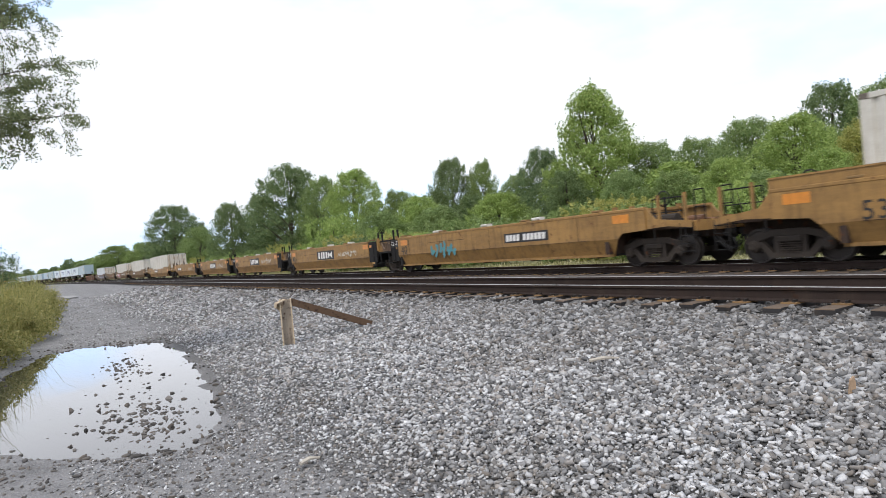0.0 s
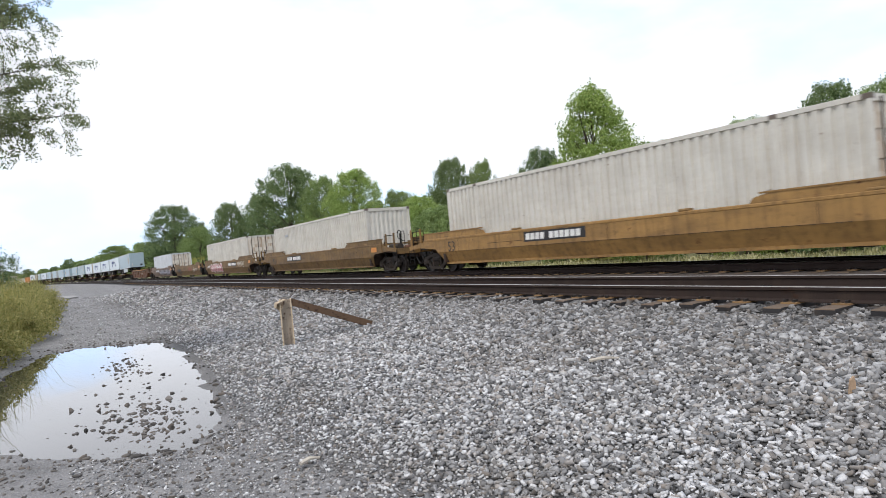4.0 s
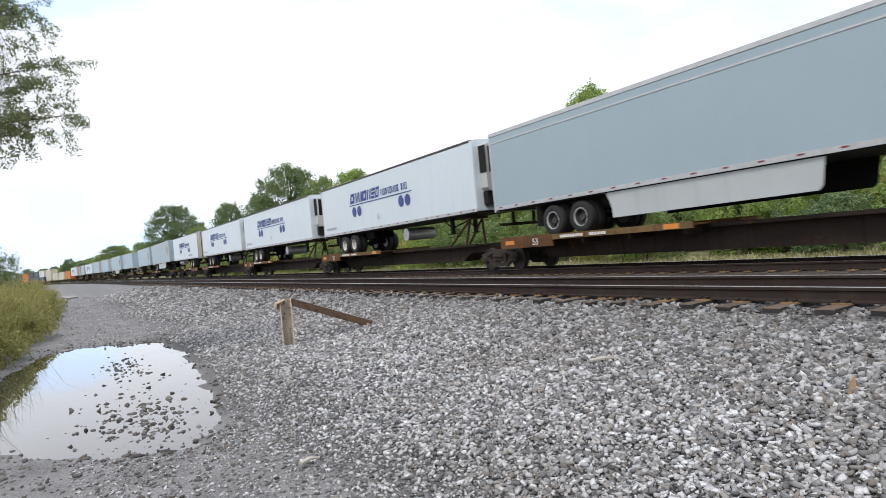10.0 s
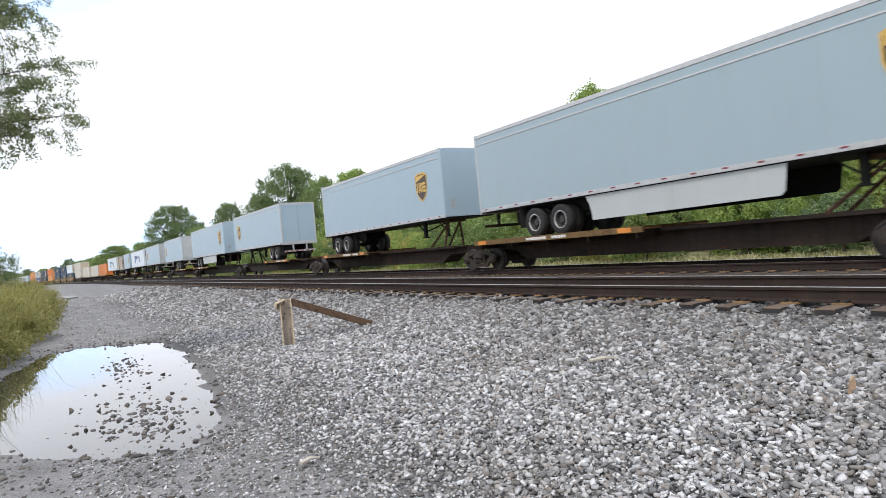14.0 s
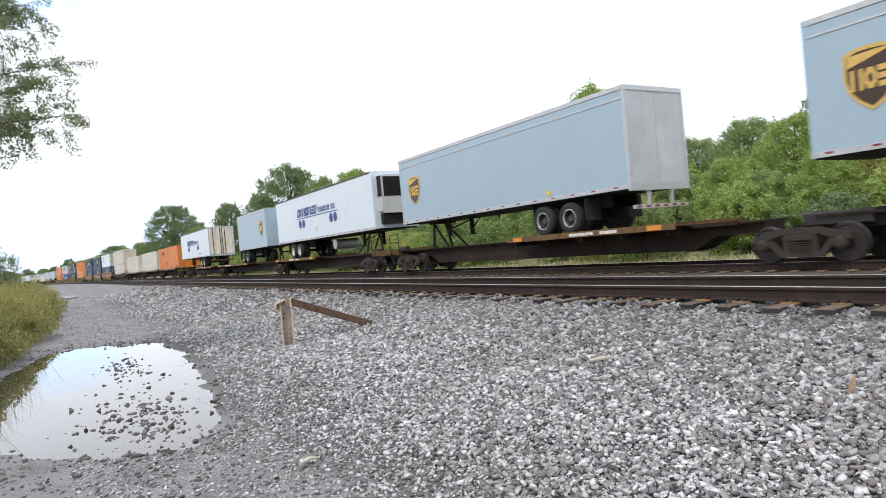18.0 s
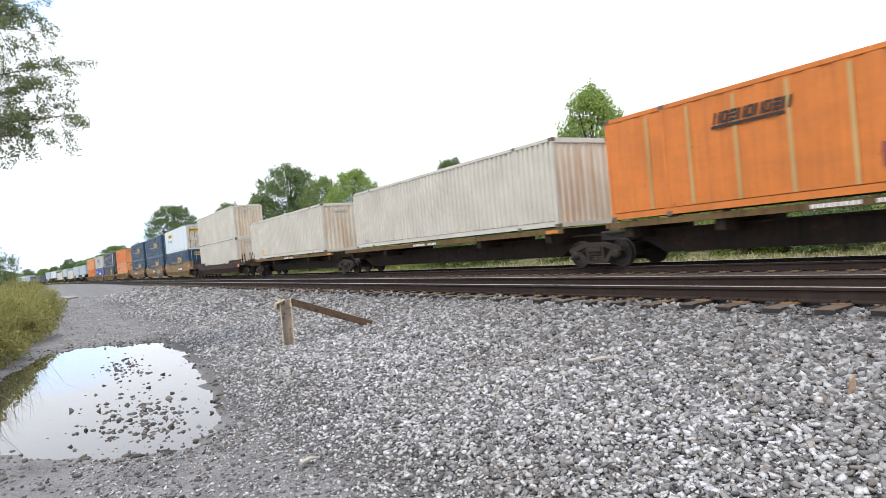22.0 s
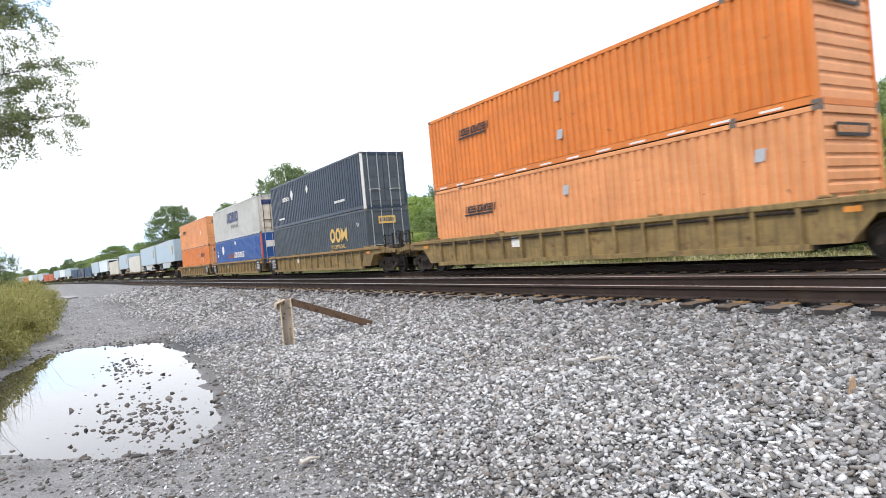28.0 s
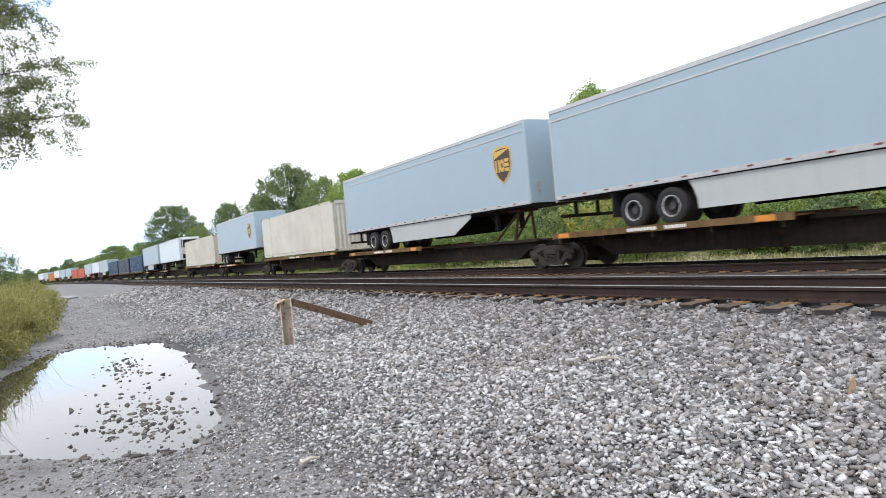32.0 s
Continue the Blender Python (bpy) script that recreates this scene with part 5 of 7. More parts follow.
    if ribs:
        for x in (L + 0.05, -L - 0.4):
            dash(ob, x, top - 0.3, 0.35, 0.12, yy - 0.11, REFLECT_ORANGE)
    if stencil:
        writing(ob, stencil, -L - e0 + (0.3 if e0 < 1 else 1.9) if not ribs else L - 1.15 - 1.5 * (2 * L - 1.8) / round(2 * L / 1.25), 0.88 if not ribs else 0.66, 0.40, yy, LOGO_BLACK)
    if mark == "panel":
        dash(ob, -1.65, 0.93, 2.72, 0.52, yy, LOGO_BLACK, "mark_panel")
        block_letters(ob, -1.45, 1.0, [0.68, 0.68, 0.66], 0.38, yy - 0.005, LOGO_WHITE, 0.1, 0.16, "word_mark", weight=0.36, kinds=("twin", "twin", "bowtie"))
    elif mark == "number":
        mx = -L * 0.36 if mark_x is None else mark_x
        k = 1.0 if L > 8 else 0.8
        dash(ob, mx, 1.0, 3.0 * k, 0.34, yy, LOGO_BLACK, "number_panel")
        block_letters(ob, mx + 0.1, 1.06, [0.2 * k] * 4 + [-0.16 * k] + [0.2 * k] * 6, 0.22, yy - 0.005, LOGO_WHITE, 0.1, 0.26, "number_bars", holes=False)
    elif mark == "faded":
        block_letters(ob, 1.0, 0.86, [0.55, 0.55, 0.55], 0.42, yy, LOGO_RED, 0.05, 0.3, "word_mark", kinds=("twin", "twin", "bowtie"))
    return runs(ob, mid)


def spine_car(front, rear, label, lead="shared", tail="shared", cargo="trailer", wheel_deck=None, hitch=None, plate=None, mat=SPINE, deck_mat=DECK, stencil=True, group="spine cars of the train"):
    """One platform of a spine car: a deep centre beam with wheel decks or container arms. lead, tail: coupler, truck or bare."""
    ob = tagged(new("spine_car"), label, "railcar", group)
    mid, L = (front + rear) / 2, (front - rear) / 2
    b = Shape()
    b.plate([(-L, 0.72), (-L + 1.4, 0.72), (-L + 2.1, 0.36), (L - 2.1, 0.36), (L - 1.4, 0.72), (L, 0.72), (L, 1.02), (-L, 1.02)], -0.42, 0.42)
    b.box(-L, L, -0.62, 0.62, 1.0, 1.05)
    part("centre_beam", b, mat, ob)
    if cargo == "trailer":
        a, c = wheel_deck if wheel_deck else (-L + 0.4, -L + 7.0)
        for side in (-1, 1):
            part("wheel_deck", Shape().box(a, c, *sorted((side * 0.55, side * 1.44)), DECK_Z - 0.05, DECK_Z), deck_mat, ob)
            sill = Shape().box(a, c, *sorted((side * 1.38, side * 1.46)), DECK_Z - 0.13, DECK_Z + 0.05)
            part("deck_sill", sill, DECK_EDGE, ob)
            if plate:
                part("side_plate", Shape().box(*plate, *sorted((side * 1.40, side * 1.468)), DECK_Z - 0.33, DECK_Z + 0.07), deck_mat, ob)
            n = 5
            for i in range(n):
                x = a + 0.3 + (c - a - 0.6) * i / (n - 1)
                part("deck_bracket", shared(("bracket", side), lambda: Shape().plate([(-0.04, DECK_Z - 0.28), (0.04, DECK_Z - 0.28), (0.04, DECK_Z - 0.05), (-0.04, DECK_Z - 0.05)], *sorted((side * 0.4, side * 1.38))).mesh("deck_bracket", mat)), mat, ob).location = (x, 0, 0)
        if stencil:
            dash(ob, a + 0.3, DECK_Z - 0.11 if not plate else DECK_Z - 0.2, 0.5, 0.14, -1.470, REFLECT_ORANGE)
            dash(ob, c - 0.9, DECK_Z - 0.11 if not plate or plate[1] < c - 1 else DECK_Z - 0.2, 0.5, 0.14, -1.470, REFLECT_ORANGE)
            if plate:
                writing(ob, "53", max(plate[0] + 1.5, min(plate[1] - 1.0, (a + c) / 2 - 0.9)), DECK_Z - 0.26, 0.22, -1.470, LOGO_WHITE)
            block_letters(ob, a + 3.2, DECK_Z - 0.09, [0.09] * 9 + [-0.2] + [0.09] * 6, 0.09, -1.464, LOGO_WHITE, 0.0, 0.3, "stencil_bars", holes=False)
        hx, hd = hitch if hitch else (L - 1.9, 1)
        h = Shape()
        for y in (-0.5, 0.5):
            h.rod((hx, y, 1.05), (hx + hd * 0.15, y * 0.6, FLOOR_Z - 0.12), 0.055, 7)
            h.rod((hx - hd * 1.25, y, 1.05), (hx + hd * 0.1, y * 0.6, FLOOR_Z - 0.2), 0.05, 7)
        h.box(hx - 0.35, hx + 0.4, -0.45, 0.45, FLOOR_Z - 0.16, FLOOR_Z - 0.07)
        part("trailer_hitch", h, HITCH if hd > 0 else mat, ob)
        br = Shape().box(c, L - 0.6, -0.75, -0.62, 0.98, 1.08) if c < L - 1 else Shape().box(-L + 0.6, a, -0.75, -0.62, 0.98, 1.08)
        part("running_board", br, mat, ob)
    else:
        for x in (-L + 1.6, -L * 0.42, L * 0.42, L - 1.6):
            arm = Shape().box(x - 0.14, x + 0.14, -1.36, 1.36, 0.86, 1.33, 0.04)
            arm.box(x - 0.22, x + 0.22, -1.36, -1.2, 1.2, 1.35)
            part("container_arm", arm, mat, ob)
        for side in (-1, 1):
            part("edge_sill", Shape().box(-L + 0.8, L - 0.8, *sorted((side * 1.37, side * 1.44)), 1.17, 1.33), DECK_EDGE, ob)
        dash(ob, L - 1.6, 1.2, 0.6, 0.1, -1.442, REFLECT_ORANGE)
        block_letters(ob, -1.0, 1.2, [0.09] * 9 + [-0.2] + [0.09] * 6, 0.09, -1.442, LOGO_WHITE, 0.0, 0.3, "stencil_bars", holes=False)
    for d, kind in ((1, lead), (-1, tail)):
        if kind == "coupler":
            end = Shape().box(*sorted((d * (L - 0.3), d * (L + 1.0))), -0.7, 0.7, 0.98, 1.06)
            part("end_sill", Shape().box(*sorted((d * (L + 0.9), d * (L + 1.02))), -1.4, 1.4, 0.88, 1.15, 0.02), DECK_EDGE, ob)
            part("brake_reservoir", Shape().rod((d * (L + 0.0), -0.85, 1.12), (d * (L + 0.75), -0.85, 1.12), 0.14, 10), BOGIE, ob)
            end.box(*sorted((d * (L - 0.3), d * (L + 1.0))), -0.3, 0.3, 0.7, 1.0)
            part("end_platform", end, mat, ob)
            add_coupler(ob, d * (L + 0.9), d)
            railing(ob, d * (L + 0.4), -1.36, 0.9)
            add_truck(ob, d * (L - 0.3))
        elif kind == "truck":
            add_truck(ob, d * (L + 0.15))
            end = Shape().box(*sorted((d * (L - 1.2), d * (L + 0.3))), -0.55, 0.55, 0.78, 1.12, 0.05)
            part("articulated_joint", end, WHEEL, ob)
    return runs(ob, mid)


def motions():
    """Keys every car and its load: along the bend in short steps, then straight on."""
    for ob, s, lean in MOVERS:
        rows = []
        cross = (-BEND - s) / SPEED
        t = 0.0
        while t < 32.0 and t < cross + 2.0:
            rows.append((t, rail_pose(s + SPEED * t) @ lean))
            t += 1.0
        if not rows:
            rows.append((0.0, rail_pose(s) @ lean))
        rows.append((32.0, rail_pose(s + SPEED * 32.0) @ lean))
        walk(ob, rows)


# ---- plants ----
def leaf_cloud(clumps, count, size, rng, flat=0.6, three=False):
    """Leaves as small bent quads, or triangles for far crowns, on the shells of many clumps. clumps: (x, y, z, rx, rz)."""
    c = np.array(clumps)
    w = (c[:, 3] ** 2)
    pick = rng.choice(len(c), count, p=w / w.sum())
    d = rng.normal(0, 1, (count, 3))
    d[:, 2] += 0.25
    d /= np.linalg.norm(d, axis=1)[:, None]
    rad = rng.uniform(0.25, 1.2, count) ** 0.6
    ctr = c[pick, :3] + d * (c[pick][:, [3, 3, 4]] * rad[:, None])
    nrm = d + np.array([0.0, 0.0, 0.45]) + rng.normal(0, flat, (count, 3))
    nrm /= np.linalg.norm(nrm, axis=1)[:, None]
    t = np.cross(nrm, rng.normal(0, 1, (count, 3)))
    t /= np.linalg.norm(t, axis=1)[:, None]
    b = np.cross(nrm, t)
    s = size * np.exp(rng.normal(0, 0.3, count))[:, None]
    if three:
        v = np.stack([ctr - t * s, ctr + t * s * 0.7 - b * s * 0.62, ctr + t * s * 0.6 + b * s * 0.62 + nrm * s * 0.2], 1)
        return v.reshape(-1, 3), np.arange(count * 3).reshape(-1, 3)
    v = np.stack([ctr - t * s, ctr - b * s * 0.5 + nrm * s * 0.12, ctr + t * s, ctr + b * s * 0.5 + nrm * s * 0.12], 1)
    return v.reshape(-1, 3), np.arange(count * 4).reshape(-1, 4)


def tree_meshes(seed, height, radius, leaves, leaf, material, low=0.12, shape="round", name="tree"):
    """Trunk with limbs, and a crown of leaf clumps with an uneven outline."""
    rng = np.random.default_rng(seed)
    trunk = Shape()
    trunk.rod((0, 0, -0.1), (rng.normal(0, 0.15), rng.normal(0, 0.15), height * 0.45), 0.022 * height, 9, 0.014 * height)
    trunk.rod((0, 0, height * 0.44), (rng.normal(0, 0.3), rng.normal(0, 0.3), height * 0.85), 0.014 * height, 7, 0.004 * height)
    clumps = []
    n = 210 if shape != "bush" else 60
    for i in range(n):
        t = (i + rng.random()) / n
        z = low + (1 - low) * t
        if shape == "column":
            prof = min(1.0, 1.14 * (1 - t) ** 0.52 + 0.08) * (0.72 + 0.28 * min(1.0, t * 5))
        elif shape == "bush":
            prof = math.sqrt(max(0.02, 1 - t * t))
        else:
            prof = math.sin(math.pi * (0.18 + 0.76 * t)) ** 0.75
        a = rng.uniform(0, 6.283)
        r = radius * prof * math.sqrt(rng.uniform(0.1, 1.0)) * 0.9
        k = radius * rng.uniform(0.13, 0.27) * (0.6 + 0.4 * prof)
        c = (r * math.cos(a), r * math.sin(a), z * height * 0.95, k, k * rng.uniform(0.6, 0.9))
        clumps.append(c)
        if i % 6 == 0 and shape != "bush":
            trunk.rod((0, 0, max(0.2, c[2] - r * 0.8) * 0.8), (c[0] * 0.9, c[1] * 0.9, c[2]), 0.006 * height, 5, 0.0015 * height)
    for _ in range(90):
        a = rng.uniform(0, 6.283)
        t = rng.uniform(0.25, 1.0)
        r = radius * (1.0 if shape == "bush" else 1.05 * (1 - t) ** 0.62 if shape == "column" else math.sin(math.pi * (0.18 + 0.76 * t)))
        clumps.append((r * math.cos(a), r * math.sin(a), (low + (1 - low) * t) * height * 0.97, radius * rng.uniform(0.05, 0.11), radius * rng.uniform(0.08, 0.16)))
        if rng.random() < 0.5:
            # a shoot that stands out of the crown
            x, y, z, k, _ = clumps[-1]
            for q in (1, 2, 3):
                clumps.append((x * (1 + 0.05 * q), y * (1 + 0.05 * q), z + 0.045 * q * radius, k * (1 - 0.2 * q), k))
    v, f = leaf_cloud(clumps, leaves, leaf, rng, three=True)
    v[:, 2] = np.maximum(v[:, 2], 0.05)
    return trunk.mesh("trunk", BARK), raw_mesh("crown", v, f, material)


KINDS = {}


def plant(kind, x, y, z, height, radius, turn, label, name="tree", group="trees behind the track"):
    """A copy of one of the plant kinds, scaled to its own height and width."""
    trunk, crown, h0, r0 = KINDS[kind]
    ob = new(name)
    tagged(ob, label, name, group)
    ob.matrix_basis = pose(x, y, z, 0, 0, turn)
    for nm, me in (("trunk", trunk), ("crown", crown)):
        p = part(nm, me, BARK, ob)
        p.scale = (radius / r0, radius / r0, height / h0)
    return ob


def build_kinds():
    for key, mat, shape, seed in (("mid_a", LEAF_MID, "round", 1), ("mid_b", LEAF_MID, "round", 2), ("dark_a", LEAF_DARK, "round", 3), ("dark_b", LEAF_DARK, "round", 4),
                                  ("light_a", LEAF_LIGHT, "round", 5), ("column", LEAF_LIGHT, "column", 6), ("yellow", LEAF_YELLOW, "round", 7)):
        for tail, count, leaf in (("", 46000, 0.072), ("_far", 5600, 0.19)):
            t, c = tree_meshes(seed, 10.0, 3.5, count, leaf, mat, 0.06, shape)
            KINDS[key + tail] = (t, c, 10.0, 3.5)
    for key, mat, seed in (("bush_mid", LEAF_MID, 11), ("bush_light", LEAF_LIGHT, 12), ("bush_dark", LEAF_DARK, 13), ("bush_yellow", LEAF_YELLOW, 14)):
        t, c = tree_meshes(seed, 4.0, 2.6, 9000, 0.085, mat, 0.03, "bush")
        KINDS[key] = (t, c, 4.0, 2.6)


LABELS = {"mid_a": "leafy green tree in full summer crown", "mid_b": "broad green tree with a ragged crown", "dark_a": "dark green dense tree behind the track", "dark_b": "dark green tree with an uneven top",
          "light_a": "bright green young tree behind the track", "column": "tall narrow light green tree standing above the rest", "yellow": "tree with yellowing autumn leaves behind the track",
          "bush_mid": "green shrub at the edge of the trees", "bush_light": "bright green shrub beside the far track", "bush_dark": "dark green shrub beside the far track", "bush_yellow": "yellow-brown weedy shrub beside the far track"}
TREES = (
    ('column', -33.3, 34, 12.2, 4.2),
    ('mid_a', -31.7, 38, 7.9, 3.2),
    ('mid_b', -27.7, 38, 7.5, 2.8),
    ('mid_a', -22.8, 36, 7.7, 2.6),
    ('dark_a', -21.0, 42, 9.7, 2.7),
    ('mid_b', -18.3, 42, 9.1, 2.6),
    ('yellow', -13.5, 30, 5.5, 1.9),
    ('light_a', -18.4, 33, 6.8, 2.6),
    ('light_a', -19.6, 29, 4.8, 1.7),
    ('dark_b', -38.1, 33, 8.7, 2.4),
    ('mid_a', -44.9, 36, 7.5, 2.4),
    ('light_a', -38.7, 29, 5.3, 2.8),
    ('mid_b', -58.7, 42, 10.9, 2.3),
    ('dark_a', -62.0, 40, 11.7, 3.3),
    ('light_a', -57.7, 33, 7.1, 3.2),
    ('mid_b', -71.3, 38, 9.2, 3.8),
    ('light_a', -71.6, 32, 12.0, 4.1),
    ('mid_b', -82.4, 32, 12.7, 3.7),
    ('bush_light', -66.4, 27, 5.9, 2.8),
    ('dark_b', -90.0, 30, 15.6, 5.9),
    ('dark_a', -104.2, 30, 12.6, 4.4),
    ('dark_b', -108.5, 26, 12.2, 4.2),
    ('mid_a', -135.9, 26, 10.1, 4.1),
    ('dark_a', -158.9, 25, 16.8, 7.5),
    ('mid_a', -57.1, 28, 5.7, 3.0),
    ('mid_b', -44.6, 27, 4.9, 2.8),
    ('dark_a', -43.6, 30, 5.6, 2.5),
    ('mid_a', -23.5, 30, 4.7, 2.3),
    ('light_a', -14.3, 28, 4.3, 1.7),
    ('mid_b', -16.5, 27, 3.7, 1.8),
    ('mid_a', -248.8, 20, 12.1, 8.2),
    ('dark_a', -32.3, 30, 6.0, 2.1),
    ('mid_a', -26.4, 29, 5.1, 1.8),
)


def build_woods():
    rng = np.random.default_rng(3)
    for kind, x, y, h, r in TREES:
        plant(kind, x, y, 0.0, h, r, rng.uniform(0, 360), LABELS[kind])
    for u in np.arange(6, -150, -2.6):
        kind = ("bush_mid", "bush_light", "bush_dark", "bush_mid", "bush_yellow", "bush_dark", "bush_mid")[rng.integers(7)]
        plant(kind, u + rng.normal(0, 0.5), 24.5 + rng.normal(0, 1.2), 0.0, rng.uniform(2.2, 3.6), rng.uniform(1.7, 2.5), rng.uniform(0, 360), LABELS[kind], "shrub", "shrubs behind the track")
    for u in np.arange(8, -190, -4.5):
        kind = ("mid_a", "dark_a", "mid_b", "dark_b", "light_a")[rng.integers(5)]
        plant(kind + "_far", u + rng.normal(0, 1), 37 + rng.normal(0, 2.5), 0.0, rng.uniform(5.0, 6.4), rng.uniform(2.6, 3.6), rng.uniform(0, 360), LABELS[kind])
    # trees that close the distance where the line bends away
    for i in range(70):
        u = -190 - 520 * (i / 70) ** 1.2
        x, y, _ = on_line(u, FAR_Y + rng.uniform(14, 34))
        kind = ("mid_a", "dark_a", "mid_b", "dark_b")[rng.integers(4)]
        plant(kind + "_far", x, y, 0.0, rng.uniform(8, 13), rng.uniform(4, 6.5), rng.uniform(0, 360), "far green tree beside the bending line", "tree", "far trees")


def blades(places, height, width, material, seed, name, lean=0.35):
    """Grass blades: tapered bent strips of two quads each."""
    rng = np.random.default_rng(seed)
    n = len(places)
    p = np.asarray(places, dtype=float)
    a = rng.uniform(0, 6.283, n)
    h = height * np.exp(rng.normal(0, 0.3, n))
    l = np.abs(rng.normal(0, lean, n)) * h
    d = np.stack([np.cos(a), np.sin(a), np.zeros(n)], 1)
    s = np.stack([-np.sin(a), np.cos(a), np.zeros(n)], 1) * (width * rng.uniform(0.6, 1.4, n))[:, None]
    up = np.array([0, 0, 1.0])
    b0, b1 = p - s, p + s
    mid = p + d * (l * 0.35)[:, None] + up * (h * 0.6)[:, None]
    tip = p + d * l[:, None] + up * h[:, None]
    v = np.stack([b0, b1, mid + s * 0.8, mid - s * 0.8, tip + s * 0.12, tip - s * 0.12], 1).reshape(-1, 3)
    k = (np.arange(n) * 6)[:, None]
    f = np.concatenate([k + np.array([[0, 1, 2, 3]]), k + np.array([[3, 2, 4, 5]])])
    return raw_mesh(name, v, f, material)


def build_weeds():
    rng = np.random.default_rng(17)
    pl, clumps = [], []
    while len(pl) < 12000:
        u = -13.0 - 32 * rng.random() ** 1.3
        edge = -0.75 + 0.155 * (-14 - u) if u > -20 else 0.05 + 0.03 * (-20 - u)
        edge += 0.25 * math.sin(u * 1.1) - 0.25
        back = abs(rng.normal(0, 1.3))
        pl.append((u, edge - 0.6 - back, 0.0))
        if len(pl) % 12 == 0:
            clumps.append((u, edge - back - 0.15, rng.uniform(0.08, 1.68) * min(1, 0.25 + 0.66 * back), rng.uniform(0.10, 0.26), rng.uniform(0.08, 0.22)))
    tagged(new("weeds", blades(pl, 1.0, 0.007, WEED, 4, "weeds", 0.4)), "tall dry green weeds beside the lane", "weeds", kind="stuff")
    v, f = leaf_cloud(clumps, 52000, 0.036, rng, 1.0)
    v[:, 2] = np.maximum(v[:, 2], 0.02)
    tagged(new("leafy_weeds", raw_mesh("leafy_weeds", v, f, WEED)), "yellow-green leafy weeds beside the lane", "weeds", kind="stuff")
    pl = [(rng.uniform(-150, 0), rng.uniform(18.6, 24), 0.02) for _ in range(20000)]
    tagged(new("dry_grass", blades(pl, 0.17, 0.03, WEED_DRY, 5, "dry_grass", 0.9)), "straw-coloured grass strip behind the far track", "grass", kind="stuff")


def branch_tree():
    """Tree beside the lane whose outer branches hang into the view."""
    tree = tagged(new("overhanging_tree"), "olive-leaved tree with thin branches hanging over the lane", "tree")
    rng = np.random.default_rng(23)
    tree.matrix_basis = pose(-12.6, -3.9, 0.0)
    trunk = Shape()
    trunk.rod((0, 0, -0.1), (0.1, 0.1, 3.6), 0.19, 12, 0.13)
    trunk.rod((0.1, 0.1, 3.5), (0.0, 0.3, 7.5), 0.13, 10, 0.05)
    part("trunk", trunk, BARK, tree)
    clumps = []
    for z0, reach, z1, dx in ((3.0, 4.45, 4.05, 0.3), (2.9, 3.9, 3.85, -0.3), (3.0, 3.6, 4.5, 0.0), (3.4, 4.2, 5.1, -0.5), (3.8, 3.9, 5.9, 0.2), (3.2, 3.8, 5.4, 0.9), (4.0, 3.6, 6.5, -0.8), (3.3, 3.0, 3.8, 0.6), (4.2, 3.4, 6.0, 0.8), (4.5, 3.0, 7.0, 0.2)):
        a, b = Vector((0.1, 0.1, z0 + 0.15)), Vector((dx, reach + 0.08, z1 + 0.32))
        limbs = Shape()
        m = a.lerp(b, 0.5) + Vector((0, 0, 0.25))
        limbs.rod(a, m, 0.045, 7, 0.026)
        limbs.rod(m, b, 0.026, 6, 0.005)
        for _ in range(46):
            t = rng.uniform(0.45, 1.0)
            q = a.lerp(b, t) + Vector((0, 0, 0.25 * (1 - abs(2 * t - 1))))
            e = q + Vector((rng.normal(0, 0.42), rng.normal(0.05, 0.28), rng.normal(-0.02, 0.26)))
            limbs.rod(q, e, 0.006, 4, 0.002)
            for k in (0.55, 0.8, 1.0):
                g = q.lerp(e, k)
                clumps.append((*g, rng.uniform(0.06, 0.15), rng.uniform(0.05, 0.12)))
        part("branch", limbs, BARK, tree)
    v, f = leaf_cloud(clumps, 85000, 0.018, rng, 1.4)
    part("leaves", raw_mesh("leaves", v, f, LEAF_NEAR), LEAF_NEAR, tree)
    plant("dark_a", -38.0, -3.6, 0.0, 4.4, 2.3, 40, "dark green tree standing beside the lane", "tree", "")
    return tree


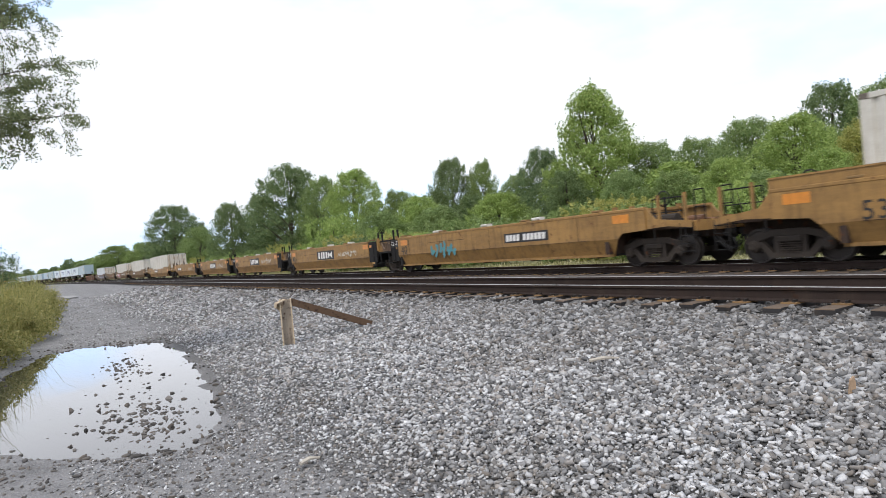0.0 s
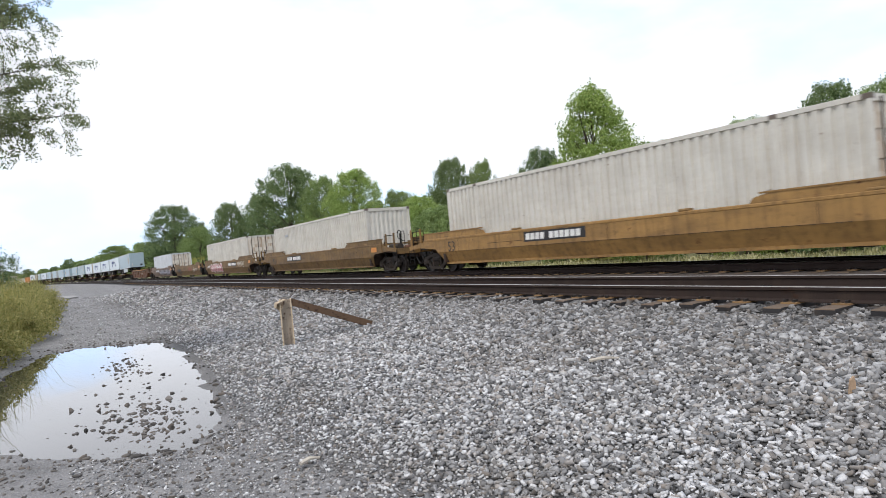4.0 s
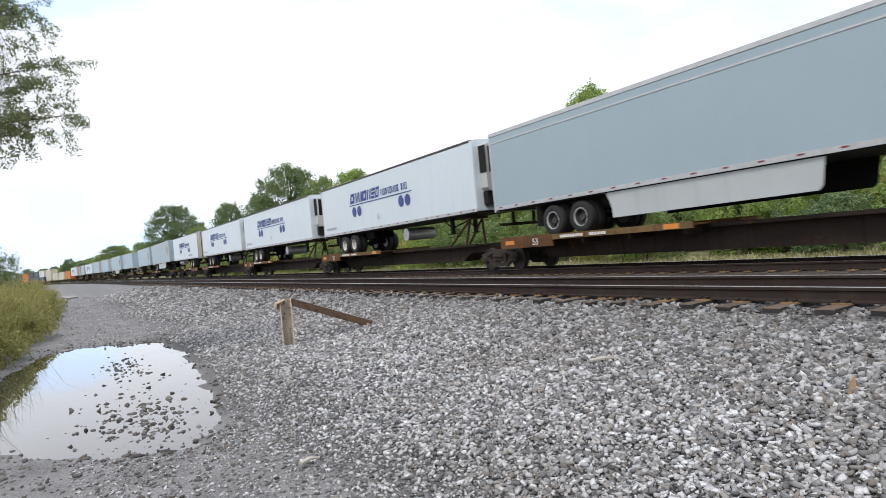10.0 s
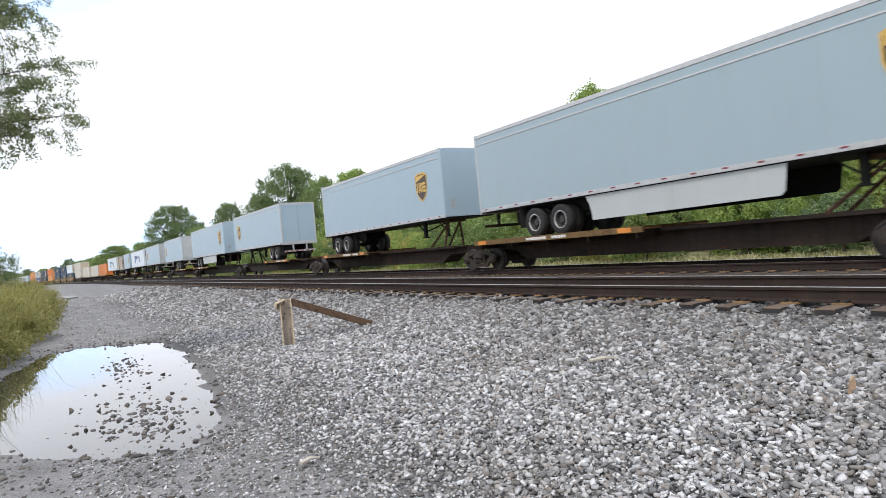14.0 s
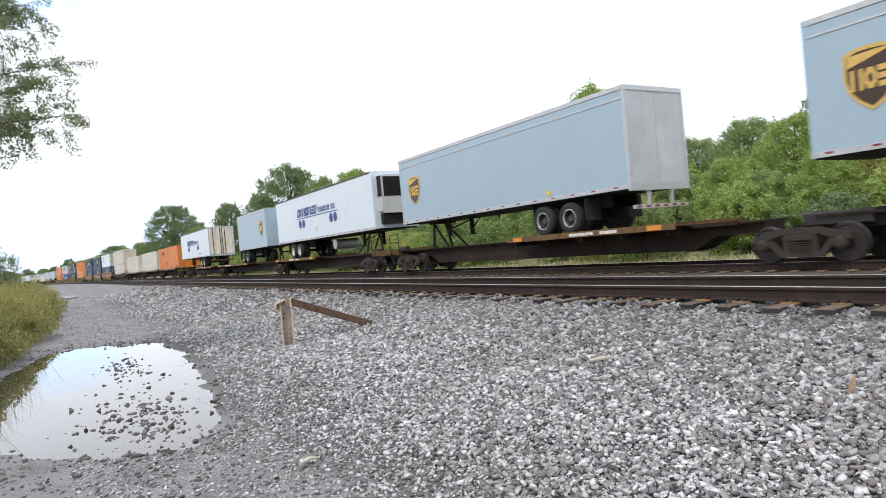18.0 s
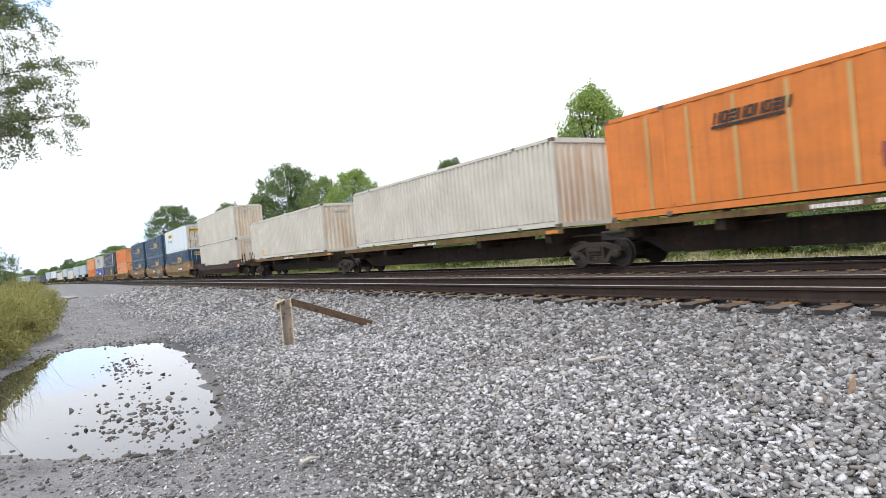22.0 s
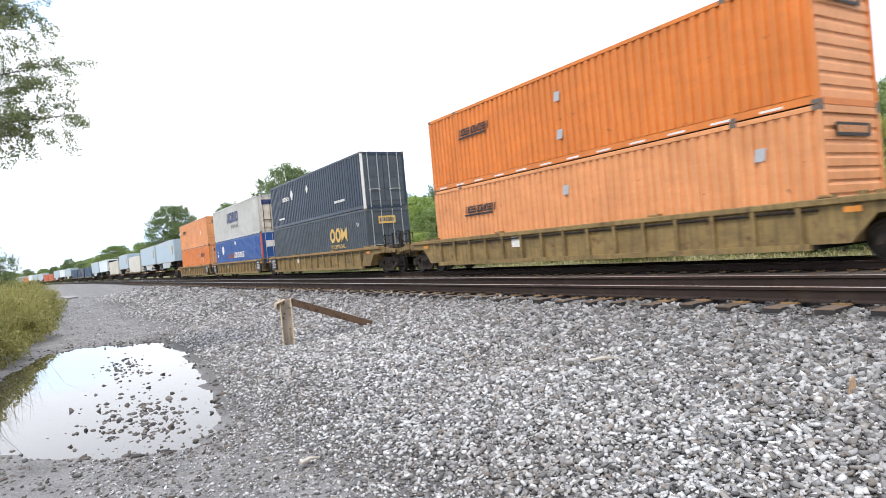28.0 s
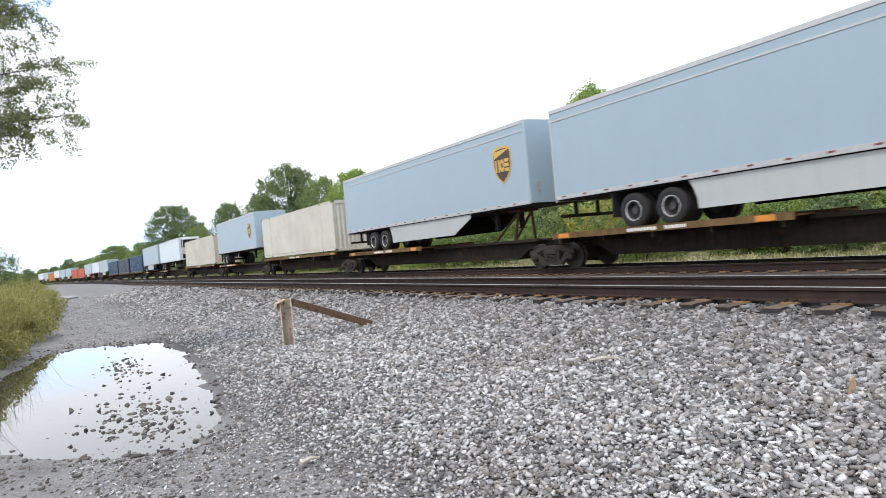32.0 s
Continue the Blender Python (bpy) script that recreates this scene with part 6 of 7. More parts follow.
# ---- small things on the gravel ----
def broken_post():
    post = tagged(new("broken_post"), "rusty peeling steel post with a fallen arm, set in gravel", "post")
    post.matrix_basis = pose(-11.72, 3.66, 0.0)
    # a channel whose open side faces the lane
    turn = pose(0, 0, 0, 0, 0, 72.5)
    part("web", Shape().box(-0.095, 0.095, 0.06, 0.075, -0.2, 0.87), POST_WEB, post, "grey rust-pitted web").matrix_basis = turn
    for x0, x1 in ((-0.11, -0.085), (0.085, 0.11)):
        part("flange", Shape().box(x0, x1, -0.06, 0.08, -0.2, 0.88, 0.006), POST_RUST, post).matrix_basis = turn
    arm = Shape()
    a, b = Vector((0.0, 0.12, 0.86)), Vector((0.0, 1.70, 0.22))
    d = (b - a).normalized()
    s = Vector((d.y, -d.x, 0)).normalized()
    n = s.cross(d)
    for w0, w1, h0, h1 in ((-0.07, 0.07, 0.0, 0.012), (-0.07, -0.058, -0.11, 0.0), (0.058, 0.07, -0.11, 0.0)):
        arm.add([p + s * w + n * h for p in (a, b) for w in (w0, w1) for h in (h0, h1)], [(0, 1, 3, 2), (4, 6, 7, 5), (0, 4, 5, 1), (2, 3, 7, 6), (0, 2, 6, 4), (1, 5, 7, 3)])
    part("fallen_arm", arm, ARM_RUST, post)
    cap = Shape().run([(-0.015, 0.86), (-0.17, 0.81), (-0.18, 0.73), (-0.09, 0.66), (-0.02, 0.72)], -0.09, -0.07)
    cap.run([(-0.015, 0.875), (-0.18, 0.82), (-0.18, 0.805), (-0.015, 0.86)], -0.10, 0.09)
    cap.run([(-0.18, 0.82), (-0.195, 0.74), (-0.185, 0.735), (-0.17, 0.81)], -0.10, 0.05)
    part("bent_bracket", cap, POST_RUST, post, "bent pale bracket")
    return post


def small_things():
    for x, y, ln, turn, w, mat, label in ((-5.15, 5.12, 0.34, 58, 0.045, DRY_WOOD, "grey dry stick lying on ballast"), (-4.8, 1.58, 0.17, 100, 0.035, DRY_WOOD, "weathered splinter of wood on gravel")):
        s = Shape()
        s.rod((-ln / 2, 0, 0.02), (0, 0.012, 0.035), w * 0.45, 6, w * 0.5)
        s.rod((0, 0.012, 0.035), (ln / 2, 0, 0.02), w * 0.5, 6, w * 0.25)
        ob = tagged(new("stick", s.mesh("stick", mat)), label, "stick")
        ob.matrix_basis = pose(x, y, ground_z(x, y) + 0.025, 0, 0, turn)
    s = Shape().plate([(-0.024, -0.1), (0.028, -0.1), (0.024, 0.07), (0.01, 0.12), (-0.016, 0.09)], -0.012, 0.012)
    ob = tagged(new("wooden_stake", s.mesh("wooden_stake", NEW_WOOD)), "short split wooden stake stuck in ballast", "stake")
    ob.matrix_basis = pose(-2.6, 5.15, ground_z(-2.6, 5.15) + 0.04, 0, 6, 58)
    s = Shape().plate([(-1.0, 0), (0.9, 0), (1.0, 0.2), (0.4, 0.34), (-0.6, 0.36), (-1.1, 0.15)], -0.5, 0.5)
    ob = tagged(new("concrete_slab", s.mesh("concrete_slab", plain("pale_concrete", (0.30, 0.295, 0.285), 0.85))), "pale slab of concrete lying beside the lane", "slab")
    ob.matrix_basis = pose(-62, 0.85, -0.1, 0, 0, 30)


# ---- the consist, from its head to its tail ----
LOW, ON_SPINE, UPPER = 0.47, 1.385, 3.43


def gold_mark(ob, x, z, h, small=False):
    """Gold block mark between brackets."""
    m = LOGO_GOLD
    block_letters(ob, x, z, [h * 0.95, h * 0.95, h * 1.05], h, -1.31, m, 0.05, 0.08, "word_mark", "large gold mark", weight=0.26, kinds=("ring", "ring", "bowtie"))
    if not small:
        s = Shape()
        for a, d in ((x - h * 0.55, 1), (x + h * 3.75, -1)):
            s.plate([(a, z - h * 0.35), (a + d * h * 0.12, z - h * 0.35), (a + d * h * 0.12, z + h * 1.3), (a, z + h * 1.3)], -1.31, -1.315)
            for q in (z - h * 0.35, z + h * 1.2):
                s.plate([(a, q), (a + d * h * 0.35, q), (a + d * h * 0.35, q + h * 0.1), (a, q + h * 0.1)], -1.311, -1.316)
        part("bracket_mark", s, m, ob)


def end_mark(ob, L, z, w, h, back, front, y0=-0.55):
    """A small name panel on the leading end."""
    x = L + 0.02
    e = part("end_panel", Shape().box(x, x + 0.012, y0, y0 + w, z, z + h), back, ob)
    if front:
        s = Shape()
        for i in range(7):
            s.box(x + 0.012, x + 0.016, y0 + w * (0.06 + 0.125 * i), y0 + w * (0.06 + 0.125 * i) + w * 0.09, z + h * 0.25, z + h * 0.78)
        part("lettering", s, front, e)


def small_bars(ob, x, z, n, h, material, y=-1.31, w=0.12):
    """Unreadable small stencilling as plain bars."""
    block_letters(ob, x, z, [w] * n, h, y, material, 0.0, 0.25, "stencil_bars", holes=False)


def black_name(ob, x, z, k=1.0):
    block_letters(ob, x, z, [0.24 * k] * 8 + [0.26 * k], 0.34 * k, -1.31, LOGO_BLACK, 0.25, 0.14, "word_mark", "black name mark")
    dash(ob, x - 0.05, z - 0.14 * k, 2.35 * k, 0.09 * k, -1.31, LOGO_BLACK, "underline")


def build_forty_foot_set():
    """Five empty short wells, joined over shared trucks, behind a loaded well."""
    container(9.6, LOW, CREAM, "cream ribbed container in a well car", "plain")
    well_car(10.0, -7.0, MUSTARD, "mustard-brown well car carrying a cream container", stencil="53")
    spans = ((-13.6, -26.7), (-29.5, -42.5), (-45.2, -58.1), (-60.9, -73.7), (-76.6, -89.6))
    for i, (a, b) in enumerate(spans):
        w = well_car(a, b, MUSTARD, "empty mustard-painted well car with rusty streaks", top=1.66, stencil="40",
                     lead=("coupler", "truck") if i == 0 else ("bare",), tail=("coupler", "truck") if i == 4 else ("truck",), mark="number" if i in (0, 4) else "panel", mark_x=1.6 if i == 0 else -5.3)
        L = (a - b) / 2
        if i == 0:
            scrawl(w, -3.7, -1.7, 0.7, 1.25, -1.506, GRAFFITI_TEAL, 3, 7, 0.07)
        else:
            scrawl(w, 1.6, 4.3, 0.95, 1.35, -1.506, GRAFFITI_PALE, 10 + i, 9, 0.028)
        if i < 4:
            pl = Shape().box(-L - 0.93, -L - 0.18, -1.482, -1.472, 1.25, 1.60)
            p = part("name_plate", pl, LOGO_BLACK, w)
            writing(p, "125-T", -L - 0.9, 1.33, 0.2, -1.483, LOGO_WHITE)
        for x in (-3.2, 0.4, 3.4):
            part("cone_box", Shape().box(x - 0.21, x + 0.21, -1.50, -1.25, 1.69, 1.79, 0.03), CREAM, w, "pale stacking-cone box")


def build_well_sets():
    # two single wells, then three joined ones of which the middle is empty
    container(-98.0, LOW, CREAM, "cream ribbed container with barred doors in a well car", "door", end_mat=DOOR_WHITE)
    well_car(-97.6, -114.5, MUSTARD, "mustard well car with a single cream container", top=1.42, mark="number", stencil="53")
    c = container(-122.2, LOW, CREAM, "cream ribbed container standing low in a well car", "plain")
    small_bars(c, -5.6, 2.7, 5, 0.16, LOGO_GREY)
    w = well_car(-121.8, -138.9, OLIVE_BROWN, "rust-brown well car with a single cream container", top=1.46, mark="number", mark_x=-4.9, stencil="53")
    c = container(-146.2, LOW, CREAM, "grey-white ribbed container with stained doors in a well car", "door", end_mat=DOOR_WHITE)
    small_bars(c, -6.2, 2.85, 7, 0.12, LOGO_GREY)
    w = well_car(-145.8, -162.7, OLIVE_BROWN, "brown well car covered in graffiti under a grey-white container", top=1.5, tail=("truck",), mark="number", mark_x=1.6, stencil="")
    graffiti_piece(w, -6.2, -0.9, 0.46, 1.44, -1.503, (LOGO_WHITE, GRAFFITI_PINK, LOGO_RED, LOGO_WHITE), 41, "large pink and white graffiti")
    scrawl(w, -5.8, -1.4, 0.9, 1.15, -1.52, LOGO_WHITE, 42, 8, 0.03, "graffiti_outline", "white graffiti outline")
    scrawl(w, -7.6, -6.4, 1.0, 1.3, -1.506, LOGO_WHITE, 44, 5, 0.04)
    scrawl(w, 4.9, 7.3, 0.9, 1.4, -1.506, GRAFFITI_PALE, 43, 6, 0.028)
    w = well_car(-165.4, -182.3, OLIVE_BROWN, "empty brown well car with dark graffiti", top=1.5, lead=("bare",), tail=("truck",), mark="faded")
    scrawl(w, -6.8, -4.0, 0.55, 1.3, -1.506, LOGO_BLACK, 51, 8, 0.09)
    scrawl(w, 3.6, 6.2, 0.75, 1.2, -1.506, GRAFFITI_PALE, 52, 9, 0.035)
    c = container(-185.9, LOW, BLUISH, "bluish white ribbed container with barred doors in a well car", "door", end_mat=DOOR_WHITE)
    small_bars(c, -7.0, 2.8, 9, 0.11, LOGO_GREY)
    w = well_car(-185.1, -202.2, WORN_GREY_BROWN, "grey-brown well car sprayed over with graffiti", top=1.5, lead=("bare",), stencil="53", mark="number", mark_x=-5.4)
    graffiti_piece(w, -2.2, 7.0, 0.46, 1.42, -1.503, (LOGO_BLACK, GRAFFITI_MAUVE, GRAFFITI_GREY, LOGO_BLACK), 61, "wide grey and black graffiti")
    scrawl(w, -1.8, 6.6, 0.9, 1.3, -1.52, LOGO_BLACK, 62, 10, 0.03, "graffiti_outline", "black graffiti outline")
    w = well_car(-209.5, -226.6, RUSTY, "empty rust-brown well car with ribbed sides", ribs=True, top=1.66, stencil="", bays=7)
    dash(w, -8.0, 1.60, 15.5, 0.07, -1.61, REFLECT_ORANGE, "painted_edge")
    scrawl(w, 0.0, 1.5, 0.95, 1.3, -1.506, GRAFFITI_PALE, 71, 8, 0.022)
    scrawl(w, 2.3, 4.1, 1.2, 1.42, -1.506, GRAFFITI_PALE, 72, 8, 0.018)
    scrawl(w, -6.3, -5.3, 1.0, 1.3, -1.506, GRAFFITI_GREY, 73, 5, 0.02)
    block_letters(w, 2.4, 0.8, [0.42, 0.42, 0.42], 0.34, -1.506, GRAFFITI_PALE, 0.1, 0.2, "word_mark", kinds=("twin", "twin", "bowtie"))


def build_trailers():
    a = "dark grimy spine car carrying a trailer"
    # five joined platforms
    t = trailer(-231.7, 16.7, SILVER, "silver-grey box trailer with side skirt on a spine car", skirt=6.3, wheels=3.75, skirt_gap=0.5, roof_z=5.14, tilt=0.45)
    shield(t, 6.15, 3.75, 0.95)
    small_bars(t, 6.9, 2.75, 2, 0.12, LOGO_GREY)
    spine_car(-232.6, -248.6, a, "coupler", "truck", wheel_deck=(-7.4, 0.8), hitch=(6.6, 1), plate=(-7.4, -4.6))
    for s, x0 in ((-249.6, -3.9), (-268.0, -4.0), (-285.6, -4.0)):
        t = trailer(s, 16.2, WHITE_SKIN, "white refrigerated trailer with blue marks on a spine car", reefer=True, top_band=False, white_rims=True, wheels=3.5, roof_z=5.1, tilt=0.25 if s > -250 else 0.0)
        shipper_marks(t, x0)
        small_bars(t, -7.6, 2.62, 12, 0.14, LOGO_GREY, -1.299, 0.1)
        spine_car(s - 0.5, s - 16.9, a, "bare", "truck", wheel_deck=(-7.9, 0.2), hitch=(6.6, 1), plate=(-7.9, -5.1))
    t = trailer(-304.8, 16.2, WHITE_SKIN, "white box trailer with blue marks and stained barred doors ahead", nose="back", top_band=False, door_mat=DOOR_WHITE, wheels=4.1, white_rims=True)
    shipper_marks(t, -3.55)
    small_bars(t, 2.2, 2.62, 14, 0.2, LOGO_GREY, -1.299, 0.14)
    ft = Shape()
    for x in (-4.6, -3.1):
        ft.rod((x - 0.6, -0.8, 1.95), (x + 0.6, -0.8, 1.95), 0.28, 16)
    part("fuel_tank", ft, ALU, t)
    spine_car(-305.0, -320.4, a, "bare", "coupler", wheel_deck=(-0.9, 7.5), hitch=(-6.4, -1), plate=(3.8, 7.5))
    # the next platforms, with two shorter trailers
    t = trailer(-324.8, 16.2, SILVER, "silver-grey box trailer with side skirt on a spine car", skirt=6.3, wheels=3.74, skirt_gap=0.6, roof_z=5.24, tilt=0.35)
    shield(t, 6.5, 3.95, 0.95)
    spine_car(-326.0, -341.6, a, "coupler", "truck", wheel_deck=(-7.6, 0.7), hitch=(6.4, 1))
    t = trailer(-343.6, 13.7, SILVER_BLUE, "pale blue box trailer on a spine car", wheels=2.3)
    shield(t, 5.1, 3.8, 0.95)
    spine_car(-343.4, -360.0, a, "bare", "truck", wheel_deck=(-6.0, 0.4), hitch=(6.6, 1))
    t = trailer(-365.8, 13.7, SILVER_BLUE, "pale blue box trailer with grey doors ahead on a spine car", nose="back", wheels=2.3)
    shield(t, -5.0, 3.8, 0.95)
    spine_car(-361.8, -380.0, a, "bare", "truck", wheel_deck=(0.6, 6.6), hitch=(-6.6, -1))
    t = trailer(-383.6, 16.2, SILVER_BLUE, "pale blue-grey box trailer with side skirt on a spine car", skirt=6.6, wheels=3.7, skirt_gap=0.45, roof_z=5.29, tilt=0.0)
    shield(t, 6.4, 3.85, 1.05)
    spine_car(-382.2, -400.0, a, "bare", "truck", wheel_deck=(-8.2, 0.2), hitch=(5.6, 1))
    for s, tail in ((-406.3, "truck"), (-425.2, "coupler")):
        t = trailer(s, 13.8, SILVER_BLUE, "pale blue box trailer with grey doors ahead on a spine car", nose="back", wheels=3.3, door_mat=DOOR_PALE, roof_z=5.27, tilt=0.0)
        shield(t, -5.6, 3.75, 0.95)
        disc(t, 3.4, 2.55, 0.09, LOGO_YELLOW, -1.301)
        spine_car(s + 4.2 if tail == "truck" else s + 3.4, s - 14.2 if tail == "truck" else s - 14.4, a, "bare", tail, wheel_deck=(-0.2, 7.0), hitch=(-7.0, -1))
    t = trailer(-442.1, 16.15, WHITE_SKIN, "white refrigerated trailer with blue marks on a spine car", reefer=True, top_band=False, white_rims=True, wheels=3.55, roof_z=5.26, tilt=0.0)
    shipper_marks(t, -3.6)
    spine_car(-443.4, -459.4, a, "coupler", "truck", wheel_deck=(-7.6, 0.6), hitch=(6.4, 1))
    t = trailer(-461.2, 8.4, SILVER_BLUE, "short pale blue box trailer on a spine car", wheels=1.6)
    shield(t, 2.9, 3.8, 0.95)
    spine_car(-460.8, -478.4, a, "bare", "truck", wheel_deck=(-8.3, 2.6), hitch=(6.6, 1))
    t = trailer(-482.0, 16.3, WHITE_SKIN, "white box trailer with blue marks and stained barred doors ahead", nose="back", top_band=False, roof_z=5.28, door_mat=DOOR_WHITE, wheels=4.1, white_rims=True)
    shipper_marks(t, -4.0)
    small_bars(t, 2.2, 2.62, 12, 0.16, LOGO_GREY, -1.299, 0.12)
    spine_car(-480.2, -497.2, a, "bare", "coupler", wheel_deck=(-0.6, 7.4), hitch=(-6.8, -1))


def build_boxes():
    b = "dark grimy spine car carrying a container"
    c = container(-501.5, ON_SPINE, ORANGE, "orange container with faded ribs and rust-stained end", "plain", ribs=True, pitch=0.62, depth=0.022)
    black_name(c, -4.5, 3.5, 0.8)
    for i in range(11):
        dash(c, -6.6 + i * 1.32, ON_SPINE + 0.22, 0.09, 2.54, -1.2995, TAN_STRIP, "rib_strip")
    small_bars(c, -0.8, 1.9, 3, 0.5, LOGO_RED, -1.302, 0.15)
    end_mark(c, 8.06, 3.75, 1.5, 0.3, LOGO_BLACK, ORANGE_PALE)
    spine_car(-503.0, -518.6, b, "coupler", "truck", cargo="box")
    c = container(-520.0, ON_SPINE, BEIGE, "beige ribbed container with a rust-streaked end", "plain", end_mat=RUST_STREAKED)
    small_bars(c, -7.0, 1.7, 3, 0.1, LOGO_GREY)
    spine_car(-518.9, -538.4, b, "bare", "truck", cargo="box")
    c = container(-541.0, ON_SPINE, BEIGE, "beige ribbed container with a rust-streaked end", "plain", end_mat=RUST_STREAKED)
    end_mark(c, 8.06, 3.85, 0.9, 0.16, RUST_STREAKED, LOGO_GREY)
    dash(c, -5.4, 1.75, 0.5, 0.3, -1.302, LOGO_YELLOW, "yellow_label")
    spine_car(-538.7, -556.6, b, "bare", "coupler", cargo="box")
    for z, lab in ((LOW, "beige ribbed container low in a well car"), (UPPER, "beige ribbed container stacked on another")):
        c = container(-562.4, z, BEIGE, lab, "plain", end_mat=RUST_STREAKED)
        small_bars(c, -6.0, z + 0.35, 2, 0.14, LOGO_GREY)
        end_mark(c, 8.06, z + 2.5, 0.9, 0.16, RUST_STREAKED, LOGO_GREY)
    well_car(-562.0, -578.8, DARK_BROWN, "dark brown well car under two beige containers", top=1.25, stencil="")
    # three joined wells
    for i, s in enumerate((-586.0, -605.5, -625.1)):
        w = well_car(s + 0.4, s - 16.5, MUSTARD_PALE, "pale mustard well car under stacked containers", top=1.6 if i else 1.72, lead=("coupler", "truck") if i == 0 else ("bare",), tail=("coupler", "truck") if i == 2 else ("truck",),
                     mark="number" if i != 1 else "panel", mark_x=1.65 if i == 0 else -3.0, stencil="53")
        if i == 1:
            scrawl(w, 2.6, 5.8, 0.5, 1.45, -1.506, GRAFFITI_GREY, 81, 8, 0.07)
        c = container(s, LOW, NAVY, "navy ribbed container with a gold mark low in a well car", "door")
        gold_mark(c, 0.75, 1.95, 0.8)
        writing(c, "How tomorrow moves", -4.05, 1.95, 0.27, -1.31, LOGO_GOLD)
        end_mark(c, 8.07, 2.7, 1.1, 0.4, LOGO_GOLD, NAVY)
        if i:
            c = container(s, UPPER, NAVY, "navy ribbed container with a gold mark stacked on another", "door")
            gold_mark(c, 0.75, 4.75, 0.8)
            writing(c, "How tomorrow moves", -4.05, 4.75, 0.27, -1.31, LOGO_GOLD)
            end_mark(c, 8.07, 5.75, 0.9, 0.35, LOGO_GOLD, NAVY)
            writing(c, "57", 6.6, 4.0, 0.2, -1.31, LOGO_WHITE)
        else:
            c = container(s, UPPER, WHITE_SKIN, "white smooth container with a yellow banner stacked on another", "door", ribs=False, end_mat=DOOR_WHITE)
            dash(c, -5.4, 5.45, 3.65, 0.44, -1.30, LOGO_YELLOW, "banner")
            block_letters(c, -4.5, 5.53, [0.18, 0.18, 0.26, 0.26, 0.26, 0.26], 0.26, -1.305, LOGO_BLACK, 0.0, 0.2, "word_mark")
            writing(c, "Intermodal", -5.3, 4.82, 0.42, -1.30, LOGO_GREEN)
            end_mark(c, 8.07, 5.6, 1.9, 0.36, LOGO_YELLOW, LOGO_BLACK, -0.95)
            end_mark(c, 8.07, 4.4, 0.3, 0.45, LOGO_YELLOW, None, 0.75)
    # ribbed wells
    w = well_car(-648.6, -665.5, MUSTARD_YELLOW, "mustard well car with ribbed sides under orange containers", ribs=True, top=1.36, stencil="")
    c = container(-649.0, LOW, ORANGE_PALE, "faded orange container low in a ribbed well car", "slats")
    black_name(c, -5.78, 2.3, 0.8)
    end_mark(c, 8.07, 2.75, 1.5, 0.3, LOGO_BLACK, ORANGE_PALE, -0.75)
    for x in (-0.1, 6.5):
        dash(c, x, 2.4, 0.26, 0.3, -1.302, LOGO_GREY, "worn_label", 0.05)
    c = container(-649.0, UPPER, ORANGE, "orange ribbed container stacked on another", "slats", strips=True, end_mat=ORANGE_PALE)
    black_name(c, -5.78, 5.35, 0.8)
    end_mark(c, 8.07, 5.75, 1.5, 0.3, LOGO_BLACK, ORANGE_PALE, -0.75)
    for x, z in ((-0.15, 4.2), (-0.15, 5.42)):
        dash(c, x, z, 0.26, 0.3, -1.302, LOGO_GREY, "worn_label", 0.05)
    wells = ((-672.3, ("coupler", "truck"), ("truck",)), (-692.0, ("bare",), ("truck",)), (-711.5, ("bare",), ("coupler", "truck")))
    for i, (s, ld, tl) in enumerate(wells):
        w = well_car(s + 0.4, s - 16.5, MUSTARD_YELLOW, "mustard well car with ribbed sides under stacked containers", ribs=True, top=1.36, lead=ld, tail=tl, stencil="53", mark="faded" if i == 1 else None)
        for x, k in ((-8.26, 1.0 if i < 2 else 0.4), (7.3, 0.4 if i == 0 else 1.0)):
            p = part("name_plate", Shape().box(x, x + 1.1 * k, -1.62 if k > 0.5 else -1.512, -1.50, 0.47 if k > 0.5 else 0.68, 1.3 if k > 0.5 else 1.0), LOGO_BLACK, w)
            if k > 0.5:
                writing(p, "125T", x + 0.2, 0.62, 0.26, -1.62, LOGO_WHITE)
                block_letters(p, x + 0.25, 1.08, [0.12] * 4, 0.07, -1.62, LOGO_WHITE, 0.0, 0.3, "stencil_bars", holes=False)
                block_letters(p, x + 0.3, 0.95, [0.07] * 6, 0.05, -1.62, LOGO_WHITE, 0.0, 0.3, "stencil_bars", holes=False)
        dash(w, -8.7, 1.27, 17.4, 0.085, -1.605, MUSTARD, "painted_edge")
    c = container(-672.3, LOW, NAVY_GREY, "faded navy ribbed container with a gold mark in a well car", "door")
    gold_mark(c, 2.95, 1.85, 0.82, True)
    writing(c, "INTERMODAL", 3.0, 1.5, 0.24, -1.31, LOGO_GOLD)
    end_mark(c, 8.07, 2.6, 1.0, 0.4, LOGO_GOLD, NAVY_GREY)
    writing(c, "53", 6.9, 2.55, 0.22, -1.31, LOGO_WHITE)
    c = container(-672.3, UPPER, DARKBLUE, "dark blue ribbed container with a white mark stacked on another", "door", end_mat=NAVY_GREY, pitch=0.34, depth=0.05)
    part("pale_corner_post", Shape().box(8.0, 8.085, -1.302, -1.18, UPPER, UPPER + 2.9), LOGO_WHITE, c)
    block_letters(c, -5.3, 5.15, [0.26, 0.32, 0.32, 0.26], 0.26, -1.31, LOGO_WHITE, 0.0, 0.18, "word_mark")
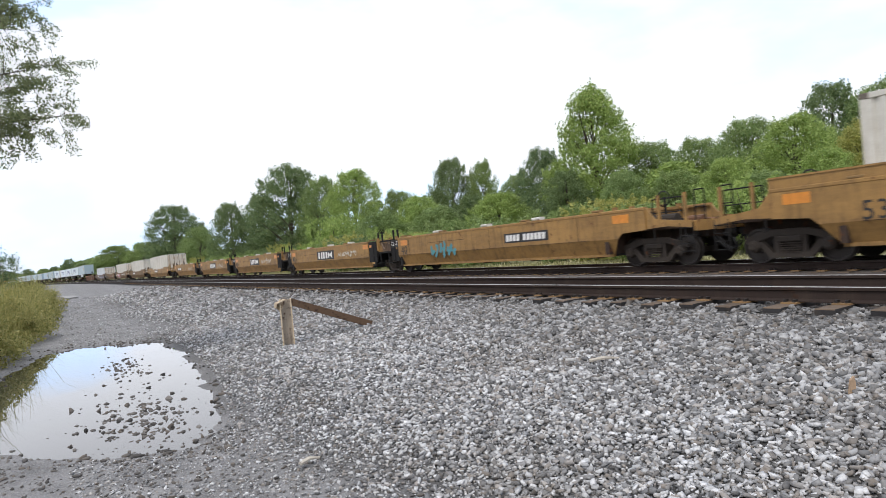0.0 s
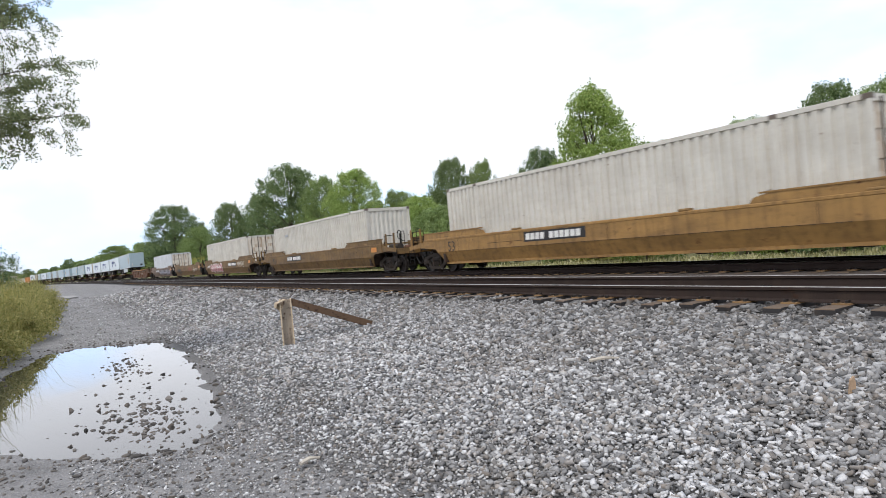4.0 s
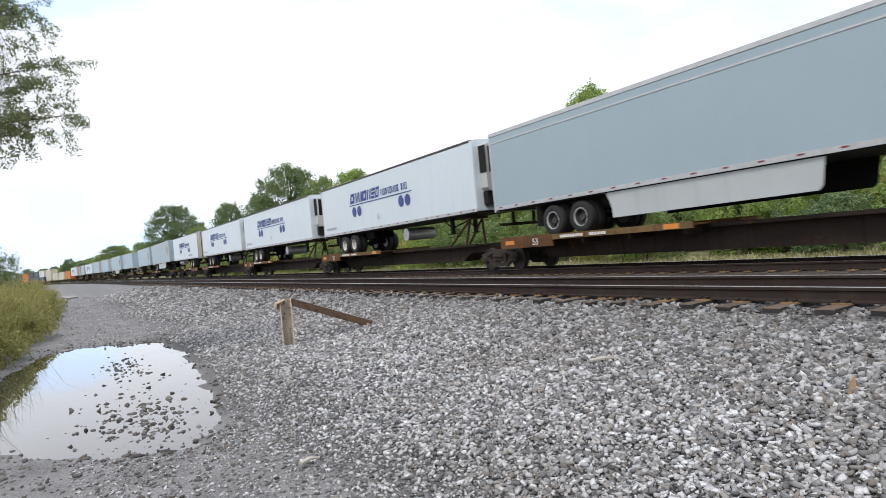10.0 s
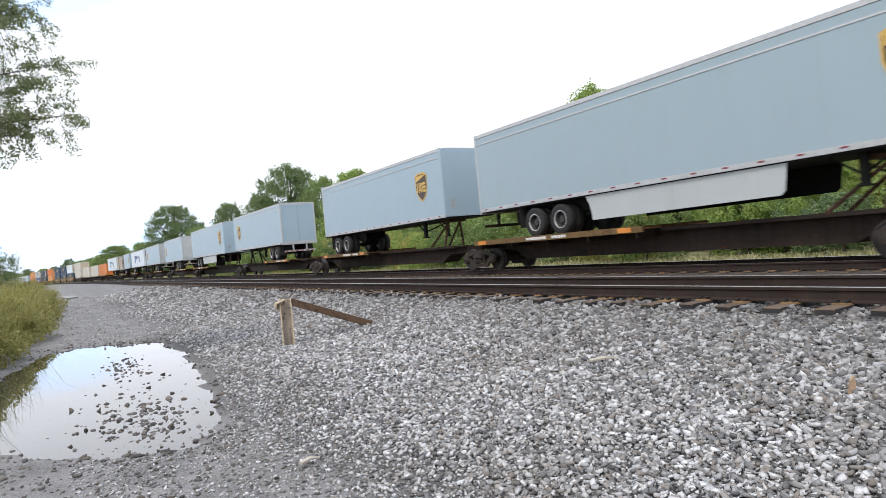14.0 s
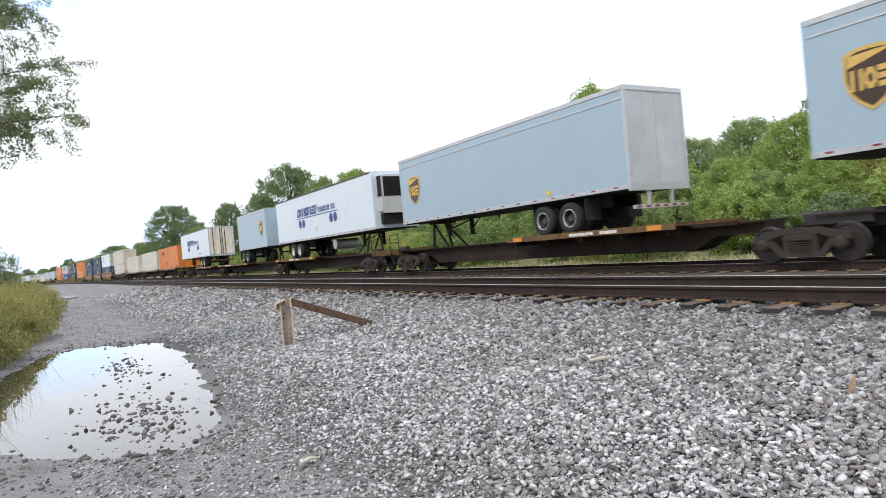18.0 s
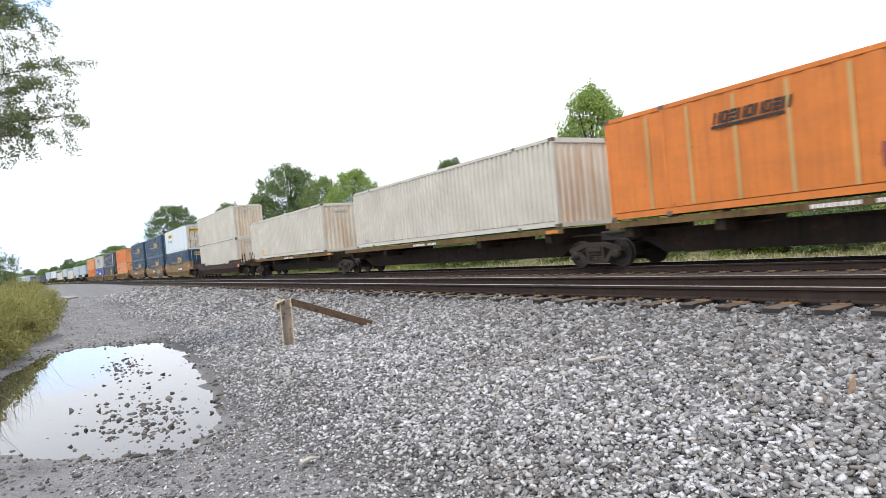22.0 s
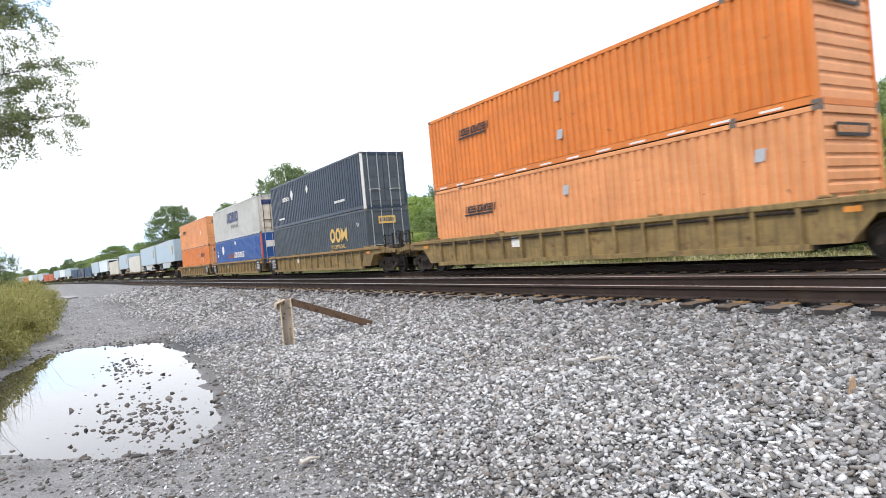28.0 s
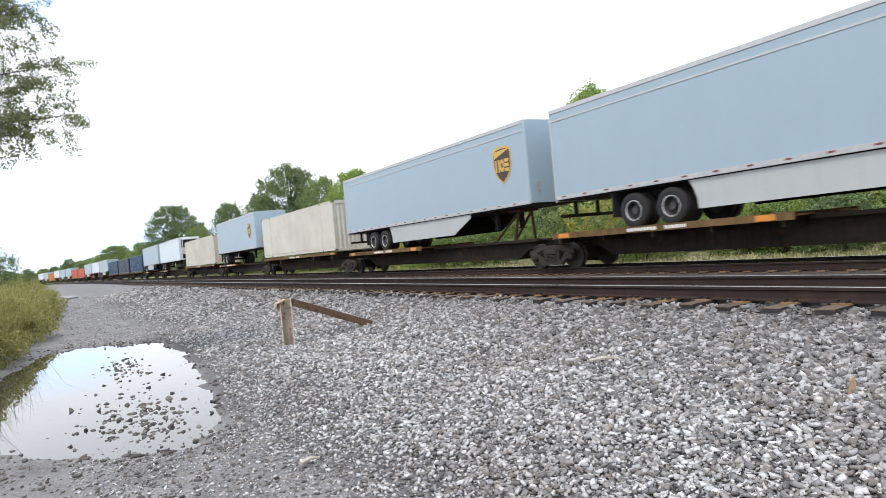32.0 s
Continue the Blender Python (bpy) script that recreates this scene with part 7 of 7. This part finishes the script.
    for x in (-3.3, -0.3):
        part("diamond", Shape().plate([(x, 5.05), (x + 0.3, 5.45), (x, 5.85), (x - 0.3, 5.45)] if x < -2 else [(x, 5.2), (x + 0.22, 5.48), (x, 5.76), (x - 0.22, 5.48)], -1.31, -1.314), LOGO_WHITE, c)
    small_bars(c, 4.1, 4.1, 12, 0.13, LOGO_WHITE, -1.31, 0.1)
    small_bars(c, -6.4, 3.95, 10, 0.13, LOGO_WHITE, -1.31, 0.1)
    c = container(-692.0, LOW, ROYAL, "royal blue ribbed container with white marks in a well car", "door")
    block_letters(c, -2.9, 1.72, [0.34, 0.32, 0.32, 0.32, 0.32], 0.40, -1.31, LOGO_RED, 0.0, 0.16, "word_mark")
    block_letters(c, -0.85, 1.72, [0.44] + [0.31] * 9, 0.48, -1.31, LOGO_WHITE, 0.0, 0.12, "word_mark")
    disc(c, -4.85, 2.55, 0.40, LOGO_WHITE, -1.31)
    writing(c, "53", -7.3, 2.3, 0.25, -1.31, LOGO_WHITE)
    dash(c, -7.3, 1.95, 0.35, 0.25, -1.31, LOGO_WHITE, "label")
    dash(c, -0.25, 2.88, 0.42, 0.3, -1.31, LOGO_WHITE, "label")
    end_mark(c, 8.07, 2.3, 0.8, 0.5, LOGO_WHITE, None, -0.9)
    end_mark(c, 8.07, 2.3, 0.8, 0.5, LOGO_WHITE, None, 0.1)
    part("red_corner_post", Shape().box(7.98, 8.085, -1.302, -1.18, LOW, LOW + 2.9), RED_BOX, c, "red-orange corner post")
    c = container(-692.0, UPPER, GREYWHITE, "pale grey ribbed container with a blue name mark stacked on another", "door", end_mat=DOOR_WHITE)
    block_letters(c, -2.45, 4.95, [0.78, 1.0, 0.24, 0.7, 0.72], 0.86, -1.31, LOGO_NAVY, 0.3, 0.18, "word_mark", "large slanted dark blue name mark")
    writing(c, "INTERMODAL", -0.95, 4.4, 0.3, -1.31, DARK_TRIM)
    end_mark(c, 8.07, 5.7, 2.0, 0.34, LOGO_NAVY, None, -1.0)
    for z in (LOW, UPPER):
        c = container(-711.5, z, ORANGE if z == LOW else ORANGE_PALE, "orange ribbed container, faded and scuffed", "slats" if z == UPPER else "door", end_mat=ORANGE_PALE)
        black_name(c, -5.95 if z == UPPER else 3.8, z + 1.95, 0.8)
        end_mark(c, 8.07, z + 2.3, 1.5, 0.3, LOGO_BLACK, ORANGE_PALE, -0.75)
        dash(c, 4.6, z + 1.3, 0.25, 0.4, -1.302, LOGO_WHITE, "label")
        dash(c, 2.2 if z == LOW else 0.4, z + 1.8, 0.26, 0.3, -1.302, LOGO_GREY, "worn_label", 0.05)


def build_tail():
    a = "dark grimy spine car carrying a trailer"
    for s, lead in ((-733.2, "coupler"), (-750.5, "bare")):
        t = trailer(s, 15.98, SILVER_BLUE, "pale blue-grey box trailer with side skirt on a spine car", skirt=7.0, wheels=3.8, tapered=True)
        shield(t, 6.6, 3.85, 1.0)
        spine_car(s - 0.9 if lead == "coupler" else s + 0.1, s - 16.6, a, lead, "truck", wheel_deck=(-7.4, 0.6), hitch=(6.2, 1))
    b = "dark grimy spine car carrying a container"
    container(-768.4, ON_SPINE, BEIGE, "beige smooth container on a spine car", "plain", ribs=False, length=14.6)
    spine_car(-767.4, -783.6, b, "bare", "truck", cargo="box")
    t = trailer(-785.0, 13.7, SILVER_BLUE, "pale blue box trailer on a spine car", wheels=2.4)
    shield(t, 5.0, 3.8, 0.95)
    spine_car(-784.0, -799.4, a, "bare", "truck", wheel_deck=(-6.5, 0.0), hitch=(6.2, 1))
    container(-800.6, ON_SPINE, BEIGE, "beige ribbed container with a rust-streaked end", "plain", end_mat=RUST_STREAKED)
    spine_car(-799.8, -817.6, b, "bare", "coupler", cargo="box")
    # the far end, seen only in the distance
    u = -821.0
    for i in range(16):
        if i in (2, 3, 4):
            container(u, ON_SPINE, NAVY if i != 3 else DARKBLUE, "navy container far down the train", "door")
            spine_car(u + 0.6, u - 17.2, b, "truck", "truck", cargo="box")
        elif i in (8, 9, 13):
            container(u, ON_SPINE, RED_BOX if i < 10 else ORANGE, "red-orange container far down the train", "door")
            spine_car(u + 0.6, u - 17.2, b, "truck", "truck", cargo="box")
        else:
            trailer(u, 16.2, (WHITE_SKIN, SILVER_BLUE, SILVER)[i % 3], "pale box trailer far down the train", reefer=i % 3 == 0, skirt=6.0 if i % 3 else 0.0)
            spine_car(u - 0.2, u - 16.8, a, "bare", "truck", wheel_deck=(-7.6, -1.2), hitch=(6.4, 1))
        u -= 18.2


# ---- put together ----
build_ground()
build_puddle()
build_kinds()
build_woods()
build_weeds()
branch_tree()
build_forty_foot_set()
build_well_sets()
build_trailers()
build_boxes()
build_tail()
broken_post()
small_things()
scatter_ballast()
build_track(FAR_Y, FAR_TOP, -30.0, "far_track", "far railway track with rusty rails on wooden ties")
build_track(NEAR_Y, NEAR_TOP, -90.0, "near_track", "near railway track with rusty rails on weathered wooden ties")

motions()
